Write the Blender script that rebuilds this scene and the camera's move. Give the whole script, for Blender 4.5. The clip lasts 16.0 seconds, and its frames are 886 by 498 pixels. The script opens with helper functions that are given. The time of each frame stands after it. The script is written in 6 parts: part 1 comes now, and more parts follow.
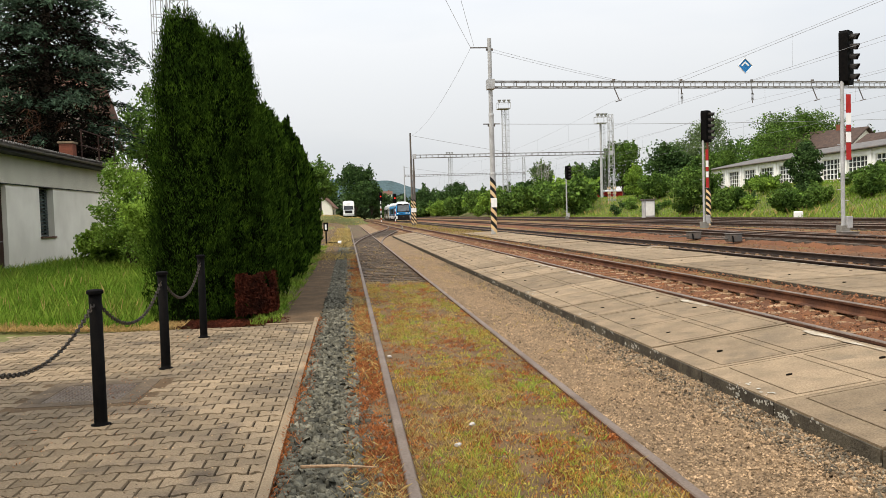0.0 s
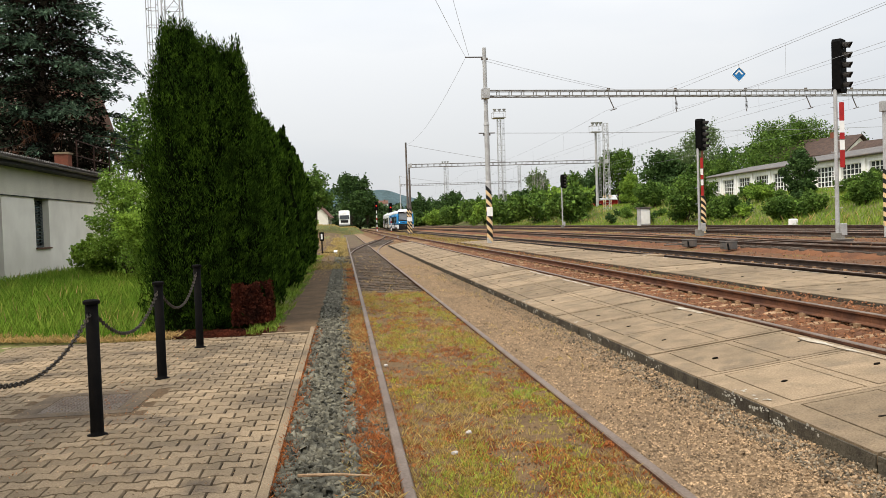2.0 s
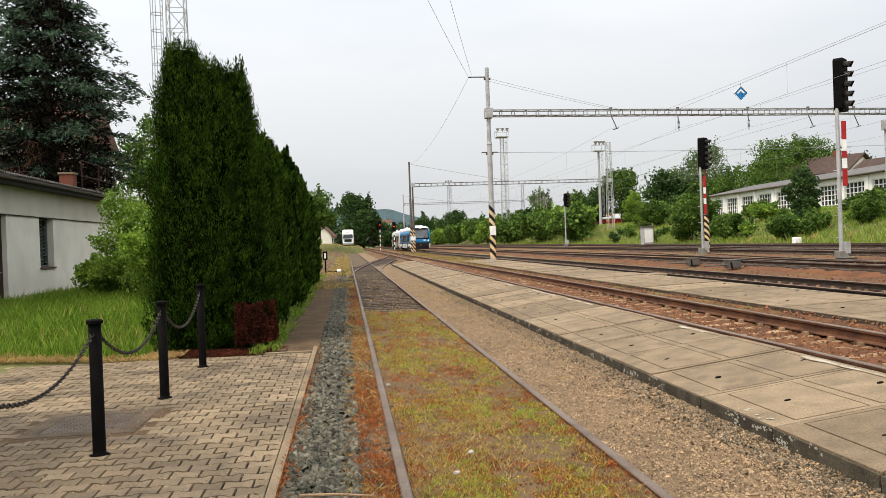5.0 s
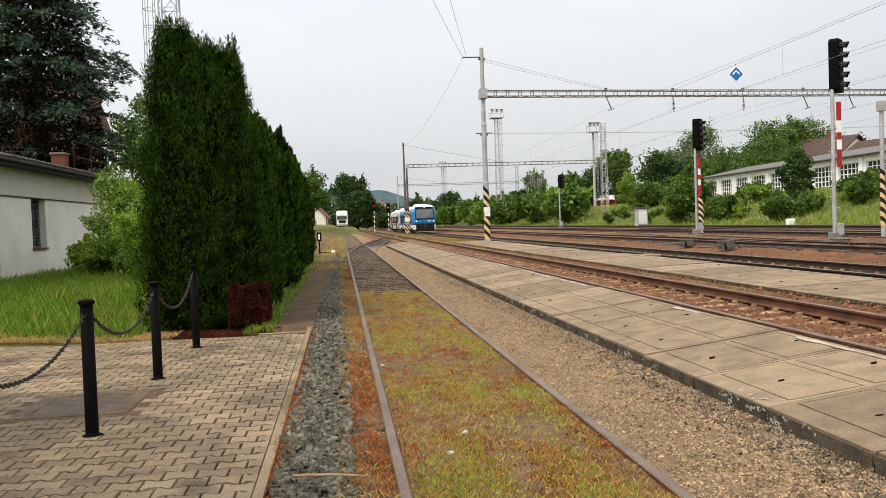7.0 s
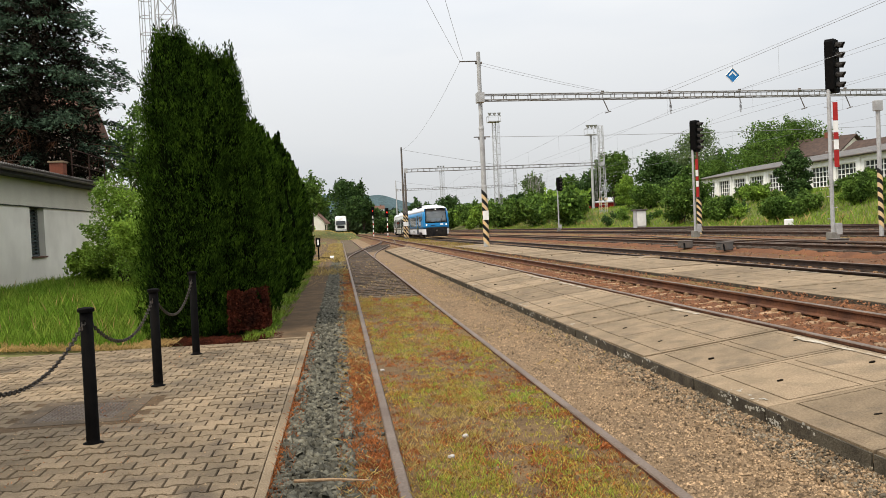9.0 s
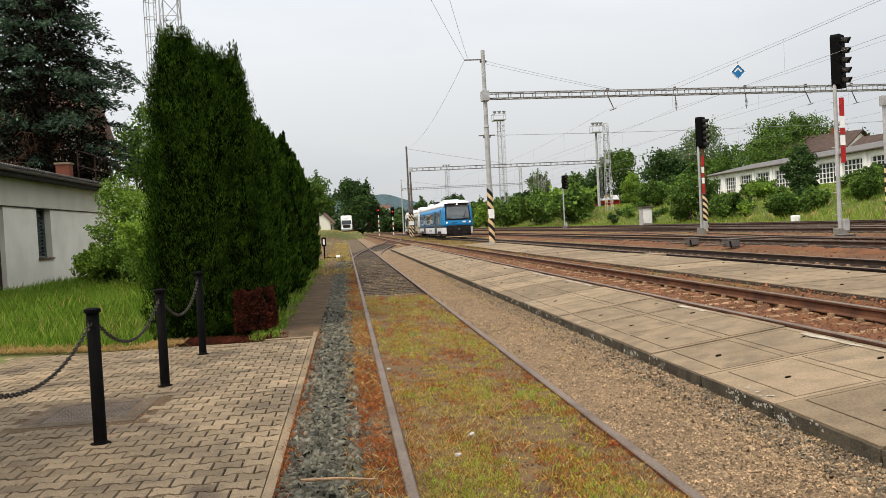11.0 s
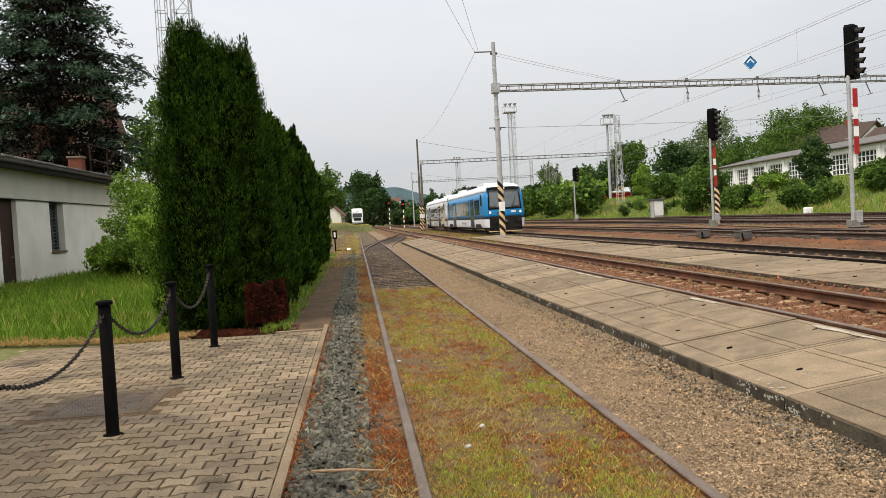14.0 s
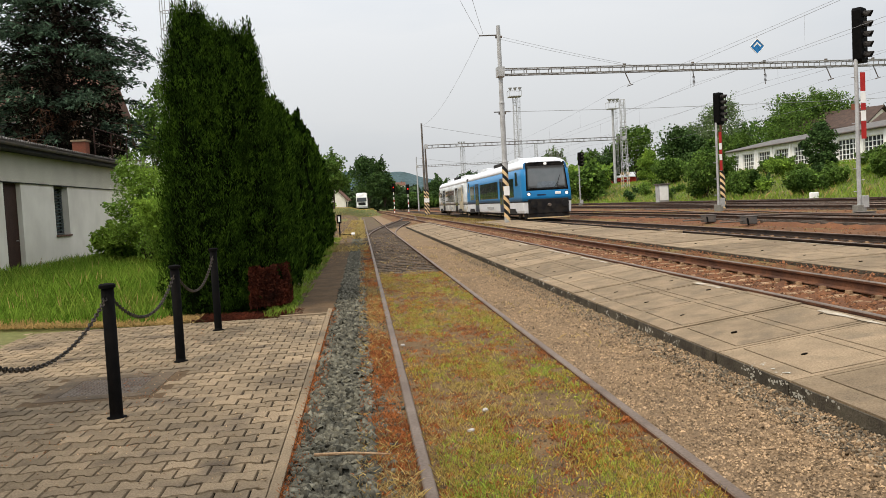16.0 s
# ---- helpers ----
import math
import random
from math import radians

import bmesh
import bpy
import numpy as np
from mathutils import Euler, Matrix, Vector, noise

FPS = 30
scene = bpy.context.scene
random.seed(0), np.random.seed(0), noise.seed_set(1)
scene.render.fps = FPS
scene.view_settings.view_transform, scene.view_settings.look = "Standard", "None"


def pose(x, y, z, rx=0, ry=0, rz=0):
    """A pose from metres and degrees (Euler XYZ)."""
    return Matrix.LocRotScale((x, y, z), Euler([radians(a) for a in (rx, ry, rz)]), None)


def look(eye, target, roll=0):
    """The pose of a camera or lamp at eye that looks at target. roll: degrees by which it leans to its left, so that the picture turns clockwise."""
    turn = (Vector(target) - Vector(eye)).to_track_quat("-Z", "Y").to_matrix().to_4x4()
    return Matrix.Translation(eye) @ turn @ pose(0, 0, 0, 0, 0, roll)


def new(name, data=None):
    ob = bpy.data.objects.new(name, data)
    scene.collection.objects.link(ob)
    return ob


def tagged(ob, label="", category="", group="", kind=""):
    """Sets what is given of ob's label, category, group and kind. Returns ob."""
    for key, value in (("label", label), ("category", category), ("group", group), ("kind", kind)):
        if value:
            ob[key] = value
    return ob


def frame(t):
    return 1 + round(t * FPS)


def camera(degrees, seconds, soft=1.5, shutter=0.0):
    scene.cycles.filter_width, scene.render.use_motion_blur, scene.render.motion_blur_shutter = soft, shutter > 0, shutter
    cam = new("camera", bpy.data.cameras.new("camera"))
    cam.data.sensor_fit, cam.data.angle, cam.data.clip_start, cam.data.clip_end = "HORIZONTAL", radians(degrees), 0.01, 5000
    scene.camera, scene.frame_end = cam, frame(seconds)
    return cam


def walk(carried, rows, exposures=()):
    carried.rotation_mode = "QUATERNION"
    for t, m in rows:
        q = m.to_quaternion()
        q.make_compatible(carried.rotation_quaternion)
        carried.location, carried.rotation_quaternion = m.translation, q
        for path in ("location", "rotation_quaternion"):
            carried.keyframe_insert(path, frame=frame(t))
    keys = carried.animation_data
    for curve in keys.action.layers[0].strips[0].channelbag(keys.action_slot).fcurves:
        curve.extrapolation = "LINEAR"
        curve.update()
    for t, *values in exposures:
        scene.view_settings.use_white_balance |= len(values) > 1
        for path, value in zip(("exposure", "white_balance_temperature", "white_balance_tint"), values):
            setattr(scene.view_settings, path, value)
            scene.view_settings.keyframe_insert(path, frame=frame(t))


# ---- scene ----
cam = camera(56.0, 16.0, soft=0.6)
# seconds, eye x y z, heading to the right of the track, pitch, lean
PATH = [
    (0.0, -0.001, 0.004, 1.500, 6.464, -2.448, 1.698),
    (0.5, -0.003, 0.003, 1.497, 6.786, -1.990, 2.016),
    (1.0, -0.002, 0.011, 1.500, 7.075, -2.368, 1.882),
    (1.5, -0.008, 0.006, 1.496, 6.797, -1.889, 1.987),
    (2.0, -0.003, -0.019, 1.497, 6.760, -1.832, 1.941),
    (2.5, -0.003, -0.040, 1.496, 7.191, -1.097, 2.071),
    (3.0, 0.000, -0.041, 1.499, 6.882, -0.825, 1.780),
    (3.5, -0.005, -0.043, 1.501, 6.362, -0.357, 1.451),
    (6.0, 0.013, -0.031, 1.494, 6.753, -0.993, 2.258),
    (6.5, 0.011, -0.011, 1.490, 6.684, -1.471, 1.991),
    (7.0, 0.011, -0.003, 1.490, 6.916, -1.819, 1.992),
    (7.5, 0.012, -0.004, 1.488, 6.861, -2.030, 2.302),
    (8.0, 0.014, -0.015, 1.492, 6.841, -1.533, 2.430),
    (8.5, 0.012, -0.025, 1.496, 6.882, -1.486, 2.691),
    (9.0, 0.015, -0.023, 1.490, 6.989, -1.538, 2.622),
    (11.5, 0.021, -0.012, 1.485, 6.476, -1.602, 3.131),
    (12.0, 0.026, -0.023, 1.487, 6.378, -1.447, 3.218),
    (12.5, 0.025, -0.027, 1.488, 6.326, -1.346, 3.365),
    (13.0, 0.023, -0.025, 1.489, 6.190, -1.263, 3.105),
    (13.5, 0.026, -0.016, 1.485, 5.991, -1.521, 3.309),
    (14.0, 0.026, -0.012, 1.480, 5.818, -2.056, 3.130),
    (14.5, 0.032, -0.000, 1.479, 5.730, -2.273, 3.424),
    (15.0, 0.034, 0.011, 1.479, 5.552, -2.533, 3.261),
    (15.5, 0.038, 0.015, 1.476, 5.366, -2.718, 3.424),
    (16.0, 0.036, 0.014, 1.471, 5.452, -3.094, 3.046),
]
walk(cam, [(t, pose(x, y, z, 0, 0, -yaw) @ pose(0, 0, 0, 90 + pitch) @ pose(0, 0, 0, 0, 0, lean * -1))
           for t, x, y, z, yaw, pitch, lean in PATH], exposures=[(0, 0.09), (9, 0.0), (16, -0.09)])

# ---- sky and sun ----
world = bpy.data.worlds.new("sky")
scene.world = world
world.use_nodes = True
wn, wl = world.node_tree.nodes, world.node_tree.links
wn.clear()
w_out, w_bg = wn.new("ShaderNodeOutputWorld"), wn.new("ShaderNodeBackground")
w_sky, w_co = wn.new("ShaderNodeTexSky"), wn.new("ShaderNodeTexCoord")
w_map, w_noise, w_ramp = wn.new("ShaderNodeMapping"), wn.new("ShaderNodeTexNoise"), wn.new("ShaderNodeValToRGB")
w_dim, w_mix = wn.new("ShaderNodeMix"), wn.new("ShaderNodeMix")
SUN_AZ, SUN_EL = radians(-122), radians(57)      # heading clockwise from +y, height
w_sky.sky_type, w_sky.sun_disc = "NISHITA", False
w_sky.sun_elevation, w_sky.sun_rotation, w_sky.air_density, w_sky.dust_density = SUN_EL, SUN_AZ, 1.0, 3.0
w_map.inputs["Scale"].default_value = (1.0, 1.0, 3.5)
w_noise.inputs["Scale"].default_value, w_noise.inputs["Detail"].default_value = 1.3, 5.0
w_ramp.color_ramp.elements[0].position, w_ramp.color_ramp.elements[0].color = 0.36, (0.72, 0.768, 0.83, 1)
w_ramp.color_ramp.elements[1].position, w_ramp.color_ramp.elements[1].color = 0.62, (0.89, 0.905, 0.92, 1)
w_dim.data_type = w_mix.data_type = "RGBA"
w_dim.blend_type, w_dim.inputs["Factor"].default_value = "MULTIPLY", 1.0
w_dim.inputs[7].default_value = (0.1, 0.1, 0.1, 1)
w_mix.inputs["Factor"].default_value = 0.9
wl.new(w_co.outputs["Generated"], w_map.inputs["Vector"])
wl.new(w_map.outputs["Vector"], w_noise.inputs["Vector"])
wl.new(w_noise.outputs["Fac"], w_ramp.inputs["Fac"])
wl.new(w_sky.outputs["Color"], w_dim.inputs[6])
wl.new(w_dim.outputs[2], w_mix.inputs[6])
wl.new(w_ramp.outputs["Color"], w_mix.inputs[7])
# an overcast dome is brighter overhead than at the horizon
w_sep, w_up, w_lum = wn.new("ShaderNodeSeparateXYZ"), wn.new("ShaderNodeMath"), wn.new("ShaderNodeMath")
w_up.operation, w_lum.operation = "MAXIMUM", "MULTIPLY_ADD"
w_up.inputs[1].default_value, w_lum.inputs[1].default_value, w_lum.inputs[2].default_value = 0.0, 1.3, 0.86
wl.new(w_co.outputs["Generated"], w_sep.inputs["Vector"])
wl.new(w_sep.outputs["Z"], w_up.inputs[0])
wl.new(w_up.outputs["Value"], w_lum.inputs[0])
# and brighter round the veiled sun than opposite it
w_dot, w_near, w_all = wn.new("ShaderNodeVectorMath"), wn.new("ShaderNodeMath"), wn.new("ShaderNodeMath")
w_dot.operation, w_near.operation, w_all.operation = "DOT_PRODUCT", "MULTIPLY_ADD", "MULTIPLY"
w_dot.inputs[1].default_value = (math.sin(SUN_AZ) * math.cos(SUN_EL), math.cos(SUN_AZ) * math.cos(SUN_EL), math.sin(SUN_EL))
w_near.inputs[1].default_value, w_near.inputs[2].default_value = 0.26, 0.98
wl.new(w_co.outputs["Generated"], w_dot.inputs[0])
wl.new(w_dot.outputs["Value"], w_near.inputs[0])
wl.new(w_near.outputs["Value"], w_all.inputs[0])
wl.new(w_lum.outputs["Value"], w_all.inputs[1])
wl.new(w_all.outputs["Value"], w_bg.inputs["Strength"])
wl.new(w_mix.outputs[2], w_bg.inputs["Color"])
wl.new(w_bg.outputs["Background"], w_out.inputs["Surface"])
sun = new("sun", bpy.data.lights.new("sun", "SUN"))
sun.data.energy, sun.data.angle, sun.data.color = 2.7, radians(16), (1.0, 0.9, 0.74)
sun.matrix_world = look((60 * math.sin(SUN_AZ), 60 * math.cos(SUN_AZ), 60 * math.tan(SUN_EL)), (0, 0, 0))


# ---- materials ----
def material(name, rgb, rough=0.8, metal=0.0, rgb2=None, scale=6.0, fine=60.0, bump=0.2, spread=0.25, islands=0.0, obj=0.0,
             rgb3=None, scale3=1.2, level3=0.55, spec=0.15, thin=0.0):
    """Base colour with coarse stains towards rgb2, fine grain, and relief; rgb3: patches of a third colour."""
    m = bpy.data.materials.new(name)
    m.use_nodes = True
    nt = m.node_tree
    n, l = nt.nodes, nt.links
    bsdf = n["Principled BSDF"]
    bsdf.inputs["Roughness"].default_value = rough
    bsdf.inputs["Metallic"].default_value = metal
    bsdf.inputs["Specular IOR Level"].default_value = spec
    geo = n.new("ShaderNodeNewGeometry")

    def noise_at(s, detail=4.0):
        t = n.new("ShaderNodeTexNoise")
        t.inputs["Scale"].default_value, t.inputs["Detail"].default_value = s, detail
        l.new(geo.outputs["Position"], t.inputs["Vector"])
        return t.outputs["Fac"]

    def mix(fac, a, b, mode="MIX"):
        x = n.new("ShaderNodeMix")
        x.data_type, x.blend_type = "RGBA", mode
        for s, v in ((x.inputs["Factor"], fac), (x.inputs[6], a), (x.inputs[7], b)):
            if isinstance(v, (int, float)):
                s.default_value = v
            elif isinstance(v, tuple):
                s.default_value = (*v, 1)
            else:
                l.new(v, s)
        return x.outputs[2]

    def ramp(v, lo, hi):
        r = n.new("ShaderNodeMapRange")
        r.inputs["From Min"].default_value, r.inputs["From Max"].default_value = lo, hi
        l.new(v, r.inputs["Value"])
        return r.outputs["Result"]

    rgb2 = rgb2 or tuple(c * (1 - spread) for c in rgb)
    colour = mix(ramp(noise_at(scale), 0.35, 0.65), rgb, rgb2)
    if rgb3:
        colour = mix(ramp(noise_at(scale3, 6.0), level3 - 0.05, level3 + 0.08), colour, rgb3)
    if fine:
        colour = mix(ramp(noise_at(fine, 3.0), 0.3, 0.7), colour, mix(1.0, colour, (0.62, 0.6, 0.58), "MULTIPLY"))
    for amount, source in ((islands, geo.outputs["Random Per Island"]), (obj, None)):
        if amount:
            if source is None:
                source = n.new("ShaderNodeObjectInfo").outputs["Random"]
            hsv = n.new("ShaderNodeHueSaturation")
            r = n.new("ShaderNodeMapRange")
            r.inputs["To Min"].default_value, r.inputs["To Max"].default_value = 1 - amount, 1 + amount
            l.new(source, r.inputs["Value"])
            l.new(r.outputs["Result"], hsv.inputs["Value"])
            l.new(colour, hsv.inputs["Color"])
            colour = hsv.outputs["Color"]
    l.new(colour, bsdf.inputs["Base Color"])
    if bump:
        b = n.new("ShaderNodeBump")
        b.inputs["Strength"].default_value, b.inputs["Distance"].default_value = bump, 0.02
        l.new(noise_at(fine or scale * 4, 4.0), b.inputs["Height"])
        l.new(b.outputs["Normal"], bsdf.inputs["Normal"])
    if thin:
        bsdf.inputs["Subsurface Weight"].default_value = 0.0
        t = n.new("ShaderNodeBsdfTranslucent")
        l.new(colour, t.inputs["Color"])
        s = n.new("ShaderNodeMixShader")
        s.inputs["Fac"].default_value = thin
        l.new(bsdf.outputs["BSDF"], s.inputs[1])
        l.new(t.outputs["BSDF"], s.inputs[2])
        l.new(s.outputs["Shader"], n["Material Output"].inputs["Surface"])
    return m


def glow(name, rgb, strength):
    m = material(name, rgb, 0.3, fine=0, bump=0)
    b = m.node_tree.nodes["Principled BSDF"]
    b.inputs["Emission Color"].default_value, b.inputs["Emission Strength"].default_value = (*rgb, 1), strength
    return m


EARTH = material("meadow_soil", (0.12, 0.15, 0.04), 0.95, rgb2=(0.17, 0.155, 0.06), scale=0.5, fine=14, bump=0.5)
YARD = material("yard_gravel", (0.185, 0.088, 0.042), 0.95, rgb2=(0.12, 0.066, 0.037), scale=0.7, fine=26, bump=0.8, rgb3=(0.22, 0.17, 0.06), scale3=0.35, level3=0.56)
SIDING = material("mossy_track_bed", (0.19, 0.12, 0.06), 0.95, rgb2=(0.125, 0.08, 0.042), scale=2.6, fine=60, bump=0.9, rgb3=(0.2, 0.13, 0.06), scale3=3.3)
TAN_GRAVEL = material("tan_gravel", (0.29, 0.195, 0.112), 0.95, rgb2=(0.2, 0.138, 0.083), scale=1.2, fine=70, bump=1.0)
BALLAST = material("rusty_ballast", (0.205, 0.088, 0.04), 0.95, rgb2=(0.135, 0.062, 0.033), scale=1.1, fine=42, bump=1.0)
STONE_GREY = material("grey_ballast_stone", (0.185, 0.172, 0.128), 0.9, rgb2=(0.07, 0.067, 0.051), scale=9, fine=80, bump=0.3, islands=0.5)
STONE_DUSTY = material("dusty_grey_stone", (0.29, 0.235, 0.165), 0.9, rgb2=(0.13, 0.11, 0.08), scale=9, fine=80, bump=0.3, islands=0.6)
STONE_TAN = material("tan_stone", (0.38, 0.26, 0.152), 0.9, rgb2=(0.22, 0.155, 0.095), scale=9, fine=80, bump=0.3, islands=0.7)
STONE_SOIL = material("soil_crumbs", (0.2, 0.135, 0.08), 0.95, rgb2=(0.09, 0.06, 0.038), scale=9, fine=80, bump=0.3, islands=0.7)
STONE_RUST = material("rusty_stone", (0.24, 0.1, 0.044), 0.9, rgb2=(0.12, 0.06, 0.033), scale=9, fine=80, bump=0.3, islands=0.6)
PAVER = material("concrete_paver", (0.32, 0.238, 0.15), 0.92, rgb2=(0.195, 0.15, 0.1), scale=0.9, fine=90, bump=0.5, obj=0.22, rgb3=(0.15, 0.115, 0.08), scale3=1.6, level3=0.6)
PAVER_FAR = material("concrete_paver_joined", (0.32, 0.238, 0.15), 0.92, rgb2=(0.195, 0.15, 0.1), scale=0.9, fine=90, bump=0.5, islands=0.22, rgb3=(0.15, 0.115, 0.08), scale3=1.6, level3=0.6)
# near-black: joint sand, also the shade in ballast gaps and slab holes
JOINT_AND_SHADE = material("joint_sand_and_shade", (0.02, 0.016, 0.012), 0.98, scale=8, fine=120, bump=0.4, spec=0.02)
CONCRETE = material("weathered_concrete", (0.33, 0.245, 0.157), 0.93, rgb2=(0.24, 0.18, 0.116), scale=3.2, fine=75, bump=0.6, obj=0.2, rgb3=(0.215, 0.165, 0.11), scale3=3.4, level3=0.59)
CONCRETE_DARK = material("dark_kerb_concrete", (0.055, 0.046, 0.035), 0.95, rgb2=(0.11, 0.095, 0.07), scale=5, fine=60, bump=0.6)
DIRT = material("trodden_dirt", (0.155, 0.1, 0.055), 0.97, rgb2=(0.095, 0.065, 0.038), scale=2.5, fine=50, bump=0.8)
CINDER = material("dark_cinder_ballast", (0.1, 0.075, 0.05), 0.97, rgb2=(0.16, 0.112, 0.07), scale=1.2, fine=45, bump=0.9)
WIRE = material("overhead_cable", (0.3, 0.3, 0.3), 0.6, 0.2, fine=0, bump=0)
LICHEN = material("pale_lichen", (0.52, 0.5, 0.43), 0.95, scale=20, fine=90, bump=0.4)
WORN_PAINT = material("worn_line_paint", (0.5, 0.45, 0.37), 0.9, rgb2=(0.36, 0.28, 0.19), scale=6, fine=50, bump=0.3)
RAIL = material("rusty_rail", (0.17, 0.075, 0.04), 0.75, 0.0, rgb2=(0.085, 0.04, 0.026), scale=3, fine=40, bump=0.25)
# near-black colour holds the shade on the rails' sides
RAIL_SHADED = material("dark_shaded_rail", (0.028, 0.022, 0.02), 0.55, 0.2, rgb2=(0.06, 0.04, 0.03), scale=3, fine=40, bump=0.2)
RAIL_DARK = material("dark_brown_rail", (0.085, 0.045, 0.028), 0.7, 0.0, rgb2=(0.045, 0.028, 0.02), scale=3, fine=40, bump=0.2)
RAIL_TOP = material("worn_rail_head", (0.22, 0.17, 0.135), 0.55, 0.15, rgb2=(0.14, 0.1, 0.075), scale=2, fine=50, bump=0.08)
SLEEPER_WOOD = material("dark_timber_sleeper", (0.085, 0.068, 0.055), 0.9, rgb2=(0.15, 0.12, 0.095), scale=4, fine=60, bump=0.6, obj=0.3)
SLEEPER_CONC = material("dusty_concrete_sleeper", (0.42, 0.28, 0.165), 0.92, rgb2=(0.3, 0.19, 0.11), scale=4, fine=60, bump=0.4, obj=0.25)
BLACK_PAINT = material("black_painted_steel", (0.0035, 0.0035, 0.0035), 0.75, 0.0, rgb2=(0.007, 0.006, 0.0055), scale=10, fine=90, bump=0.1, spec=0.05)
GALV = material("galvanised_steel", (0.56, 0.565, 0.565), 0.6, 0.2, rgb2=(0.44, 0.435, 0.43), scale=3, fine=50, bump=0.1)
DARK_STEEL = material("dark_weathered_steel", (0.13, 0.125, 0.12), 0.7, 0.3, rgb2=(0.2, 0.16, 0.13), scale=3, fine=50, bump=0.15)
GREY_STEEL = material("dull_grey_steel", (0.3, 0.3, 0.29), 0.7, 0.2, rgb2=(0.2, 0.185, 0.17), scale=3, fine=50, bump=0.1)
WHITE_PAINT = material("white_paint", (0.87, 0.86, 0.83), 0.6, rgb2=(0.79, 0.77, 0.73), scale=3, fine=0, bump=0.05)
RED_PAINT = material("red_paint", (0.52, 0.035, 0.03), 0.5, rgb2=(0.42, 0.03, 0.03), scale=5, fine=50, bump=0.05)
YELLOW_PAINT = material("faded_yellow_paint", (0.7, 0.47, 0.22), 0.6, rgb2=(0.6, 0.46, 0.28), scale=5, fine=0, bump=0.05)
BLACK_BAND = material("black_band_paint", (0.02, 0.02, 0.02), 0.6, fine=50, bump=0.05)
BRICK = material("red_brick", (0.27, 0.09, 0.055), 0.9, rgb2=(0.2, 0.08, 0.05), scale=8, fine=60, bump=0.4)
TILE_RED = material("old_roof_tiles", (0.2, 0.1, 0.07), 0.9, rgb2=(0.13, 0.08, 0.06), scale=2, fine=25, bump=0.5)
TILE_BROWN = material("brown_roof_tiles", (0.105, 0.07, 0.055), 0.9, rgb2=(0.07, 0.05, 0.042), scale=2, fine=25, bump=0.5)
ROOF_GREY = material("grey_fibre_cement", (0.13, 0.125, 0.125), 0.9, rgb2=(0.2, 0.185, 0.17), scale=1.5, fine=20, bump=0.4)
ROOF_PALE = material("pale_corrugated_sheet", (0.34, 0.33, 0.31), 0.9, rgb2=(0.16, 0.15, 0.14), scale=1.5, fine=20, bump=0.4)
ROOF_DARK = material("dark_roofing", (0.045, 0.045, 0.045), 0.9, rgb2=(0.09, 0.08, 0.07), scale=2, fine=25, bump=0.4)
PLASTER = material("white_plaster", (0.82, 0.77, 0.68), 0.92, rgb2=(0.7, 0.65, 0.565), scale=0.8, fine=0, bump=0.2)
PLASTER_CREAM = material("cream_plaster", (0.76, 0.72, 0.61), 0.92, rgb2=(0.66, 0.62, 0.52), scale=0.8, fine=40, bump=0.2)
FRAME_GREY = material("grey_frame_paint", (0.25, 0.25, 0.24), 0.6, scale=4, fine=40, bump=0.05)
GLASS_DARK = material("window_glass", (0.02, 0.024, 0.026), 0.06, rgb2=(0.04, 0.044, 0.046), scale=1, fine=0, bump=0, spec=0.45)
# pale grey base colour holds the sky reflected in the windscreen
SCREEN_GLASS = material("windscreen_sky_tone", (0.2, 0.225, 0.24), 0.08, rgb2=(0.27, 0.29, 0.3), scale=1.2, fine=0, bump=0, spec=0.7)
TRUNK = material("bark", (0.06, 0.042, 0.032), 0.95, rgb2=(0.1, 0.078, 0.06), scale=6, fine=30, bump=0.8)
BIRCH = material("pale_bark", (0.5, 0.48, 0.44), 0.9, rgb2=(0.2, 0.18, 0.16), scale=5, fine=30, bump=0.4)
# dark rgb2 blotches and the core hold the shade between the sprays
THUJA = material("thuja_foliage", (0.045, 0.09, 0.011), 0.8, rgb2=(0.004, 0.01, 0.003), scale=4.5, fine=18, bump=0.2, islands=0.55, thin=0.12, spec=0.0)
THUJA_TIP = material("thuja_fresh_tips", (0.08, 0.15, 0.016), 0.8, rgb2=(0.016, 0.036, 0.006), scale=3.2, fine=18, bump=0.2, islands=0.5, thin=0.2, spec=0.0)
THUJA_CORE = material("thuja_inner_shade", (0.006, 0.01, 0.003), 0.95, scale=3, fine=20, bump=0.3, spec=0.0)
THUJA_DEAD = material("dead_thuja_foliage", (0.13, 0.034, 0.018), 0.9, rgb2=(0.035, 0.014, 0.009), scale=3, fine=18, bump=0.2, islands=0.5, spec=0.05)
# dark rgb2 blotches and inner leaves put shade between the sprays
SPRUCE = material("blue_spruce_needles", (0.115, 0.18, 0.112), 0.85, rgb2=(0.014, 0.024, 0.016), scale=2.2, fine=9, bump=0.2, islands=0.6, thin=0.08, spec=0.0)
SPRUCE_SHADE = material("spruce_inner_shade", (0.012, 0.013, 0.009), 0.95, rgb2=(0.02, 0.014, 0.01), scale=2, fine=9, bump=0.2, spec=0.0)
# darker rgb2 clumps put some of the crowns' inner shade into colour
LEAF = material("broadleaf_foliage", (0.155, 0.255, 0.044), 0.7, rgb2=(0.06, 0.118, 0.022), scale=1.1, fine=6, bump=0.1, islands=0.55, thin=0.3, spec=0.1)
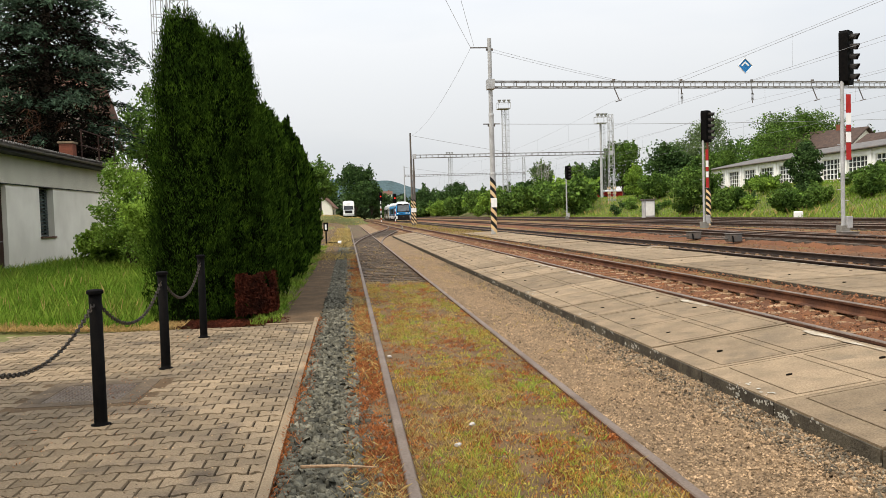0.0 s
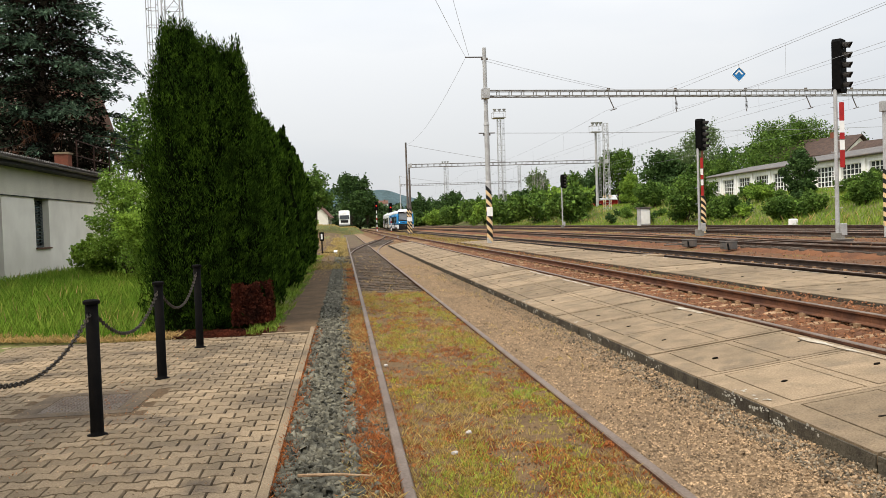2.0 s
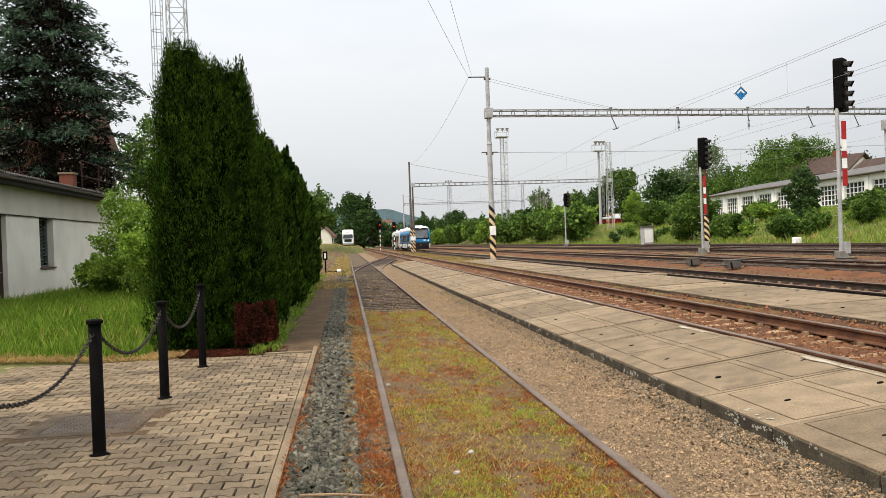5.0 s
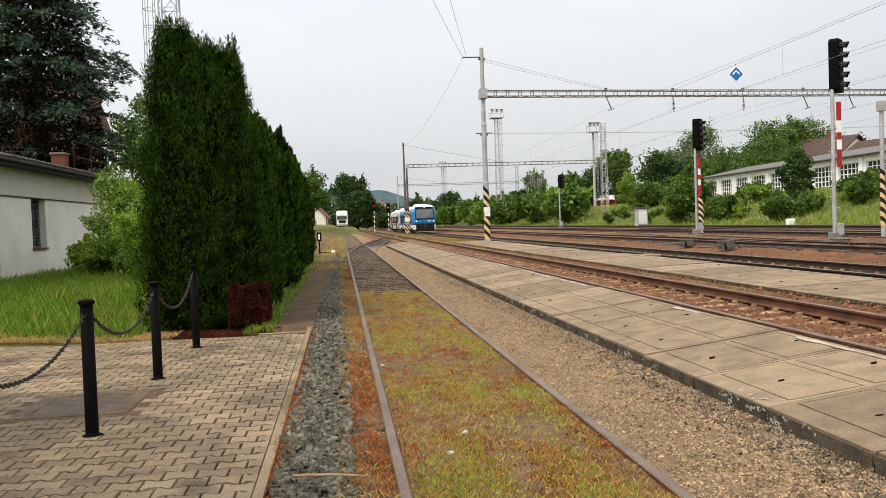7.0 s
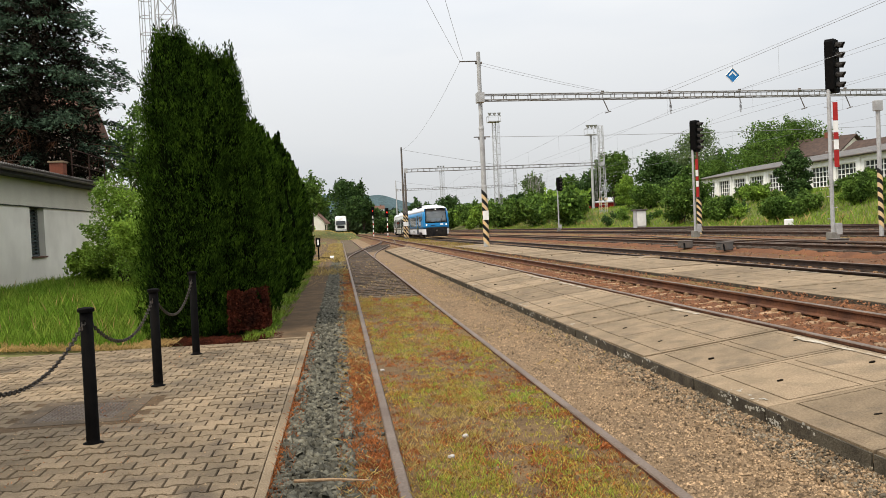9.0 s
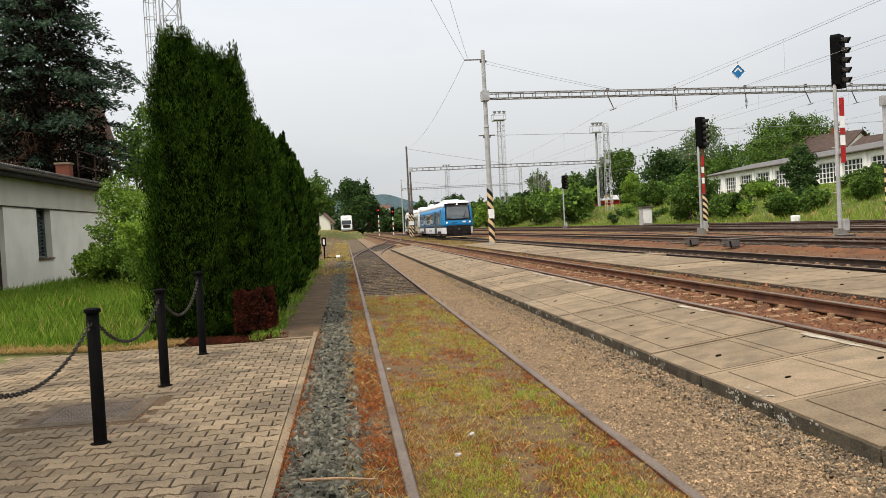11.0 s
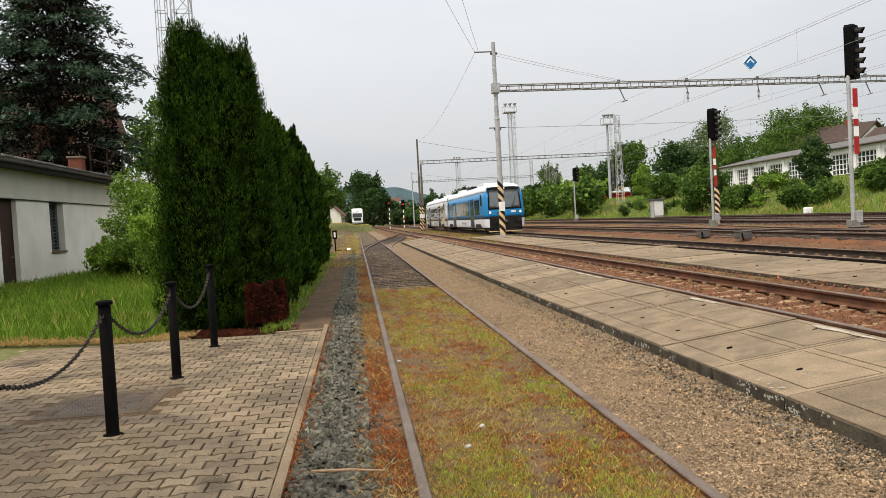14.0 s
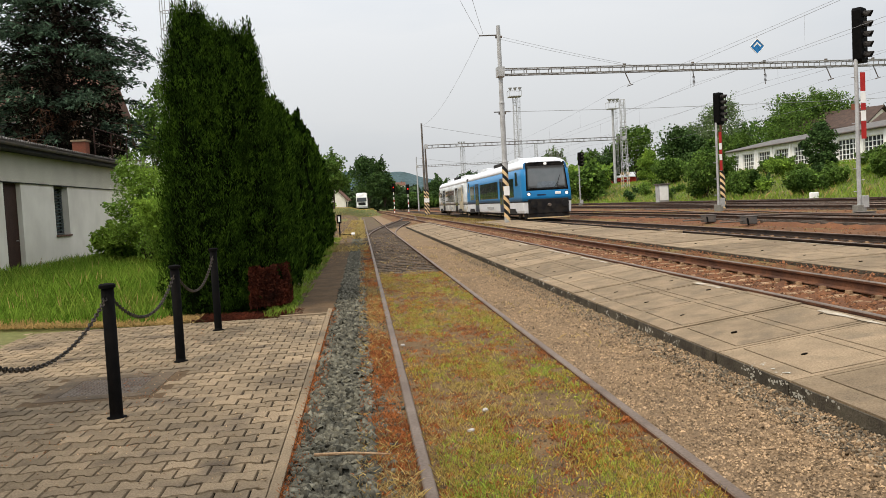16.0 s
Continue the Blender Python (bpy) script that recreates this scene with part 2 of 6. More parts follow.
LEAF_LIGHT = material("fresh_shrub_foliage", (0.28, 0.42, 0.06), 0.7, rgb2=(0.15, 0.26, 0.045), scale=0.8, fine=8, bump=0.1, islands=0.5, thin=0.35, spec=0.05)
BLOSSOM = material("white_blossom", (0.75, 0.75, 0.62), 0.9, fine=0, bump=0, thin=0.2)
LEAF_DARK = material("dark_tree_foliage", (0.075, 0.135, 0.035), 0.75, rgb2=(0.045, 0.09, 0.025), scale=0.4, fine=5, bump=0.1, islands=0.55, thin=0.2, spec=0.1)
LEAF_PALE = material("willow_foliage", (0.18, 0.25, 0.1), 0.75, rgb2=(0.13, 0.19, 0.07), scale=0.4, fine=5, bump=0.1, islands=0.45, thin=0.3, spec=0.1)
WOODS = material("far_woods", (0.05, 0.085, 0.035), 0.95, rgb2=(0.075, 0.115, 0.05), scale=0.12, fine=0.9, bump=0.8, islands=0.4, spec=0.05)
# distance haze is mixed into this blue-green base colour
HILL = material("hazy_hill", (0.085, 0.13, 0.145), 1.0, rgb2=(0.065, 0.1, 0.105), scale=0.02, fine=0.15, bump=0.0)
GRASS = material("green_grass", (0.16, 0.275, 0.03), 0.8, rgb2=(0.25, 0.31, 0.05), scale=0.8, fine=0, bump=0, islands=0.5, thin=0.35, spec=0.05)
GRASS_DEEP = material("deep_green_grass", (0.1, 0.2, 0.018), 0.8, rgb2=(0.2, 0.3, 0.04), scale=1.3, fine=0, bump=0, islands=0.5, thin=0.35, spec=0.05)
GRASS_DRY = material("straw_grass", (0.5, 0.36, 0.14), 0.85, rgb2=(0.38, 0.28, 0.09), scale=1.2, fine=0, bump=0, islands=0.5, thin=0.3, spec=0.05)
STRAW = material("bleached_orange_straw", (0.58, 0.38, 0.16), 0.9, rgb2=(0.46, 0.33, 0.13), scale=2, fine=0, bump=0, islands=0.4, thin=0.3, spec=0.0)
WEED_RED = material("russet_dry_weed", (0.46, 0.165, 0.055), 0.9, rgb2=(0.26, 0.095, 0.04), scale=7, fine=0, bump=0, islands=0.6, thin=0.25, spec=0.0)
MOSS = material("yellow_green_moss_plants", (0.42, 0.38, 0.07), 0.85, rgb2=(0.52, 0.32, 0.08), scale=1.0, fine=0, bump=0, islands=0.55, thin=0.35, spec=0.05)
TRAIN_BLUE = material("blue_train_paint", (0.01, 0.18, 0.415), 0.35, rgb2=(0.01, 0.16, 0.37), scale=0.6, fine=0, bump=0, spec=0.25)
TRAIN_WHITE = material("white_train_paint", (0.74, 0.75, 0.77), 0.35, rgb2=(0.66, 0.67, 0.69), scale=0.8, fine=0, bump=0, spec=0.5)
TRAIN_GREY = material("grey_wrap_film", (0.66, 0.67, 0.66), 0.3, rgb2=(0.3, 0.31, 0.3), scale=0.9, fine=0, bump=0, rgb3=(0.42, 0.34, 0.2), scale3=0.8, level3=0.62)
TRAIN_DARK = material("dark_underframe", (0.012, 0.012, 0.014), 0.7, 0.0, rgb2=(0.03, 0.026, 0.022), scale=3, fine=0, bump=0.1, spec=0.1)
TRAIN_NAVY = material("navy_door_paint", (0.025, 0.04, 0.075), 0.35, fine=0, bump=0)
SIGN_BLUE = material("blue_sign_enamel", (0.03, 0.2, 0.48), 0.4, fine=0, bump=0)
LAMP_ON = glow("headlight_glow", (1.0, 0.97, 0.9), 0.8)
LAMP_RED = glow("red_signal_glow", (1.0, 0.04, 0.02), 0.4)
LENS_DARK = material("dark_lens", (0.02, 0.02, 0.022), 0.15, fine=0, bump=0)


# ---- mesh helpers ----
def part(name, bm, mat, parent=None, label="", smooth=False):
    me = bpy.data.meshes.new(name)
    bm.to_mesh(me)
    bm.free()
    mats = mat if isinstance(mat, (list, tuple)) else [mat]
    for m in mats:
        me.materials.append(m)
    if smooth:
        me.shade_smooth()
    ob = new(name, me)
    ob.parent = parent
    return tagged(ob, label)


def thing(name, label, category, at=None, group="", kind=""):
    e = new(name)
    e.empty_display_size = 0.2
    if at is not None:
        e.matrix_basis = at
    return tagged(e, label, category, group, kind)


def box(bm, x0, x1, y0, y1, z0, z1, bev=0.0, mi=0, tilt=0.0):
    vs = [bm.verts.new((x, y, z + tilt * (x - x0))) for z in (z0, z1) for y in (y0, y1) for x in (x0, x1)]
    fs = [bm.faces.new([vs[i] for i in q]) for q in ((0, 2, 3, 1), (4, 5, 7, 6), (0, 1, 5, 4), (2, 6, 7, 3), (0, 4, 6, 2), (1, 3, 7, 5))]
    for q in fs:
        q.material_index = mi
    if bev:
        es = list({e for q in fs for e in q.edges})
        bmesh.ops.bevel(bm, geom=es, offset=bev, segments=2, profile=0.6, affect="EDGES")
    return bm


def bar(bm, p, q, r0, r1=None, seg=8, mi=0, caps=True):
    """A round bar from p to q."""
    p, q = Vector(p), Vector(q)
    r1 = r0 if r1 is None else r1
    d = q - p
    rot = d.to_track_quat("Z", "Y").to_matrix()
    rings = []
    for o, r in ((p, r0), (q, r1)):
        rings.append([bm.verts.new(o + rot @ Vector((r * math.cos(a), r * math.sin(a), 0))) for a in (2 * math.pi * i / seg for i in range(seg))])
    for i in range(seg):
        bm.faces.new((rings[0][i], rings[0][(i + 1) % seg], rings[1][(i + 1) % seg], rings[1][i])).material_index = mi
    if caps:
        bm.faces.new(rings[0][::-1]).material_index = mi
        bm.faces.new(rings[1]).material_index = mi
    return bm


def rod(bm, p, q, w):
    """A square bar, for lattices."""
    return bar(bm, p, q, w * 0.7, seg=4)


def lathe(bm, prof, seg=20, at=(0, 0, 0), mi=0):
    """A turned shape from (radius, height) pairs."""
    rings = [[bm.verts.new((at[0] + r * math.cos(2 * math.pi * i / seg), at[1] + r * math.sin(2 * math.pi * i / seg), at[2] + z)) for i in range(seg)] for r, z in prof]
    for a, b in zip(rings, rings[1:]):
        for i in range(seg):
            bm.faces.new((a[i], a[(i + 1) % seg], b[(i + 1) % seg], b[i])).material_index = mi
    bm.faces.new(rings[0][::-1]).material_index = mi
    bm.faces.new(rings[-1]).material_index = mi
    return bm


def loft(bm, rings, closed=True, cap=True, mi=0):
    vs = [[bm.verts.new(p) for p in ring] for ring in rings]
    n = len(vs[0])
    for a, b in zip(vs, vs[1:]):
        for i in range(n if closed else n - 1):
            bm.faces.new((a[i], a[(i + 1) % n], b[(i + 1) % n], b[i])).material_index = mi
    if cap:
        bm.faces.new(vs[0][::-1]).material_index = mi
        bm.faces.new(vs[-1]).material_index = mi
    return bm


def raw(name, verts, faces, mat, parent=None, label="", kind="", category=""):
    me = bpy.data.meshes.new(name)
    me.from_pydata(verts, [], faces)
    me.materials.append(mat)
    ob = new(name, me)
    ob.parent = parent
    return tagged(ob, label, category, "", kind)


rng = np.random.default_rng(7)


def quick(name, verts, faces, mat, parent=None, label="", kind="", category=""):
    """A mesh from arrays; faces all have the same number of corners."""
    verts, faces = np.asarray(verts, np.float32), np.asarray(faces, np.int32)
    me = bpy.data.meshes.new(name)
    n, k = faces.shape
    me.vertices.add(len(verts))
    me.vertices.foreach_set("co", verts.ravel())
    me.loops.add(n * k)
    me.loops.foreach_set("vertex_index", faces.ravel())
    me.polygons.add(n)
    me.polygons.foreach_set("loop_start", np.arange(0, n * k, k, dtype=np.int32))
    me.update(calc_edges=True)
    me.validate()
    me.materials.append(mat)
    ob = new(name, me)
    ob.parent = parent
    return tagged(ob, label, category, "", kind)


def unit(v):
    return v / np.maximum(np.linalg.norm(v, axis=1, keepdims=True), 1e-6)


def leaf_quads(c, size, up=None, flat=0.0, stretch=1.6):
    """Small bent leaves (two triangles folded at the rib) round the centres c."""
    n = len(c)
    a = unit(rng.normal(size=(n, 3))) if up is None else unit(up + rng.normal(size=(n, 3)) * 0.35)
    b = unit(np.cross(a, rng.normal(size=(n, 3))))
    if flat:
        b[:, 2] *= 1 - flat
        b = unit(b)
    s = size * rng.uniform(0.55, 1.35, (n, 1))
    nrm = np.cross(a, b)
    v = np.stack([c - a * s * stretch * 0.5, c + b * s * 0.5 + nrm * s * 0.12, c + a * s * stretch * 0.5, c - b * s * 0.5 + nrm * s * 0.12], 1)
    i = np.arange(n)[:, None] * 4
    return v.reshape(-1, 3), i + np.array([[0, 1, 2, 3]])


def blades(c, tall, wide, lean=0.5):
    """Grass blades standing at the points c."""
    n = len(c)
    az = rng.uniform(0, 2 * math.pi, n)
    h = tall * rng.uniform(0.4, 1.25, n)
    side = np.stack([np.cos(az), np.sin(az), np.zeros(n)], 1) * wide * 0.5
    ln = rng.normal(size=(n, 2)) * lean * h[:, None]
    top = c + np.column_stack([ln, h])
    mid = c + np.column_stack([ln * 0.35, h * 0.55])
    v = np.stack([c - side, c + side, mid + side * 0.8, top], 1)
    i = np.arange(n)[:, None] * 4
    return v.reshape(-1, 3), i + np.array([[0, 1, 2, 3]])


def stones(c, size):
    """Crushed stones: broken six-sided lumps, each squashed, chipped and tipped its own way."""
    n = len(c)
    base = np.array([[x, y, z] for z in (-1, 1) for y in (-1, 1) for x in (-1, 1)], float)
    v = base[None] * rng.uniform(0.55, 1.1, (n, 8, 1)) + rng.normal(size=(n, 8, 3)) * 0.2
    v *= (size * rng.uniform(0.55, 1.25, (n, 1)))[:, None] * np.array([1, 0.76, 0.55]) * 0.42
    q = unit(rng.normal(size=(n, 4)) * np.array([1.0, 0.35, 0.35, 1.0]))
    w, xyz = q[:, None, :1], np.repeat(q[:, None, 1:], 8, 1)
    v = v + 2 * np.cross(xyz, np.cross(xyz, v) + w * v) + c[:, None]
    f = np.array([[4, 5, 7, 6], [0, 1, 5, 4], [2, 6, 7, 3], [0, 4, 6, 2], [1, 3, 7, 5]])
    return v.reshape(-1, 3), (np.arange(n)[:, None, None] * 8 + f[None]).reshape(-1, 4)


def pebbles(c, size):
    """Small chipped stones, their buried undersides left open."""
    n = len(c)
    base = np.array([[1, 0, -0.35], [0, 1, -0.35], [-1, 0, -0.35], [0, -1, -0.35], [0.1, 0, 1]], float)
    v = base[None] * rng.uniform(0.6, 1.2, (n, 5, 1)) + rng.normal(size=(n, 5, 3)) * 0.25
    v *= (size * rng.uniform(0.5, 1.3, (n, 1)))[:, None] * np.array([1, 1, 0.75]) * 0.5
    ang = rng.uniform(0, 2 * math.pi, n)
    ca, sa = np.cos(ang)[:, None], np.sin(ang)[:, None]
    v = np.stack([v[:, :, 0] * ca - v[:, :, 1] * sa, v[:, :, 0] * sa + v[:, :, 1] * ca, v[:, :, 2]], 2) + c[:, None]
    f = np.array([[0, 1, 4], [1, 2, 4], [2, 3, 4], [3, 0, 4]])
    return v.reshape(-1, 3), (np.arange(n)[:, None, None] * 5 + f[None]).reshape(-1, 3)


def scatter(n, x0, x1, y0, y1, near=1.0):
    """Points on the ground, denser towards y0 by the power near."""
    u = rng.uniform(0, 1, n)
    y = y0 * (y1 / y0) ** u if near > 0 else y0 + (y1 - y0) * u
    x = rng.uniform(x0, x1, n)
    return x, y


def level(x):
    """Ground level: flat by the siding, rising across the yard, then a bank."""
    xs = [-400, -40, -12, -7, -3.2, -0.6, 2.0, 3.1, 4.6, 6.4, 6.95, 8.9, 11.6, 16, 25, 27.5, 36, 60, 140, 400]
    zs = [6.0, 1.0, 0.2, 0.12, -0.06, -0.1, -0.1, -0.08, 0.0, 0.02, 0.17, 0.1, 0.08, 0.42, 0.6, 0.95, 2.9, 4.2, 12, 34]
    return np.interp(x, xs, zs)


def clumped(n, x0, x1, y0, y1, amount=0.5, s=1.2):
    """Scattered points thinned by a noise, so that they stand in patches."""
    x, y = scatter(n, x0, x1, y0, y1)
    far = 1.0 if x1 - x0 > 2 else 0.45
    keep = np.array([noise.noise((a * s * (2 - far), b * s * far, 3.1)) for a, b in zip(x, y)]) > rng.normal(size=n) * 0.25 + (amount - 0.5)
    return x[keep], y[keep]


def tufts(n, per, x0, x1, y0, y1, amount, s, wide=0.022):
    """Blades in small tufts, the tufts themselves in patches."""
    x, y = clumped(n, x0, x1, y0, y1, amount, s)
    size = wide * rng.uniform(0.5, 1.5, len(x))
    x, y, size = np.repeat(x, per), np.repeat(y, per), np.repeat(size, per)
    return np.clip(x + rng.normal(size=len(x)) * size, x0, x1), y + rng.normal(size=len(y)) * size


# ---- ground ----
def sheet(name, xs, ys, mat, lift=0.0, label="", rough=0.0, category="ground", zf=None):
    xs, ys = np.asarray(xs, float), np.asarray(ys, float)
    X, Y = np.meshgrid(xs, ys)
    Z = (level(X) if zf is None else zf(X, Y)) + lift
    if rough:
        Z = Z + rng.normal(size=Z.shape) * rough
    v = np.stack([X, Y, Z], 2).reshape(-1, 3)
    nx, ny = len(xs), len(ys)
    i = (np.arange(ny - 1)[:, None] * nx + np.arange(nx - 1)[None]).ravel()
    f = np.stack([i, i + 1, i + 1 + nx, i + nx], 1)
    return quick(name, v, f, mat, label=label, kind="structure", category=category)


def mound(X, Y):
    """The ground, with the raised road end and the hills far behind the siding."""
    rise = np.clip((Y - 105) / 45, 0, 1) * 0.5 * np.clip((-0.4 - X) / 1.5, 0, 1)
    rise = (rise + np.clip((Y - 151) / 5, 0, 1) * 1.3 * np.clip((3.8 - X) / 1.5, 0, 1)) * np.clip((X + 60) / 30, 0, 1)
    return level(X) + rise - 0.06


sheet("ground", [-2500, -900, -400, -150, -60, -40, -25, -12, -9, -7, -5, -3.2, -2, -0.6, 0, 2, 3.1, 4, 4.6, 6.6, 8.9, 11.6, 16, 20, 25, 27.5, 30, 33, 36, 45, 60, 90, 140, 250, 400, 900, 2500],
      [-400, -100, -30, -8, 0, 4, 8, 12, 16, 20, 26, 34, 44, 60, 80, 100, 120, 130, 140, 151, 156, 170, 200, 260, 400, 700, 1500, 3500], EARTH,
      label="green meadow soil with short grass", zf=mound)
sheet("yard", [3.05, 4.6, 6.4, 6.95, 8.9, 11.6, 14, 16, 19, 22, 25.2], np.concatenate([np.arange(-8, 60, 2.0), np.arange(60, 320, 8.0)]), YARD, 0.0,
      label="rust-brown gravel of the railway yard", category="gravel")
sheet("siding_bed", np.arange(-0.1, 1.81, 0.1), np.concatenate([np.arange(-8, 2, 1.0), np.arange(2, 19.2, 0.12)]), SIDING, 0.028,
      label="earth between siding rails, overgrown with dry moss", rough=0.005, category="track bed")
sheet("cinder_bed", np.arange(-0.1, 2.01, 0.15), np.concatenate([np.arange(19.1, 40, 0.3), np.arange(40, 160, 2.0)]), CINDER, -0.045,
      label="dark cinder ballast between decayed siding sleepers", rough=0.012, category="track bed")
sheet("running_bed", np.arange(4.66, 6.5, 0.09), np.concatenate([np.arange(2, 24, 0.15), np.arange(24, 60, 0.6)]), BALLAST, 0.03,
      label="rusty ballast bed of the running line", rough=0.02, category="track bed")
sheet("siding_margin", np.arange(-7, -0.05, 0.6), np.arange(40, 152, 4.0), DIRT, 0.03, label="bare brown dirt beside the far siding", rough=0.02, category="ground", zf=mound)
sheet("gravel_strip", np.arange(1.82, 3.16, 0.1), np.concatenate([np.arange(-8, 2, 1.0), np.arange(2, 20, 0.15), np.arange(20, 160, 1.0)]), TAN_GRAVEL, 0.012,
      label="fine tan gravel between siding and platform", rough=0.004, category="gravel")
# bed colour stands for the shade down between the stones
sheet("ballast_strip", np.arange(-0.46, 0.0, 0.09), np.concatenate([np.arange(-8, 2, 1.0), np.arange(2, 20, 0.15), np.arange(20, 60, 1.0)]), JOINT_AND_SHADE, 0.02,
      label="near-black bed, shade between the ballast stones", rough=0.01, category="gravel")
sheet("dirt_path", np.arange(-1.15, -0.44, 0.1), np.concatenate([np.arange(12.4, 20, 0.2), np.arange(20, 50, 1.0)]), DIRT, 0.03,
      label="trodden brown dirt path along the hedge", rough=0.006, category="path")

sheet("yard_bed", np.arange(14.7 - 1.9, 14.7 + 1.95, 0.2), np.concatenate([np.arange(6, 60, 0.5), np.arange(60, 200, 4.0)]), BALLAST, 0.0,
      label="rusty ballast bed of the yard track", rough=0.02, category="track bed", zf=lambda X, Y: 0.31 - 0.35 * np.clip(np.abs(X - 14.7) - 1.25, 0, 1))

# ---- rails ----
PROFILE = [(-0.068, -0.150), (0.068, -0.150), (0.068, -0.138), (0.012, -0.118), (0.010, -0.045), (0.034, -0.034), (0.036, -0.008), (0.028, 0.0), (-0.028, 0.0), (-0.036, -0.008), (-0.034, -0.034), (-0.010, -0.045), (-0.012, -0.118), (-0.068, -0.138)]


def rail(name, line, parent, label="", mats=None):
    """A rail with foot, web and head along a line of (x, y, z of its head)."""
    bm = bmesh.new()
    rings = []
    for i, p in enumerate(line):
        a, b = Vector(line[max(i - 1, 0)]), Vector(line[min(i + 1, len(line) - 1)])
        d = (b - a).normalized()
        side = Vector((d.y, -d.x, 0)).normalized()
        rings.append([Vector(p) + side * u + Vector((0, 0, w)) for u, w in PROFILE])
    loft(bm, rings)
    bmesh.ops.recalc_face_normals(bm, faces=bm.faces)
    bm.normal_update()
    for q in bm.faces:
        if q.normal.z > 0.5 and q.calc_center_median().z > line[0][2] - 0.03:
            q.material_index = 1
    return part(name, bm, mats or [RAIL, RAIL_TOP], parent, label)


def sleeper_mesh(wood):
    bm = bmesh.new()
    if wood:
        box(bm, -1.25, 1.25, -0.13, 0.13, -0.14, 0.0)
    else:
        for s in (-1, 1):
            vs = [(s * 0.35, -0.11, -0.035), (s * 1.22, -0.14, 0.0), (s * 1.22, 0.14, 0.0), (s * 0.35, 0.11, -0.035)]
            top = [bm.verts.new(v) for v in vs]
            low = [bm.verts.new((v[0], v[1] * 1.2, -0.2)) for v in vs]
            bm.faces.new(top if s > 0 else top[::-1])
            for i in range(4):
                bm.faces.new((low[i], low[(i + 1) % 4], top[(i + 1) % 4], top[i]) if s > 0 else (top[i], top[(i + 1) % 4], low[(i + 1) % 4], low[i]))
        box(bm, -0.36, 0.36, -0.1, 0.1, -0.2, -0.04)
        for s in (-1, 1):
            for o in (-0.13, 0.13):
                box(bm, s * 0.75 + o - 0.025, s * 0.75 + o + 0.025, -0.04, 0.04, -0.02, 0.028)
    me = bpy.data.meshes.new("sleeper")
    bm.to_mesh(me)
    bm.free()
    me.materials.append(SLEEPER_WOOD if wood else SLEEPER_CONC)
    return me


WOOD_SLEEPER, CONC_SLEEPER = sleeper_mesh(True), sleeper_mesh(False)


def track(label, centre, y0, y1, top, wood, s0, s1, near=None, lift=0.0, mats=None):
    """Two rails on sleepers, straight or along the function centre(y)."""
    t = thing("railway_track", label, "railway track", group="tracks of the yard")
    ys = [y0, y1] if near is None else list(np.linspace(y0, y1, 26))
    if not callable(top):
        top = lambda y, z=top: z
    for s in (-0.753, 0.753):
        rail("rail", [(centre(y) + s, y, top(y)) for y in ys], t, "rusty rail with a worn head", mats)
    y = s0
    while y < s1:
        ob = new("sleeper", WOOD_SLEEPER if wood else CONC_SLEEPER)
        ob.parent = t
        ob.matrix_basis = pose(centre(y) + rng.normal() * 0.01, y, top(y) - 0.155 + lift + (0.0 if not wood else 0.03 + 0.012 * rng.random()), 0, 0, rng.normal() * 0.6)
        y += 0.61
    return t


S_SIDING, S_TWO, S_THREE, S_FOUR, S_FIVE, S_SIX = 1.07, 5.47, 10.5, 14.7, 19.2, 23.4
track("rusty siding with dark timber sleepers, overgrown with moss", lambda y: S_SIDING, -5, 118, -0.042, True, 17.5, 60, lift=0.055)
track("running line with rusty rails and dusty concrete sleepers", lambda y: S_TWO, -6, 330, 0.24, False, 2, 75)
track("running line on which the railcar runs", lambda y: S_THREE, -6, 330, 0.27, False, 4, 60, mats=[RAIL_SHADED, RAIL_TOP])
track("yard track with dark timber sleepers", lambda y: S_FOUR, -6, 330, 0.46, True, 8, 60, mats=[RAIL_DARK, RAIL_TOP])
track("yard track with rusty rails behind the signals", lambda y: S_FIVE, -6, 330, 0.62, True, 14, 60, mats=[RAIL_DARK, RAIL_TOP])
track("outermost yard track below the grassy bank", lambda y: S_SIX, -6, 330, 0.72, True, 20, 60, mats=[RAIL_DARK, RAIL_TOP])


def ease(a, b, y0, y1):
    def c(y):
        u = min(max((y - y0) / (y1 - y0), 0), 1)
        return a + (b - a) * (u * u * (3 - 2 * u))
    return c


track("turnout branch from siding to the first running line", ease(S_SIDING, S_TWO, 43, 100), 46, 100, lambda y: float(np.interp(y, (46, 55, 100), (-0.035, -0.03, 0.22))), True, 48, 80, near=True, lift=0.04)
track("connecting track that crosses towards the outer yard tracks", ease(S_FOUR, S_FIVE, 20, 62), 20, 62, 0.48, True, 24, 55, near=True, mats=[RAIL_DARK, RAIL_TOP])
track("connecting track between two outer yard tracks", ease(S_FIVE, S_SIX, 26, 70), 26, 70, 0.63, True, 28, 60, near=True, mats=[RAIL_DARK, RAIL_TOP])


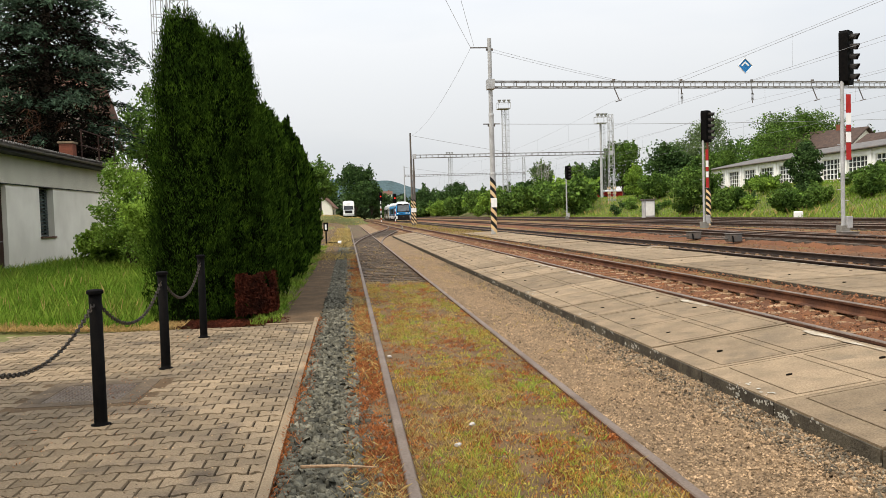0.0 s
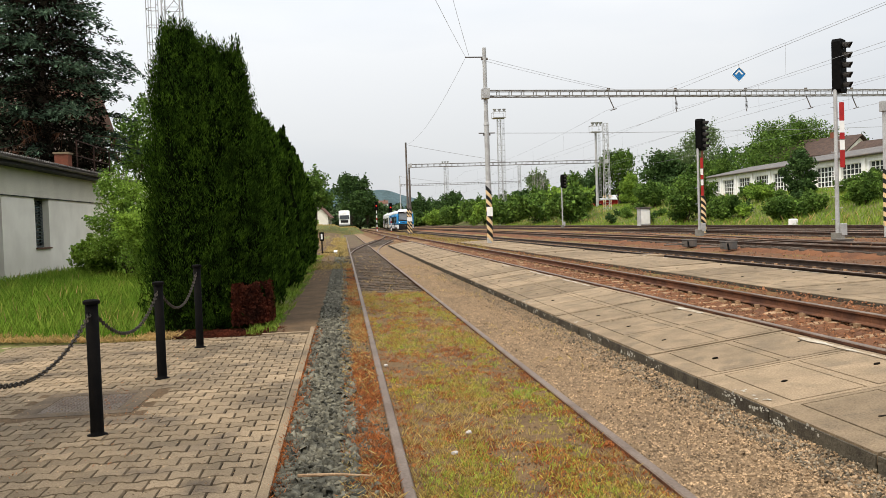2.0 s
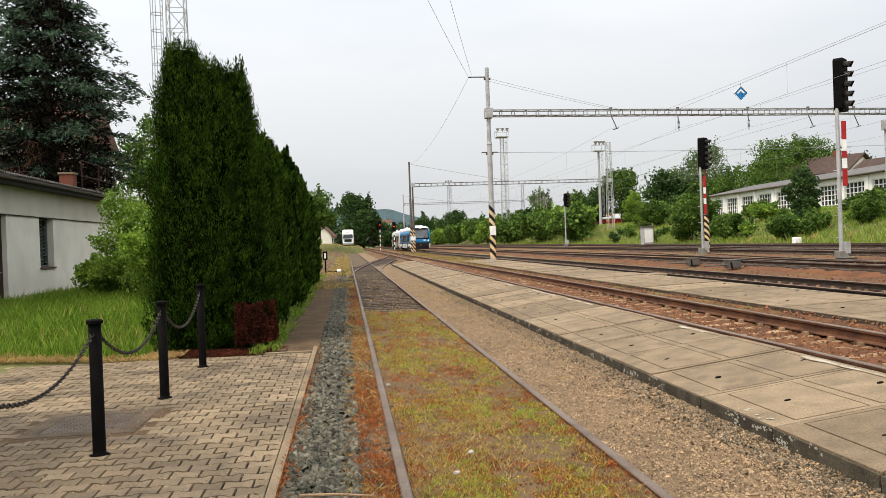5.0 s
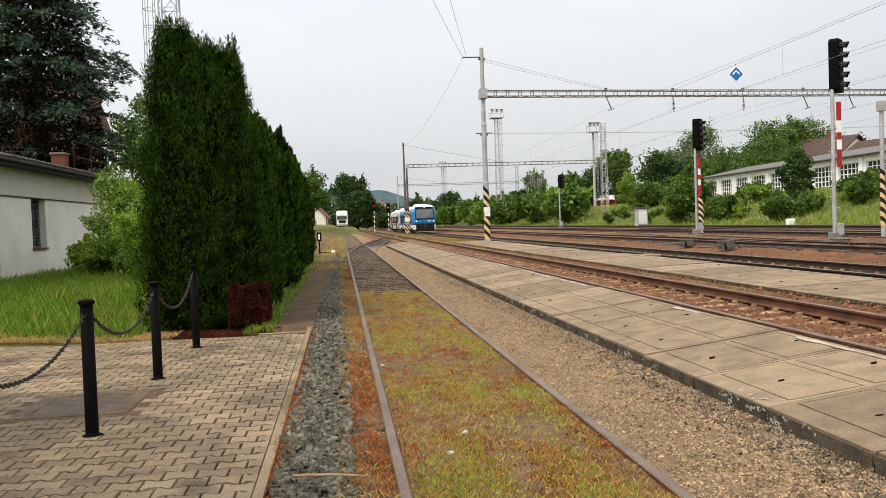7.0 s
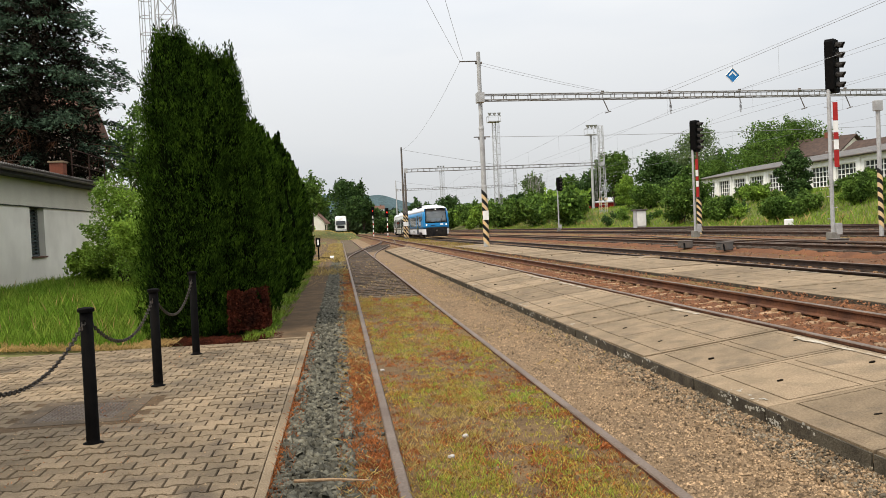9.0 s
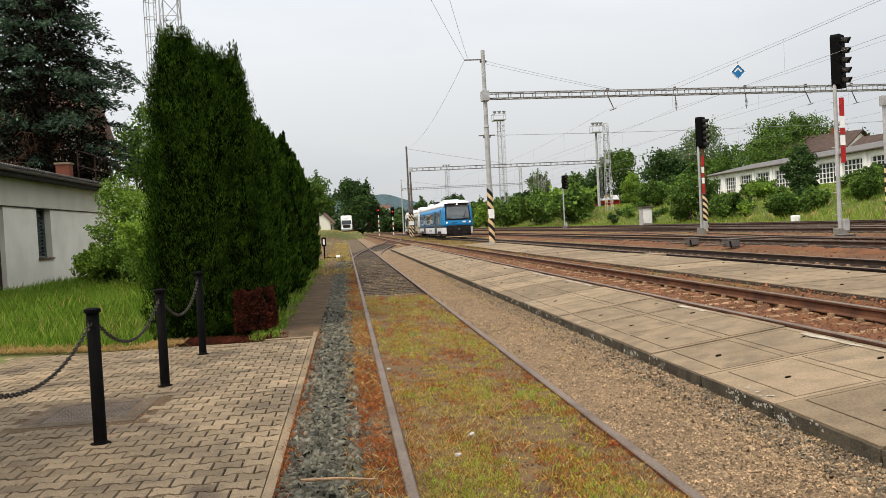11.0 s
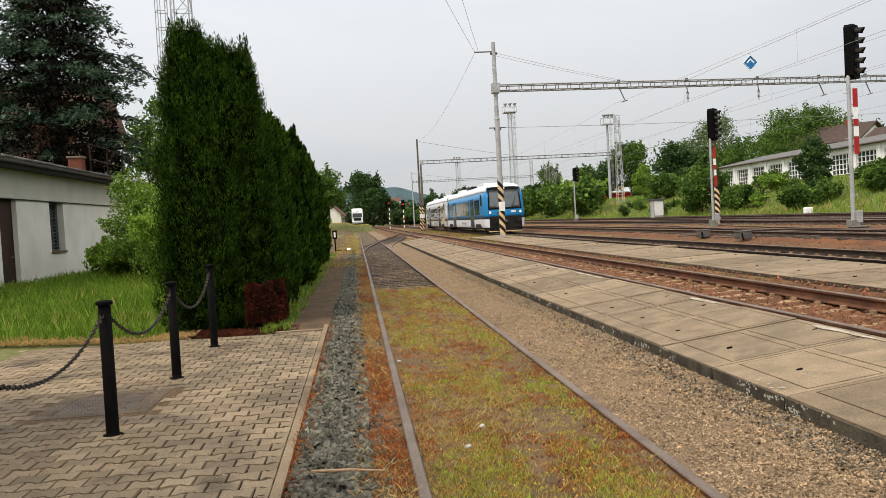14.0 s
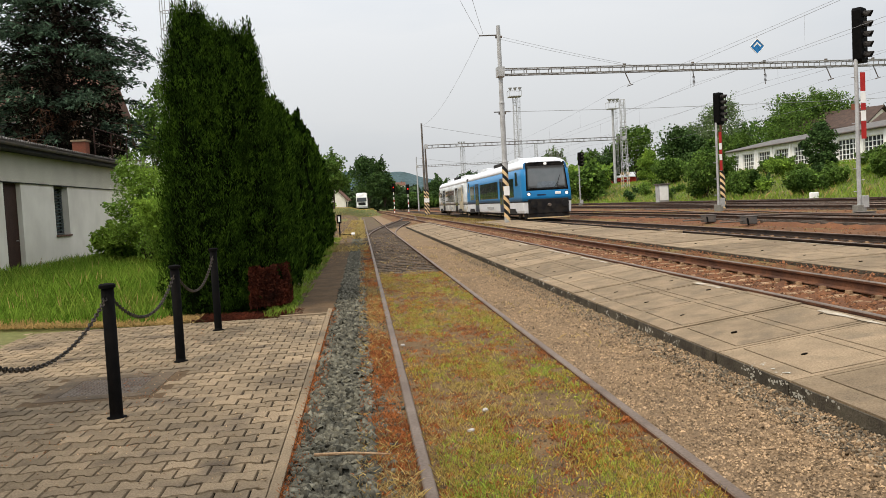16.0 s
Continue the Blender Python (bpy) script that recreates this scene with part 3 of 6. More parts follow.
# ---- platforms ----
def platform(label, x0, x1, z0, z1, y0, y1, slab, face):
    """Low concrete platform: kerb face, slabs laid with a cross fall."""
    t = thing("platform", label, "platform", kind="structure")
    tilt = (z1 - z0) / (x1 - x0)
    bm = bmesh.new()
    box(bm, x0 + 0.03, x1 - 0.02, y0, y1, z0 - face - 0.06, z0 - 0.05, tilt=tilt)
    part("base", bm, CONCRETE_DARK, t, "dark concrete base")
    meshes = []
    for seed in range(3):
        bm = bmesh.new()
        g = 0.016
        w = (x1 - x0)
        # each slab: an edge beam, and fields parted by grooves
        # two fields, each ringed by its own groove, in a plain border
        cols, rows_y = ((0.13, 0.545), (0.6, 0.955)), (0.05, 0.95)
        edges = [0.0] + [q for c in cols for q in c] + [1.0]
        for a, b in zip(edges[::2], edges[1::2]):
            box(bm, a * w, b * w, g * 0.6, slab - g * 0.6, -0.075, 0.0)
        for a, b in cols:
            box(bm, a * w, b * w, g * 0.6, rows_y[0] * slab, -0.075, 0.0)
            box(bm, a * w, b * w, rows_y[1] * slab, slab - g * 0.6, -0.075, 0.0)
            box(bm, a * w + g, b * w - g, rows_y[0] * slab + g, rows_y[1] * slab - g, -0.075, 0.001)
        for v in bm.verts:
            v.co.z += tilt * v.co.x
        me = bpy.data.meshes.new("slab")
        bm.to_mesh(me)
        bm.free()
        me.materials.append(CONCRETE)
        meshes.append(me)
    bm = bmesh.new()
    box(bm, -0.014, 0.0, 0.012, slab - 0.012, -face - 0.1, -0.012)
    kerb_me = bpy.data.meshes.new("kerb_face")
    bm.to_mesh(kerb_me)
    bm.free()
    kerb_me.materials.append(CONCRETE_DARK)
    # no hole is cut: a flat dark disc draws its shade
    bm = bmesh.new()
    lathe(bm, [(0.035, -0.02), (0.035, 0.0022), (0.012, 0.0026)], 7)
    bmesh.ops.scale(bm, vec=(0.85, 0.4, 1), verts=bm.verts)
    hole_me = bpy.data.meshes.new("lifting_hole")
    bm.to_mesh(hole_me)
    bm.free()
    hole_me.materials.append(JOINT_AND_SHADE)
    y, i = y0, 0
    while y + slab <= y1 + 0.01:
        ob = new("slab", meshes[i % 3])
        ob.parent = t
        ob.matrix_basis = pose(x0 + rng.normal() * 0.006, y + 0.012, z0 + rng.normal() * 0.004, rng.normal() * 0.12, rng.normal() * 0.12, rng.normal() * 0.1)
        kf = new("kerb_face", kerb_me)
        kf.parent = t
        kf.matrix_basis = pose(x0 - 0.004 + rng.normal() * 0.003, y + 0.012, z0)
        for dx in (0.3, 0.86):
            hl = new("lifting_hole", hole_me)
            hl.parent = t
            u = dx * (x1 - x0)
            hl.matrix_basis = pose(x0 + u + rng.normal() * 0.02, y + slab * 0.5 + rng.normal() * 0.03, z0 + tilt * u + 0.006, 0, -math.degrees(tilt), rng.normal() * 9)
        y, i = y + slab, i + 1
    # worn white line along the far edge
    y = y0 + 3.0
    while y < y1:
        n = rng.uniform(0.3, 2.4)
        u = x1 - x0 - 0.09
        if rng.random() < 0.4:
            pts = [(x0 + u + dx + rng.normal() * 0.012, y + k * n / 8, z0 + tilt * (u + dx) + 0.0065) for dx in (-0.02, 0.04) for k in range(9)]
            raw("edge_line", pts, [(k, k + 1, k + 10, k + 9) for k in range(8)], WORN_PAINT, t, "worn white paint")
        y += n + rng.uniform(0.05, 1.2)
    return t


platform("low concrete slab platform with a lichened kerb", 3.08, 4.56, 0.05, 0.235, -8.0, 58.25, 1.25, 0.1)
platform("second low concrete platform with a worn white edge", 7.0, 8.95, 0.24, 0.3, -8.0, 51.2, 1.6, 0.14)

# ---- paving ----
paving = thing("pavement", "pavement of bone-shaped concrete pavers", "pavement", kind="structure")
bm = bmesh.new()
box(bm, -9.0, -0.56, -8.0, 12.38, -0.2, -0.068)
part("bed", bm, JOINT_AND_SHADE, paving, "dark joint sand")
bm = bmesh.new()
y = -8.0
while y < 12.4:
    box(bm, -0.559, -0.492, y, y + 0.992, -0.2, -0.048 + 0.006 * rng.random(), bev=0.006)
    y += 1.0
part("kerb", bm, PAVER_FAR, paving, "narrow concrete kerb stones")
bm = bmesh.new()
box(bm, -1.25, -0.56, 12.385, 12.46, -0.2, -0.045, bev=0.006)
part("edging", bm, CONCRETE, paving)


def paver_outline():
    """A bone-shaped paver, 20 by 16.5 cm, with waisted long sides."""
    a, b, c = 0.0945, 0.0908, 0.0618
    return [(-a, -b), (-0.066, -b), (-0.036, -c), (0.036, -c), (0.066, -b), (a, -b), (a, -c), (a, c), (a, b), (0.066, b), (0.036, c), (-0.036, c), (-0.066, b), (-a, b)]


def paver_mesh():
    bm = bmesh.new()
    o = paver_outline()
    rings = [[(x, y, -0.02) for x, y in o], [(x * 0.965, y * 0.958, 0.0) for x, y in o]]
    loft(bm, rings, cap=False)
    bm.verts.ensure_lookup_table()
    bm.faces.new(bm.verts[len(o):])
    me = bpy.data.meshes.new("paver")
    bm.to_mesh(me)
    bm.free()
    me.materials.append(PAVER)
    return me


PAVER_MESH = paver_mesh()
MANHOLE = (-2.9, -1.86, 7.38, 8.46)
spots, halves = [], []
for r in range(92):
    y = -2.86 + r * 0.165
    if r % 2:
        halves.append((-0.6095, y))
    for c in range(43):
        x = -0.66 - c * 0.2 - (0.1 if r % 2 else 0)
        if x < -9 or y > 12.3 or (MANHOLE[0] - 0.05 < x < MANHOLE[1] + 0.05 and MANHOLE[2] - 0.05 < y < MANHOLE[3] + 0.05):
            continue
        spots.append((x, y))
near_spots = [s for s in spots if -2.8 < s[0] and 4.3 < s[1] < 8.4][:300]
chosen = set(near_spots)
for x, y in near_spots:
    ob = new("paver", PAVER_MESH)
    ob.parent = paving
    ob.matrix_basis = pose(x, y, -0.05 + rng.normal() * 0.0025, rng.normal() * 0.5, rng.normal() * 0.5, rng.normal() * 0.5)
pv = np.array([tuple(v.co) for v in PAVER_MESH.vertices])
pf = [tuple(p.vertices) for p in PAVER_MESH.polygons]
vv, ff = [], []
for x, y in spots:
    if (x, y) not in chosen:
        k = len(vv) * len(pv)
        vv.append(pv + np.array((x, y, -0.05 + rng.normal() * 0.0025)))
        ff += [tuple(i + k for i in q) for q in pf]
for x, y in halves:
    k = len(vv) * len(pv)
    vv.append(pv * np.array((0.48, 1, 1)) + np.array((x, y, -0.05 + rng.normal() * 0.0025)))
    ff += [tuple(i + k for i in q) for q in pf]
raw("pavers", np.concatenate(vv).tolist(), ff, PAVER_FAR, paving, "pavers further off", "stuff")


# ---- unseen wall behind, added to close the place and shade the pavement ----
bm = bmesh.new()
box(bm, -16.0, -3.6, -12.0, 3.3, -0.2, 6.5)
# lower block, out of view, only there to shade the left paving
box(bm, -16.0, -3.7, 3.302, 7.3, -0.2, 3.3)
tagged(part("wall_station", bm, PLASTER, None, "plain unseen wall added to shade the pavement"), category="wall", kind="structure")

# ---- posts and chains ----
def bollard(x, y, tall, ball=True):
    t = thing("bollard", "black steel chain bollard with a flat cap on the pavement", "bollard", pose(x, y, -0.05), "bollards with chains")
    bm = bmesh.new()
    lathe(bm, [(0.075, 0), (0.075, 0.008), (0.05, 0.014), (0.049, 0.05), (0.047, tall - 0.04)], 20)
    part("pole", bm, BLACK_PAINT, t, smooth=True)
    bm = bmesh.new()
    lathe(bm, [(0.05, tall - 0.04), (0.062, tall - 0.035), (0.062, tall - 0.012), (0.05, tall - 0.004), (0.02, tall)], 20)
    part("cap", bm, BLACK_PAINT, t)
    for s in (-1, 1):
        bm = bmesh.new()
        ring = [(0.0, s * (0.05 + 0.018 * (1 + math.cos(a))), tall - 0.11 + 0.018 * math.sin(a)) for a in np.linspace(0, 2 * math.pi, 9)]
        for a, b in zip(ring, ring[1:]):
            bar(bm, a, b, 0.005, seg=5)
        part("eyelet", bm, BLACK_PAINT, t)
    return t


CHAIN = material("worn_black_chain", (0.04, 0.035, 0.03), 0.6, 0.2, rgb2=(0.085, 0.068, 0.052), scale=14, fine=60, bump=0.1)


def chain(p, q, sag):
    """A hanging chain; each link is a bent ring, turned a quarter against the last."""
    t = thing("chain", "black steel chain sagging between two bollards", "chain", pose(*p), "bollards with chains")
    p, q = Vector(p), Vector(q)
    span = (q - p).length
    n = int(span * 1.12 / 0.042)
    bm = bmesh.new()
    pts = [((0.024 if abs(math.cos(a)) > 0.3 else 0.018) * math.cos(a), 0.0, 0.013 * math.sin(a)) for a in np.linspace(0, 2 * math.pi, 11)]
    for a, b in zip(pts, pts[1:]):
        bar(bm, a, b, 0.0055, seg=5, caps=False)
    me = bpy.data.meshes.new("link")
    bm.to_mesh(me)
    bm.free()
    me.materials.append(CHAIN)
    at = lambda u: (q - p) * u - Vector((0, 0, sag * 4 * u * (1 - u)))
    for i in range(n):
        u = (i + 0.5) / n
        d = at(min(u + 0.01, 1)) - at(max(u - 0.01, 0))
        m = d.to_track_quat("X", "Z").to_matrix().to_4x4()
        ob = new("link", me)
        ob.parent = t
        ob.matrix_basis = Matrix.Translation(at(u)) @ m @ pose(0, 0, 0, 90 * (i % 2) + 20)
    return t


for x, y, tall in ((-1.94, 6.62, 1.05), (-1.96, 9.03, 1.03), (-1.95, 11.31, 1.1), (-1.93, 4.1, 1.05)):
    bollard(x, y, tall)
chain((-1.94, 6.68, 0.89), (-1.96, 8.97, 0.87), 0.28)
chain((-1.96, 9.09, 0.87), (-1.95, 11.25, 0.94), 0.3)
chain((-1.93, 4.16, 0.89), (-1.94, 6.56, 0.89), 0.27)

# ---- manhole ----
man = thing("manhole_cover", "rusty chequer-plate manhole cover in a concrete frame", "manhole", pose(0, 0, 0))
bm = bmesh.new()
box(bm, -2.88, -1.88, 7.4, 7.56, -0.12, -0.048, bev=0.008)
box(bm, -2.88, -1.88, 8.3, 8.44, -0.12, -0.048, bev=0.008)
box(bm, -2.88, -2.72, 7.56, 8.3, -0.12, -0.048, bev=0.008)
box(bm, -2.04, -1.88, 7.56, 8.3, -0.12, -0.048, bev=0.008)
part("surround", bm, material("dirty_brown_concrete", (0.17, 0.125, 0.083), 0.93, rgb2=(0.1, 0.078, 0.055), scale=4, fine=70, bump=0.4), man, "dirty concrete surround")
part("bedding", box(bmesh.new(), -3.02, -1.74, 7.25, 8.58, -0.067, -0.0535), DIRT, man, "trodden dirt round the frame")
bm = bmesh.new()
box(bm, -2.715, -2.045, 7.565, 8.295, -0.1, -0.052)
for i in range(17):
    for j in range(18):
        x, y = -2.69 + i * 0.039, 7.59 + j * 0.04
        s = 0.012 if (i + j) % 2 else -0.012
        bar(bm, (x - 0.012, y - s, -0.052), (x + 0.012, y + s, -0.052), 0.004, seg=4, caps=False)
part("plate", bm, material("rusty_chequer_plate", (0.13, 0.095, 0.07), 0.6, 0.3, rgb2=(0.17, 0.135, 0.105), scale=5, fine=60), man, "rusty chequer plate")


# ---- plants ----
def limb_mesh(bm, p, q, r0, r1, bend=0.1, seg=7, n=4):
    p, q = Vector(p), Vector(q)
    last, lr = p, r0
    for i in range(1, n + 1):
        u = i / n
        c = p.lerp(q, u) + Vector(rng.normal(size=3)) * bend * (q - p).length * 0.12 * (1 if i < n else 0)
        r = r0 + (r1 - r0) * u
        bar(bm, last, c, lr, r, seg, caps=False)
        last, lr = c, r


def crown_points(n, h0, h1, r, blobs, shape=1.0, inner=0.3):
    """Leaf places in uneven clumps that fill a rounded crown between two heights."""
    mid, half = (h0 + h1) / 2, (h1 - h0) / 2
    d = unit(rng.normal(size=(blobs, 3)))
    k = rng.uniform(inner, 1.0, (blobs, 1)) ** 0.5
    c = d * k * np.array([r * 0.78, r * 0.78, half * 0.82])
    c[:, :2] *= np.clip(1.12 - shape * 0.35 * (c[:, 2:] / half), 0.3, 1.4)
    c[:, 2] += mid
    size = r * rng.uniform(0.26, 0.52, blobs)
    which = rng.integers(0, blobs, n)
    q = unit(rng.normal(size=(n, 3))) * (rng.uniform(0, 1, (n, 1)) ** 0.4) * size[which][:, None]
    q[:, 2] *= 0.75
    p = c[which] + q
    # a looser filling between the clumps
    m = n // 4
    p[:m] = unit(rng.normal(size=(m, 3))) * rng.uniform(0.3, 0.95, (m, 1)) * np.array([r * 0.85, r * 0.85, half * 0.92]) + np.array([0, 0, mid])
    # shoots that break the outline
    k = max(blobs, 14)
    root = c[rng.integers(0, len(c), k)]
    d = unit(unit(root - np.array([0, 0, mid])) + np.array([0, 0, 0.9]) + rng.normal(size=(k, 3)) * 0.3)
    m2, w = n // 6, rng.integers(0, k, n // 6)
    long = r * rng.uniform(0.25, 0.55, k)
    p[m:m + m2] = root[w] + d[w] * (rng.uniform(0.1, 1, m2) * long[w])[:, None] + rng.normal(size=(m2, 3)) * r * 0.045
    p[:, 2] = np.maximum(p[:, 2], 0.05)
    return p, c


def tree(name, label, x, y, h, r, mat, n, leaf, foot=0.25, blobs=26, trunk=0.16, bark=TRUNK, z=None, category="tree", group="", shape=1.0):
    zg = float(level(x)) - 0.08 if z is None else z
    if category == "tree":
        n, leaf = int(n * 1.25), leaf * 0.76
    t = thing(name, label, category, pose(x, y, zg), group)
    pts, cs = crown_points(n, h * foot, h, r, blobs, shape)
    bm = bmesh.new()
    limb_mesh(bm, (0, 0, 0), (rng.normal() * 0.15, rng.normal() * 0.15, h * 0.8), trunk, trunk * 0.25, 0.3, 8, 6)
    for c in cs[:9]:
        limb_mesh(bm, (0, 0, h * foot * rng.uniform(0.5, 1.2)), tuple(c), trunk * 0.4, trunk * 0.08, 0.4, 5, 3)
    part("trunk", bm, bark, t, "bark-covered trunk and limbs")
    v, f = leaf_quads(pts, leaf)
    quick("crown", v, f, mat, t, "crown of small leaves")
    return t


def shrub(label, x, y, h, r, mat, n, leaf, z=None, group="shrubs on the bank", blobs=18):
    n, leaf = int(n * 1.25), leaf * 0.8
    return tree("shrub", label, x, y, h, r, mat, n, leaf, foot=0.03, blobs=blobs, trunk=0.05, z=z, category="shrub", group=group, shape=0.6)


def thuja(x, y, h, r, n, leaf, tips=3, old=0.7):
    """A columnar conifer: dark core and upright flat sprays all over it."""
    t = thing("thuja", "dense dark green columnar thuja in a hedge row", "conifer", pose(x, y, -0.08), "thuja hedge")
    prof = lambda u: r * (0.9 + 0.14 * min(u / 0.25, 1)) * (1 - 0.5 * max(u - 0.3, 0) / 0.7) * (1 - 0.62 * (max(u - 0.8, 0) / 0.2) ** 1.6)
    ph = rng.uniform(0, 6.28, 4)
    lump = lambda u, a: 1 + 0.08 * np.sin(3 * a + ph[0] + 5 * u) + 0.09 * np.sin(7 * a + ph[1] - 12 * u) + 0.05 * np.sin(2 * a + ph[2] + 17 * u)
    # the core's colour is the shade seen through the plumes
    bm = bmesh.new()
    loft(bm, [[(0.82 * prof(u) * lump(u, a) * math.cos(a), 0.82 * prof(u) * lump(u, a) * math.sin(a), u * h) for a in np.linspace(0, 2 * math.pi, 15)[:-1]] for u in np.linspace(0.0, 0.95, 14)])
    part("core", bm, THUJA_CORE, t, "near-black core for the shade between the sprays")
    # plumes: upright bunches of spray, with dark gaps between them
    k = n // 30
    pu, pa = rng.uniform(0, 1, k) ** 0.9, np.where(rng.random(k) < 0.8, rng.uniform(-2.9, 0.9, k), rng.uniform(0.9, 3.4, k))
    which = rng.integers(0, k, n)
    s = rng.uniform(0, 1, n)
    u, a = pu[which], pa[which]
    w = np.vectorize(prof)(u) * lump(u, a) * rng.uniform(0.82, 1.08, k)[which]
    out = np.stack([np.cos(a), np.sin(a), np.zeros(n)], 1)
    side = np.stack([-np.sin(a), np.cos(a), np.zeros(n)], 1)
    tall = rng.uniform(0.25, 0.6, k)[which]
    c = out * (w - 0.06 + 0.1 * np.sqrt(s))[:, None] + side * (rng.normal(size=n) * 0.07 * (1.15 - s))[:, None] + out * (rng.normal(size=n) * 0.03)[:, None]
    c[:, 2] = np.clip(u * h * 0.95 + (s - 0.5) * tall, 0.02, h)
    up = out * 0.4 + side * (rng.normal(size=n) * 0.35)[:, None] + np.array([0, 0, 1.0])
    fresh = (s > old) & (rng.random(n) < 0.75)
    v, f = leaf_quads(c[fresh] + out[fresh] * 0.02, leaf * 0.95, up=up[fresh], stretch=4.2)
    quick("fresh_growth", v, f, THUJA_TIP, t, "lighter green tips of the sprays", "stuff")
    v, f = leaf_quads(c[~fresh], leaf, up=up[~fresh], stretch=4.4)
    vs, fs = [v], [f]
    for i in range(tips):
        a0, m = rng.uniform(0, 6.28), 170
        base = np.array([0.4 * r * math.cos(a0) * (i > 0), 0.4 * r * math.sin(a0) * (i > 0), h * rng.uniform(0.79, 0.87)])
        uu = rng.uniform(0, 1, m)
        tall = h * rng.uniform(0.1, 0.18)
        rad = 0.12 * (1 - uu) ** 1.2 + 0.006
        aa = rng.uniform(0, 6.28, m)
        c = base + np.stack([rad * np.cos(aa), rad * np.sin(aa), uu * tall], 1)
        v, f = leaf_quads(c, leaf * 1.2, up=np.tile([0, 0, 1.0], (m, 1)), stretch=2.4)
        vs.append(v)
        fs.append(f + sum(len(q) for q in vs[:-1]))
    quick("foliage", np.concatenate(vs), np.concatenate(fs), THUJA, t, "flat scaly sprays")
    return t


for i, (x, y, h, r) in enumerate(((-2.52, 13.75, 5.02, 0.62), (-2.12, 13.65, 4.68, 0.48), (-1.78, 13.85, 4.66, 0.5), (-2.3, 14.45, 4.8, 0.62), (-1.86, 14.8, 4.65, 0.6))):
    thuja(x, y, h, r, 50000 if i < 3 else 14000, 0.015, 7)
# pale tips, denser here, also colour in the light on the far row
for i in range(22):
    y = 15.7 + i * 1.02
    thuja(-2.0 + rng.normal() * 0.07, y, (3.85 if i < 5 else 4.45 if i % 3 else 4.2) + rng.normal() * 0.1, 0.66 + rng.normal() * 0.04, 11000 if i < 8 else 3600, 0.031 if i < 8 else 0.055, 6, 0.35)
m = 4200
u, a = rng.uniform(0, 1, m), rng.uniform(-1.5, 0.6, m)
c = np.stack([-1.8 + (0.6 - 0.02 * u) * np.cos(a), 13.9 + (0.74 - 0.05 * u) * np.sin(a), 0.02 + 0.62 * u], 1)
patchy = np.array([noise.noise((q[0] * 5, q[1] * 5, q[2] * 4)) for q in c]) + 0.72 > c[:, 2] * 0.9
v, f = leaf_quads(c[patchy], 0.045, up=np.tile([0, 0, -0.3], (patchy.sum(), 1)), stretch=2.2)
tagged(quick("dead_sprays", v, f, THUJA_DEAD, None, "withered red-brown thuja sprays at hedge foot", "stuff"), category="dry foliage")


DEAD_TWIG = material("dead_brown_twigs", (0.17, 0.085, 0.05), 0.95, rgb2=(0.09, 0.045, 0.03), scale=3, fine=20, bump=0.2, spec=0.0)


def spruce(x, y, h, r, n, label):
    t = thing("spruce", label, "conifer", pose(x, y, 0.15), "spruces behind the low building")
    bm = bmesh.new()
    limb_mesh(bm, (0, 0, 0), (0, 0, h), 0.42, 0.04, 0.05, 10, 8)
    cs, ups = [], []
    dead = bmesh.new()
    z = 3.0
    while z < h - 0.3:
        u = z / h
        reach = min(r * (1 - u), 4.4 if z < 9.5 else 99)
        for k in range(9 if z < 14 else 5):
            a = rng.uniform(0, 2 * math.pi)
            L = reach * rng.uniform(0.6, 1.12)
            zb = z + rng.uniform(-0.3, 0.3)
            tip = Vector((L * math.cos(a), L * math.sin(a), zb - L * rng.uniform(0.02, 0.3)))
            limb_mesh(bm, (0, 0, zb), tip, 0.04, 0.01, 0.05, 4, 2)
            bare = z < 6.4 and rng.random() < 0.62
            axis = np.array(tip) - np.array((0, 0, zb))
            if bare:
                for j in range(14):
                    q = np.array((0, 0, zb)) + axis * rng.uniform(0.25, 1)
                    limb_mesh(dead, tuple(q), tuple(q + rng.normal(size=3) * 0.28 + np.array((0, 0, -0.35))), 0.016, 0.005, 0.05, 3, 1)
                continue
            # side shoots hang from the branch like paws, with gaps between
            for j in range(max(int(L * (6 if z < 14 else 3)), 3)):
                s0 = rng.uniform(0.1, 1.0) ** 0.75
                sd = rng.choice((-1, 1)) * rng.uniform(0.0, 1.0)
                d = np.array((math.cos(a) - math.sin(a) * sd, math.sin(a) + math.cos(a) * sd, -0.25 + 0.2 * rng.normal()))
                ln = rng.uniform(0.45, 0.95) * (1.15 - 0.35 * s0)
                m = int(n * ln / 4800)
                ss = rng.uniform(0, 1, m)
                c = np.array((0, 0, zb)) + axis * s0 + np.outer(ss * ln, d) + rng.normal(size=(m, 3)) * np.array((0.085, 0.085, 0.075)) * (1.2 - 0.6 * ss)[:, None]
                c[:, 2] -= 0.12 * ss * ss
                cs.append(c)
                ups.append(np.tile(d, (m, 1)) + rng.normal(size=(m, 3)) * 0.45)
        z += 0.42
    tagged(part("dead_wood", dead, DEAD_TWIG, t, "brown dead lower twigs"), kind="stuff")
    part("trunk", bm, TRUNK, t, "dark trunk and drooping branches")
    # near-black leaves round the trunk fill the gaps with shade colour
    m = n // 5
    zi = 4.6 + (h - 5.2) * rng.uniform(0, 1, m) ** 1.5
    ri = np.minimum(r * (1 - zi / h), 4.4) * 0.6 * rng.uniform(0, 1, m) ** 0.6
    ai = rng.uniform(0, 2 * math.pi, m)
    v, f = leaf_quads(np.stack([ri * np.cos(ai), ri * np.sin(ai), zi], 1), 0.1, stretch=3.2)
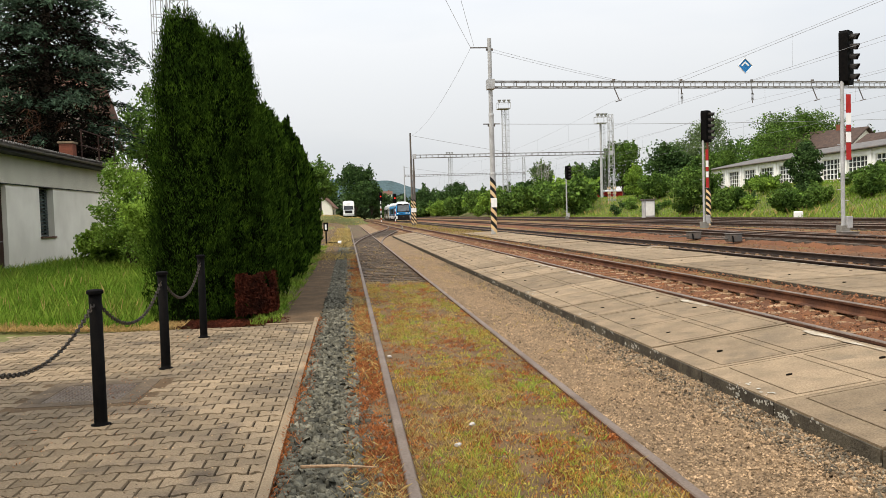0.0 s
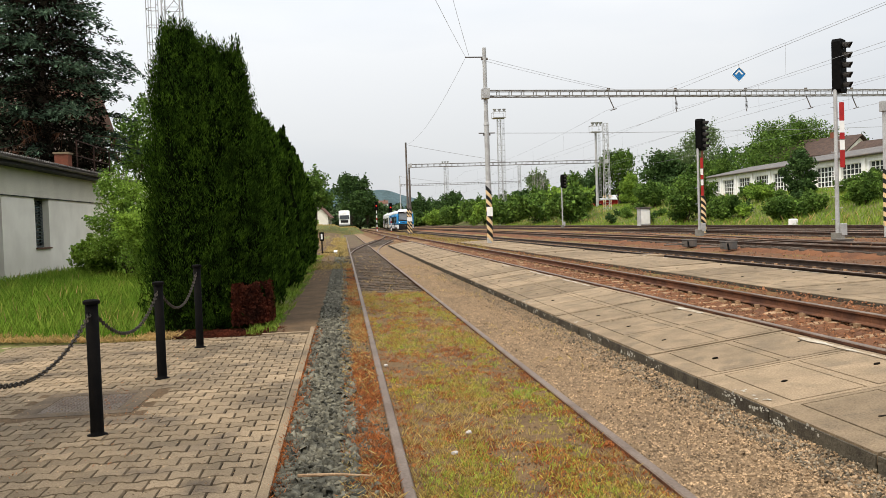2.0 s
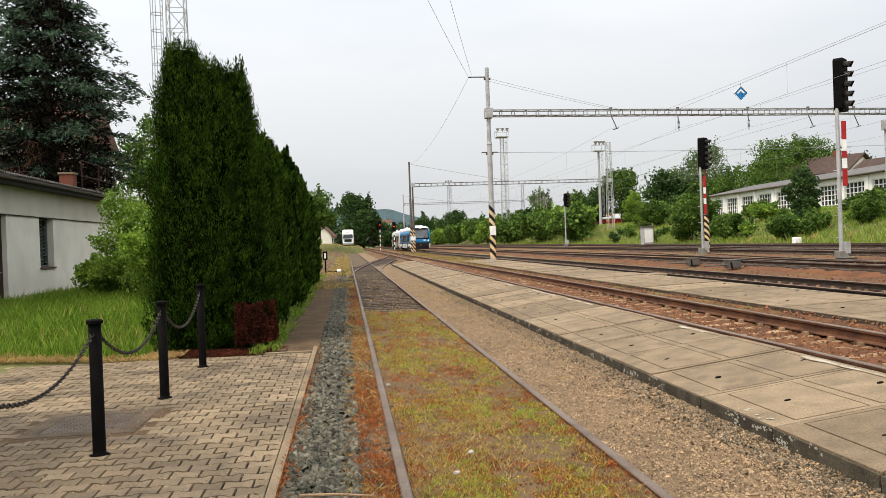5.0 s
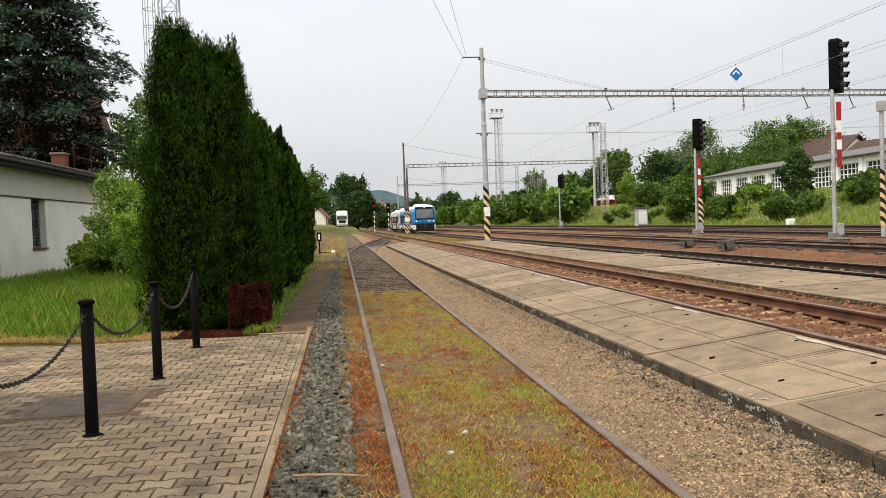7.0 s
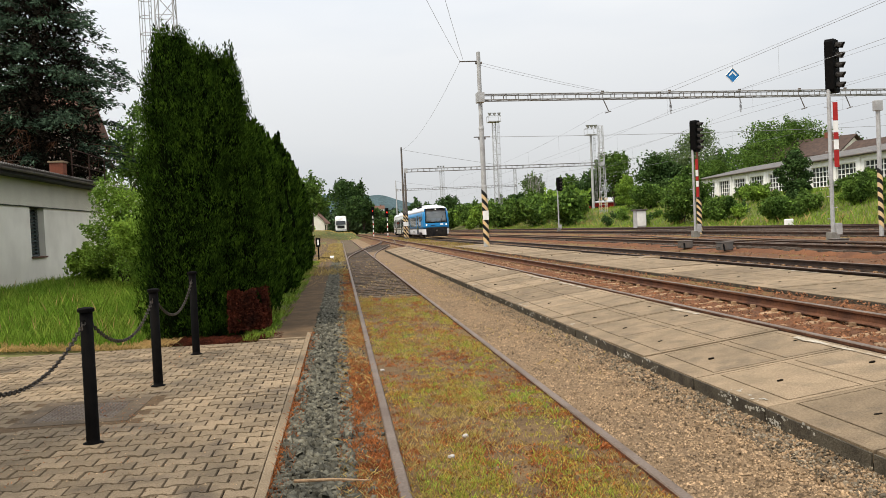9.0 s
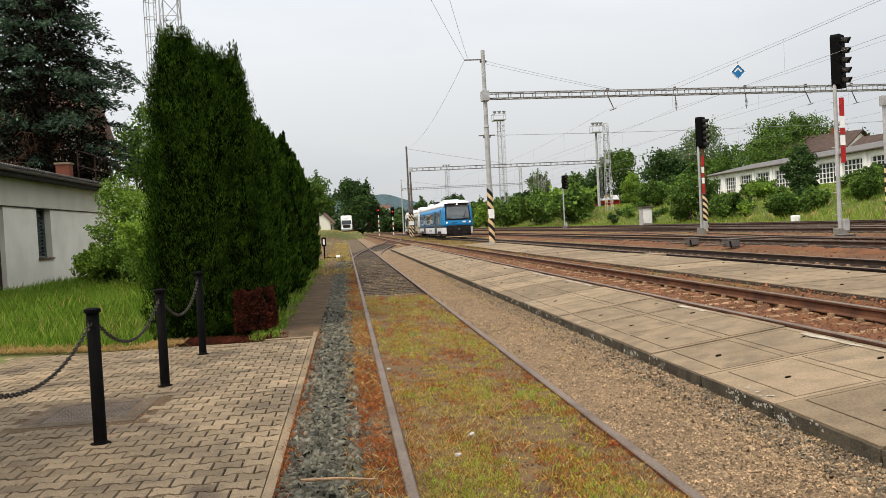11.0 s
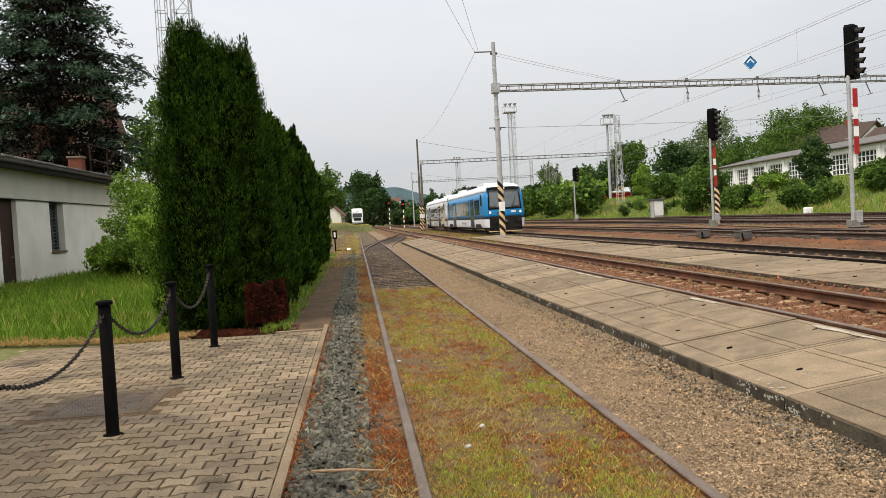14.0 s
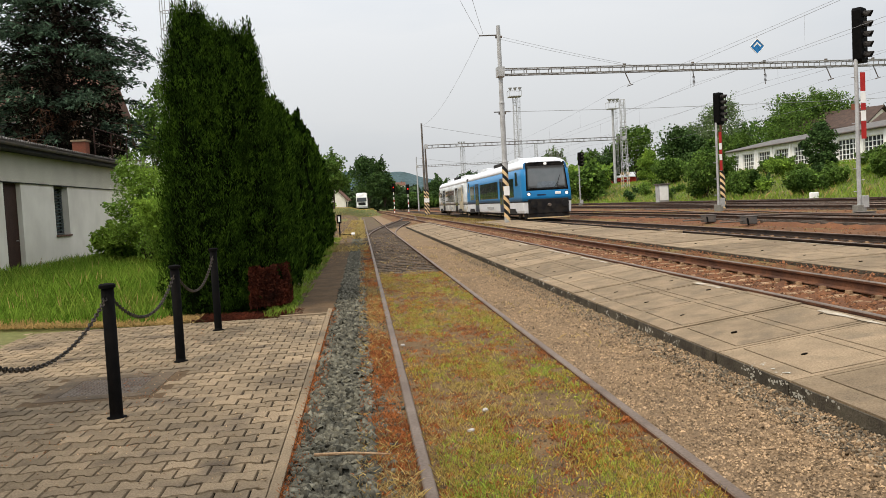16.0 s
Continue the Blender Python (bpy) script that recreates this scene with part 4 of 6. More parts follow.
    quick("inner_growth", v, f, SPRUCE_SHADE, t, "near-black inner leaves, shade put between the branches", "stuff")
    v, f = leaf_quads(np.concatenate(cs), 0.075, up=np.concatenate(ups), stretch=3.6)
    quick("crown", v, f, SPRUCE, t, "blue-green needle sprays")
    return t


spruce(-13.7, 41.5, 18.4, 8.8, 66000, "tall blue-green spruce behind the low building")
spruce(-20.5, 43.0, 20.0, 8.4, 26000, "second dark spruce beside the tallest one")
tree("broadleaf_tree", "green tree showing behind the spruce", -12.6, 56, 10.5, 2.4, LEAF, 6000, 0.2)
shrub("bright green elder bush beside the plaster wall", -6.75, 27.0, 3.6, 1.15, LEAF_LIGHT, 22000, 0.062, z=0.05, group="shrubs by the low building", blobs=30)
shrub("bright green bush in front of the hedge", -5.6, 25.5, 2.7, 1.4, LEAF_LIGHT, 14000, 0.065, z=0.02, group="shrubs by the low building", blobs=20)
n = 260
d = unit(rng.normal(size=(n, 3))) * rng.uniform(0.85, 1.02, (n, 1))
c = np.array([-6.75, 27.0, 2.0]) + d * np.array([1.1, 1.1, 1.5])
v, f = leaf_quads(np.repeat(c[c[:, 1] < 27.2], 6, 0) + rng.normal(size=((c[:, 1] < 27.2).sum() * 6, 3)) * 0.03, 0.035, flat=0.8, stretch=1.0)
tagged(quick("blossoms", v, f, BLOSSOM, None, "flat white blossom heads on the elder bush", "stuff"), category="blossom")
shrub("low green bush in grass at the wall foot", -7.75, 27.6, 1.5, 0.75, LEAF_LIGHT, 3600, 0.09, z=0.1, group="shrubs by the low building")


GRASS_FRESH = material("fresh_yellow_green_grass", (0.3, 0.4, 0.06), 0.8, rgb2=(0.4, 0.37, 0.07), scale=0.9, fine=0, bump=0, islands=0.5, thin=0.35, spec=0.05)


YARD_GRASS = material("faded_yard_grass", (0.26, 0.24, 0.06), 0.85, rgb2=(0.34, 0.22, 0.08), scale=0.7, fine=0, bump=0, islands=0.5, thin=0.3, spec=0.05)


def grass(name, label, x, y, mat, tall, wide, lift=0.0, lean=0.5, category="grass", zf=None, leafy=0.0):
    """Blades of grass; the share leafy grows as small cushion leaves instead."""
    c = np.stack([x, y, (level(x) if zf is None else zf(x, y)) + lift], 1)
    k = int(len(c) * (1 - leafy))
    c = c[rng.permutation(len(c))] if leafy else c
    v, f = blades(c[:k], tall, wide, lean)
    if leafy:
        d = c[k:] + np.column_stack([np.zeros((len(c) - k, 2)), rng.uniform(0, 0.7, len(c) - k) ** 2 * tall])
        v2, f2 = leaf_quads(d, wide * 2.6, stretch=1.7)
        v, f = np.concatenate([v, v2]), np.concatenate([f, f2 + len(v)])
    return quick(name, v, f, mat, None, label, "stuff", category)


x, y = scatter(78000, -13.0, -2.3, 12.5, 34)
k = (x < -3.0) | (y > 30)
grass("meadow_grass", "lush green meadow grass before the low building", x[k], y[k], GRASS_DEEP, 0.22, 0.0085, -0.05, 0.25)
x, y = clumped(30000, -13.0, -3.0, 12.7, 32, 0.6, 0.6)
grass("meadow_tall_grass", "taller yellow-green grass standing in the meadow", x, y, GRASS, 0.32, 0.0075, -0.05, 0.2)
x, y = clumped(1200, -13.0, -3.0, 12.7, 30, 0.75, 0.9)
grass("meadow_straw", "pale seeding stems in the meadow", x, y, STRAW, 0.36, 0.003, -0.05, 0.15)
x, y = tufts(420, 22, -2.7, -1.0, 12.42, 13.3, 0.45, 1.5, 0.03)
grass("hedge_litter", "red-brown dry litter at the hedge foot", x, y, THUJA_DEAD, 0.05, 0.006, -0.01, 0.9)
x, y = scatter(14000, -9.0, -2.5, 12.4, 13.05)
grass("straw_fringe", "dry straw-coloured grass along the pavement edge", x, y, STRAW, 0.075, 0.008, -0.02, 0.7)
x, y = clumped(9000, -1.5, -1.05, 12.6, 45, 0.55, 1.2)
grass("path_grass", "short grass between hedge and dirt path", x, y, GRASS, 0.1, 0.012, 0.0)
x, y = clumped(5000, -1.5, -0.55, 24, 42, 0.6, 0.6)
grass("path_straw", "orange withered straw on the dirt path", x, y, STRAW, 0.05, 0.012, 0.0, 0.8)
x, y = tufts(5600, 22, 0.37, 1.78, 3.5, 19, 0.6, 1.3, 0.03)
grass("track_moss", "yellow-green low plants between the siding rails", x, y, MOSS, 0.034, 0.004, 0.022, 0.35, leafy=0.6)
x, y = tufts(4800, 22, 0.37, 1.78, 3.5, 19, 0.55, 2.4, 0.03)
grass("track_weeds", "russet dry weeds between the siding rails", x, y, WEED_RED, 0.034, 0.0038, 0.022, 0.5, leafy=0.6)
x, y = tufts(3000, 16, 0.37, 1.75, 3.8, 19.5, 0.6, 0.9)
grass("track_straw", "straw-yellow dry grass between the siding rails", x, y, GRASS_DRY, 0.045, 0.0035, 0.025, 0.45, leafy=0.4)
x, y = tufts(1900, 14, 0.42, 1.7, 3.6, 18.5, 0.64, 1.3, 0.028)
grass("track_tufts", "fresh green tufts between the siding rails", x, y, GRASS_FRESH, 0.05, 0.0045, 0.025, 0.35, leafy=0.3)
x, y = clumped(2500, 0.4, 1.7, 19, 45, 0.8, 1.2)
grass("far_track_straw", "sparse dry grass between decayed sleepers", x, y, GRASS_DRY, 0.07, 0.012, -0.04, 0.7)
x, y = tufts(4800, 18, -0.06, 0.27, 3.5, 34, 0.44, 1.9, 0.03)
grass("rail_weeds", "russet dry weeds beside the siding rail", x, y, WEED_RED, 0.036, 0.0034, 0.03, 0.5, leafy=0.65)
x, y = clumped(14000, -0.08, 0.27, 3.5, 50, 0.55, 1.2)
grass("rail_straw", "straw-yellow weeds beside the siding rail", x, y, GRASS_DRY, 0.035, 0.005, 0.04, 0.9)
x, y = tufts(1100, 24, -0.49, -0.38, 3.5, 13, 0.52, 1.6, 0.03)
grass("kerb_weeds", "russet dry weeds along the pavement kerb", x, y, WEED_RED, 0.036, 0.0034, 0.03, 0.5, leafy=0.65)
x, y = clumped(4000, 1.95, 3.0, 8, 45, 0.9, 0.8)
grass("gravel_grass", "sparse dry grass in the tan gravel", x, y, GRASS_DRY, 0.05, 0.009, 0.03, 0.8)
x, y = clumped(4000, 6.3, 6.9, 24, 70, 0.8, 0.3)
grass("yard_straw", "dry yellowish grass between the running lines", x, y, GRASS_DRY, 0.07, 0.006, 0.0, 0.6)
x, y = clumped(11000, 6.4, 9.6, 38, 130, 0.5, 0.15)
grass("yard_grass", "yellow-green grass by the catenary masts", x, y, YARD_GRASS, 0.12, 0.02, 0.0, 0.6)
x, y = clumped(9000, -1.2, 0.2, 30, 110, 0.5, 0.2)
grass("siding_grass", "dry grass beside the far siding", x, y, GRASS_DRY, 0.14, 0.018, 0.0, 0.6)
x = rng.uniform(-30, 3, 7000)
y = rng.uniform(150, 165, 7000)
grass("verge_grass", "dry yellowish grass on the raised road verge", x, y, GRASS_DRY, 0.2, 0.06, 0.0, 0.5, zf=mound)
x, y = clumped(9000, -7, 0.0, 48, 150, 0.6, 0.2)
grass("margin_straw", "dry yellowish weeds on the dirt margin", x, y, GRASS_DRY, 0.13, 0.018, 0.06, 0.6, zf=mound)
x, y = clumped(9000, 12.2, 25.5, 14, 90, 0.8, 0.12)
grass("yard_tufts", "low green and yellow tufts among yard tracks", x, y, YARD_GRASS, 0.07, 0.01, 0.0, 0.6)
x, y = scatter(46000, 24.6, 39, 26, 150)
grass("bank_grass", "tall green grass on the railway bank", x, y, GRASS, 0.34, 0.022, -0.08, 0.3)
x, y = clumped(7000, 24.6, 39, 26, 150, 0.75, 0.2)
grass("bank_straw", "seeding pale grass on the railway bank", x, y, GRASS_DRY, 0.5, 0.014, -0.08, 0.35)


def gravel(name, label, n, x0, x1, y0, y1, size, mat, lift, shape=pebbles):
    x, y = scatter(n, x0, x1, y0, y1)
    z = level(x) + lift + rng.uniform(-0.3, 0.35, n) * size
    v, f = shape(np.stack([x, y, z], 1), size * rng.uniform(0.5, 1.35, (n, 1)))
    return quick(name, v, f, mat, None, label, "stuff", "gravel")


gravel("grey_ballast", "coarse grey ballast between kerb and siding rail", 11500, -0.46, 0.03, 3.4, 16, 0.06, STONE_GREY, 0.028, stones)
gravel("far_ballast", "grey ballast along the siding further off", 5000, -0.46, 0.03, 16, 42, 0.06, STONE_GREY, 0.03)
gravel("ballast_grit", "small broken grey stones among the ballast", 5000, -0.48, 0.14, 3.4, 20, 0.03, STONE_GREY, 0.035)
gravel("weedy_ballast", "grey stones among weeds beside the rail", 700, -0.1, 0.27, 3.5, 34, 0.045, STONE_GREY, 0.03, stones)
gravel("tan_pebbles", "fine tan gravel beside the low platform", 52000, 1.86, 3.06, 3.4, 32, 0.0195, STONE_TAN, 0.016)
gravel("track_stones", "small stones and soil crumbs between the siding rails", 12000, 0.38, 1.78, 3.4, 19, 0.02, STONE_SOIL, 0.026)
gravel("kerb_gravel", "grey stones along the platform kerb", 4200, 2.72, 3.06, 3.4, 26, 0.024, STONE_DUSTY, 0.02, stones)
gravel("mixed_gravel", "tan and rusty stones along the platform kerb", 2600, 2.5, 3.06, 3.4, 22, 0.024, STONE_TAN, 0.02, stones)
gravel("sleeper_gravel", "stones strewn between decayed siding sleepers", 5500, 0.38, 1.76, 18.6, 60, 0.045, STONE_SOIL, -0.012)
gravel("rusty_ballast", "rusty brown ballast of the running line", 22000, 4.62, 6.98, 4.5, 50, 0.045, STONE_RUST, 0.036)
gravel("yard_ballast", "rusty ballast of the outer yard tracks", 16000, 9.0, 22, 9, 60, 0.055, STONE_RUST, 0.015)

# ---- lichen on the platform kerb ----
def crusts(c, size, face):
    """Flat crusts with a lobed rim, lying on an upright (face 0) or level (face 2) surface."""
    n, k = len(c), 9
    ang = np.linspace(0, 2 * math.pi, k + 1)[:-1][None] + rng.uniform(0, 6, (n, 1))
    rad = size[:, None] * rng.uniform(0.45, 1.1, (n, k)) * 0.5
    u, w = rad * np.cos(ang), rad * np.sin(ang) * 0.8
    flat = np.zeros_like(u)
    rim = np.stack([flat, u, w] if face == 0 else [u, w, flat], 2) + c[:, None]
    mid = c + np.array([-0.004, 0, 0] if face == 0 else [0, 0, 0.004])
    v = np.concatenate([rim, mid[:, None]], 1)
    f = np.array([[i, (i + 1) % k, k] for i in range(k)])
    return v.reshape(-1, 3), (np.arange(n)[:, None, None] * (k + 1) + f[None]).reshape(-1, 3)


def lichen(n, face):
    spot = 3.2 * (26 / 3.2) ** rng.uniform(0, 1, n // 5)
    spot = spot[np.array([noise.noise((0, b * 0.9, 0)) for b in spot]) > rng.normal(size=len(spot)) * 0.25]
    y = np.repeat(spot, 6) + rng.normal(size=len(spot) * 6) * 0.05
    if face == 0:
        c = np.stack([np.full(len(y), 3.0585), y, np.repeat(rng.uniform(-0.04, 0.035, len(spot)), 6) + rng.normal(size=len(y)) * 0.014], 1)
    else:
        c = np.stack([3.1 + np.abs(rng.normal(size=len(y))) * 0.06, y, np.zeros(len(y))], 1)
        c[:, 2] = 0.057 + 0.125 * (c[:, 0] - 3.08)
    v, f = crusts(c, rng.uniform(0.012, 0.046, len(y)), face)
    quick("lichen", v, f, LICHEN, None, "white lichen crust on the platform kerb", "stuff", "lichen")


lichen(900, 0)
lichen(110, 2)

# ---- small finds on the ground ----
PAPER = material("crumpled_paper", (0.45, 0.41, 0.37), 0.9, fine=0, bump=0.2)
for nm, lab, x, y, size in (("paper_scrap", "crumpled white paper scrap in the weeds", 0.85, 5.96, 0.045), ("paper_scrap", "small white paper scrap in the weeds", 0.68, 5.45, 0.045), ("white_stone", "pale stone beside the siding rail", 0.4, 9.05, 0.05)):
    bm = bmesh.new()
    bmesh.ops.create_icosphere(bm, subdivisions=2, radius=size * 0.5)
    for v in bm.verts:
        v.co *= 1 + 0.5 * noise.noise(v.co * 40 + Vector((x, y, 0)))
        v.co.z *= 0.6
    ob = part(nm, bm, PAPER)
    ob.matrix_basis = pose(x, y, -0.04)
    tagged(ob, lab, "litter" if nm == "paper_scrap" else "stone")
bm = bmesh.new()
bar(bm, (-0.33, 5.0, 0.01), (-0.1, 4.97, 0.012), 0.011, 0.009, 7)
bar(bm, (-0.1, 4.97, 0.012), (0.12, 4.93, 0.0), 0.009, 0.005, 7)
tagged(part("stick", bm, SLEEPER_CONC), "dry reddish stick lying on the grey ballast", "stick")

n = 2400
x, y = scatter(n, -4.0, -0.56, 4.0, 12.2)
v, f = pebbles(np.stack([x, y, np.full(n, -0.046)], 1), np.full((n, 1), 0.014))
quick("grit", v, f, STONE_TAN, None, "pale grit and crumbs strewn over pavement", "stuff", "grit")
x, y = clumped(2600, -2.4, -1.5, 5.5, 11.6, 0.85, 2.2)
grass("joint_weeds", "russet crumbs of dry weed in paver joints", x, y, WEED_RED, 0.012, 0.006, 0.0, 1.5, zf=lambda a, b: np.full(len(a), -0.05))


# ---- low plastered building by the meadow ----
def low_building():
    t = thing("outbuilding", "low plastered outbuilding with a shallow corrugated roof", "building", pose(-10.0, 0, 0))
    y0, y1, wy0, wy1, dy0, dy1 = 16.0, 40.0, 28.65, 29.95, 24.74, 25.97
    th = 0.34
    for a, b, c, d in ((y0, dy0, 0.0, 2.77), (dy1, wy0, 0.0, 2.77), (wy1, y1, 0.0, 2.77), (wy0, wy1, 0.0, 1.11)):
        part("wall", box(bmesh.new(), -th, 0.0, a, b, c - 0.1, d), PLASTER, t, "white plastered wall")
    part("wall", box(bmesh.new(), -9.0, -8.7, y0, y1, -0.1, 3.6), PLASTER, t)
    part("wall", box(bmesh.new(), -8.7, -th, y0, y0 + 0.3, -0.1, 3.6), PLASTER, t)
    part("wall", box(bmesh.new(), -8.7, -th, y1 - 0.3, y1, -0.1, 3.6), PLASTER, t)
    bm = bmesh.new()
    box(bm, -th, 0.05, y0 - 0.02, y1 + 0.02, 2.775, 3.72)
    part("lintel_band", bm, PLASTER_CREAM, t, "cream plastered upper band")
    bm = bmesh.new()
    box(bm, -th + 0.02, 0.052, y0, y1, 2.745, 2.772)
    part("drip_edge", bm, ROOF_DARK, t)
    w = part("window", box(bmesh.new(), -0.3, -0.27, wy0, wy1, 1.13, 2.745), GLASS_DARK, t, "dark louvred window")
    bm = bmesh.new()
    for i in range(13):
        z = 1.18 + i * 0.12
        loft(bm, [[(-0.26, y, z), (-0.19, y, z - 0.05), (-0.19, y, z - 0.042), (-0.26, y, z + 0.008)] for y in (wy0 + 0.04, wy1 - 0.04)])
    part("louvre", bm, material("louvre_glass", (0.09, 0.115, 0.11), 0.25, rgb2=(0.05, 0.07, 0.065), fine=0, bump=0), w, "grey glass louvres")
    bm = bmesh.new()
    for a, b, c, d in ((wy0, wy0 + 0.05, 1.12, 2.74), (wy1 - 0.05, wy1, 1.12, 2.74), (wy0, wy1, 1.12, 1.17), (wy0, wy1, 2.69, 2.74)):
        box(bm, -0.285, -0.2, a, b, c, d)
    part("frame", bm, FRAME_GREY, w)
    part("sill", box(bmesh.new(), -0.2, 0.06, wy0 - 0.05, wy1 + 0.05, 1.06, 1.11, bev=0.008), TILE_RED, w, "dark red tile sill")
    d = part("door", box(bmesh.new(), -0.19, -0.14, dy0, dy1, 0.05, 2.74), material("dark_brown_door", (0.06, 0.028, 0.02), 0.6, scale=4, fine=30, bump=0.2), t, "dark brown wooden door")
    part("handle", bar(bmesh.new(), (-0.11, dy1 - 0.16, 1.05), (-0.11, dy1 - 0.3, 1.05), 0.012), GALV, d)
    # roof sheet with waves along the slope
    bm = bmesh.new()
    ys = np.linspace(y0 - 0.4, y1 + 0.4, 560)
    wave = 0.034 * np.sin(ys * 2 * math.pi / 0.177)
    rings = []
    for x, z in ((0.62, 3.87), (-4.3, 4.47), (-9.4, 3.9)):
        rings.append([(x, yy, z + ww) for yy, ww in zip(ys, wave)])
    loft(bm, rings, closed=False, cap=False)
    bmesh.ops.solidify(bm, geom=bm.faces[:], thickness=0.022)
    part("roof", bm, ROOF_PALE, t, "corrugated fibre-cement roof sheets")
    # the soffit's near-black colour draws the shadow line under the gutter
    part("soffit", box(bmesh.new(), 0.052, 0.56, y0 - 0.3, y1 + 0.3, 3.62, 3.74), BLACK_BAND, t, "eave soffit, near-black for the shadow under the gutter")
    bm = bmesh.new()
    prof = [(0.07 * math.cos(a), 0.07 * math.sin(a)) for a in np.linspace(math.pi, 2 * math.pi, 9)] + [(0.06 * math.cos(a), 0.06 * math.sin(a)) for a in np.linspace(2 * math.pi, math.pi, 9)]
    loft(bm, [[(0.66 + u, yy, 3.76 + ww) for u, ww in prof] for yy in (y0 - 0.4, y1 + 0.4)])
    part("gutter", bm, DARK_STEEL, t, "dark half-round gutter")
    c = part("chimney", box(bmesh.new(), -1.5, -0.98, 35.4, 35.9, 3.8, 4.78), BRICK, t, "short red brick chimney")
    bm = bmesh.new()
    for k in range(8):
        z = 4.22 + k * 0.068
        for j in range(2):
            o = 0.1 * (k % 2)
            box(bm, -0.982, -0.974, 35.41 + j * 0.24 + o, 35.6 + j * 0.24 + o * 0.5, z, z + 0.056)
            box(bm, -1.49 + j * 0.25 + o, -1.28 + j * 0.25 + o * 0.6, 35.392, 35.4, z, z + 0.056)
    part("brickwork", bm, BRICK, c)
    part("chimney_cap", box(bmesh.new(), -1.55, -0.93, 35.35, 35.95, 4.78, 4.86, bev=0.01), CONCRETE, c, "concrete chimney cap")


low_building()

def roof_railing():
    t = thing("railing", "rusty steel railing on the outbuilding roof", "railing", pose(-10.8, 36.0, 4.0))
    rust = material("dark_rusted_pipe", (0.07, 0.035, 0.025), 0.85, rgb2=(0.035, 0.022, 0.018), scale=5, fine=40, bump=0.2)
    for y in (0.0, 2.4, 4.8):
        part("post", bar(bmesh.new(), (0, y, -0.15), (0, y, 1.38), 0.03, seg=8), rust, t)
    for z in (1.38, 0.75):
        part("handrail", bar(bmesh.new(), (0.0, -0.1, z), (0.0, 4.9, z), 0.026, seg=8), rust, t)


roof_railing()

# ---- house behind the spruces ----
h = thing("house", "pinkish house with red tiles behind the spruces", "house", pose(-23, 62, 0.4))
PINK = material("pink_plaster", (0.6, 0.46, 0.41), 0.9, scale=0.6, fine=20)
part("wall", box(bmesh.new(), -6, 4, 0, 9, 0, 9.5), PINK, h, "pink plastered wall")
part("roof", loft(bmesh.new(), [[(x, -0.6, 9.45), (x, 4.5, 13.0), (x, 9.6, 9.45)] for x in (-6.6, 4.6)]), TILE_RED, h, "red tiled gable roof")
for i in range(3):
    for zz in (1.2, 4.0, 6.8):
        w = part("window", box(bmesh.new(), -5 + i * 2.9, -3.8 + i * 2.9, -0.03, 0.05, zz, zz + 1.6), GLASS_DARK, h)
        part("frame", box(bmesh.new(), -5.06 + i * 2.9, -3.74 + i * 2.9, -0.02, 0.04, zz - 0.08, zz), WHITE_PAINT, w)


# ---- lattice pieces ----
def lattice_beam(bm, p, q, deep, wide, n, w):
    """A flat lattice girder from p to q with two chords on each face and uprights."""
    p, q = Vector(p), Vector(q)
    side = (q - p).cross(Vector((0, 0, 1))).normalized() * wide * 0.5
    up = Vector((0, 0, deep * 0.5))
    for s in (-1, 1):
        for u in (-1, 1):
            rod(bm, p + side * s + up * u, q + side * s + up * u, w)
    for i in range(n + 1):
        c = p.lerp(q, i / n)
        for s in (-1, 1):
            rod(bm, c + side * s - up, c + side * s + up, w * 0.75)
        rod(bm, c - side + up, c + side + up, w * 0.5)
        if i < n:
            d = p.lerp(q, (i + 1) / n)
            rod(bm, c - side - up, d + side - up, w * 0.45)
    return bm


def lattice_mast(bm, h, b0, b1, n, w, at=(0, 0, 0)):
    """A square lattice tower that tapers, with zigzag bracing."""
    o = Vector(at)
    corner = lambda u, i: o + Vector(((b0 + (b1 - b0) * u) * (-0.5, 0.5, 0.5, -0.5)[i], (b0 + (b1 - b0) * u) * (-0.5, -0.5, 0.5, 0.5)[i], h * u))
    for i in range(4):
        rod(bm, corner(0, i), corner(1, i), w)
        for k in range(n):
            a, b = k / n, (k + 1) / n
            j = (i + 1) % 4
            rod(bm, corner(a, i if k % 2 else j), corner(b, j if k % 2 else i), w * 0.5)
            rod(bm, corner(b, i), corner(b, j), w * 0.45)
    return bm


def hazard(parent, r, z0, z1, at=(0, 0)):
    """Slanting black and yellow bands round a pole."""
    n, seg = 12, 16
    band = (z1 - z0) / n
    for i in range(n):
        bm = bmesh.new()
        rings = []
        for zz in (z0 + i * band, z0 + (i + 1) * band):
            rings.append([(at[0] + (r + 0.004) * math.cos(a), at[1] + (r + 0.004) * math.sin(a), zz - 1.15 * r * math.cos(a)) for a in np.linspace(0, 2 * math.pi, seg + 1)[:-1]])
        loft(bm, rings, cap=False)
        part("warning_band", bm, BLACK_BAND if i % 2 else YELLOW_PAINT, parent, "slanted black and yellow band")


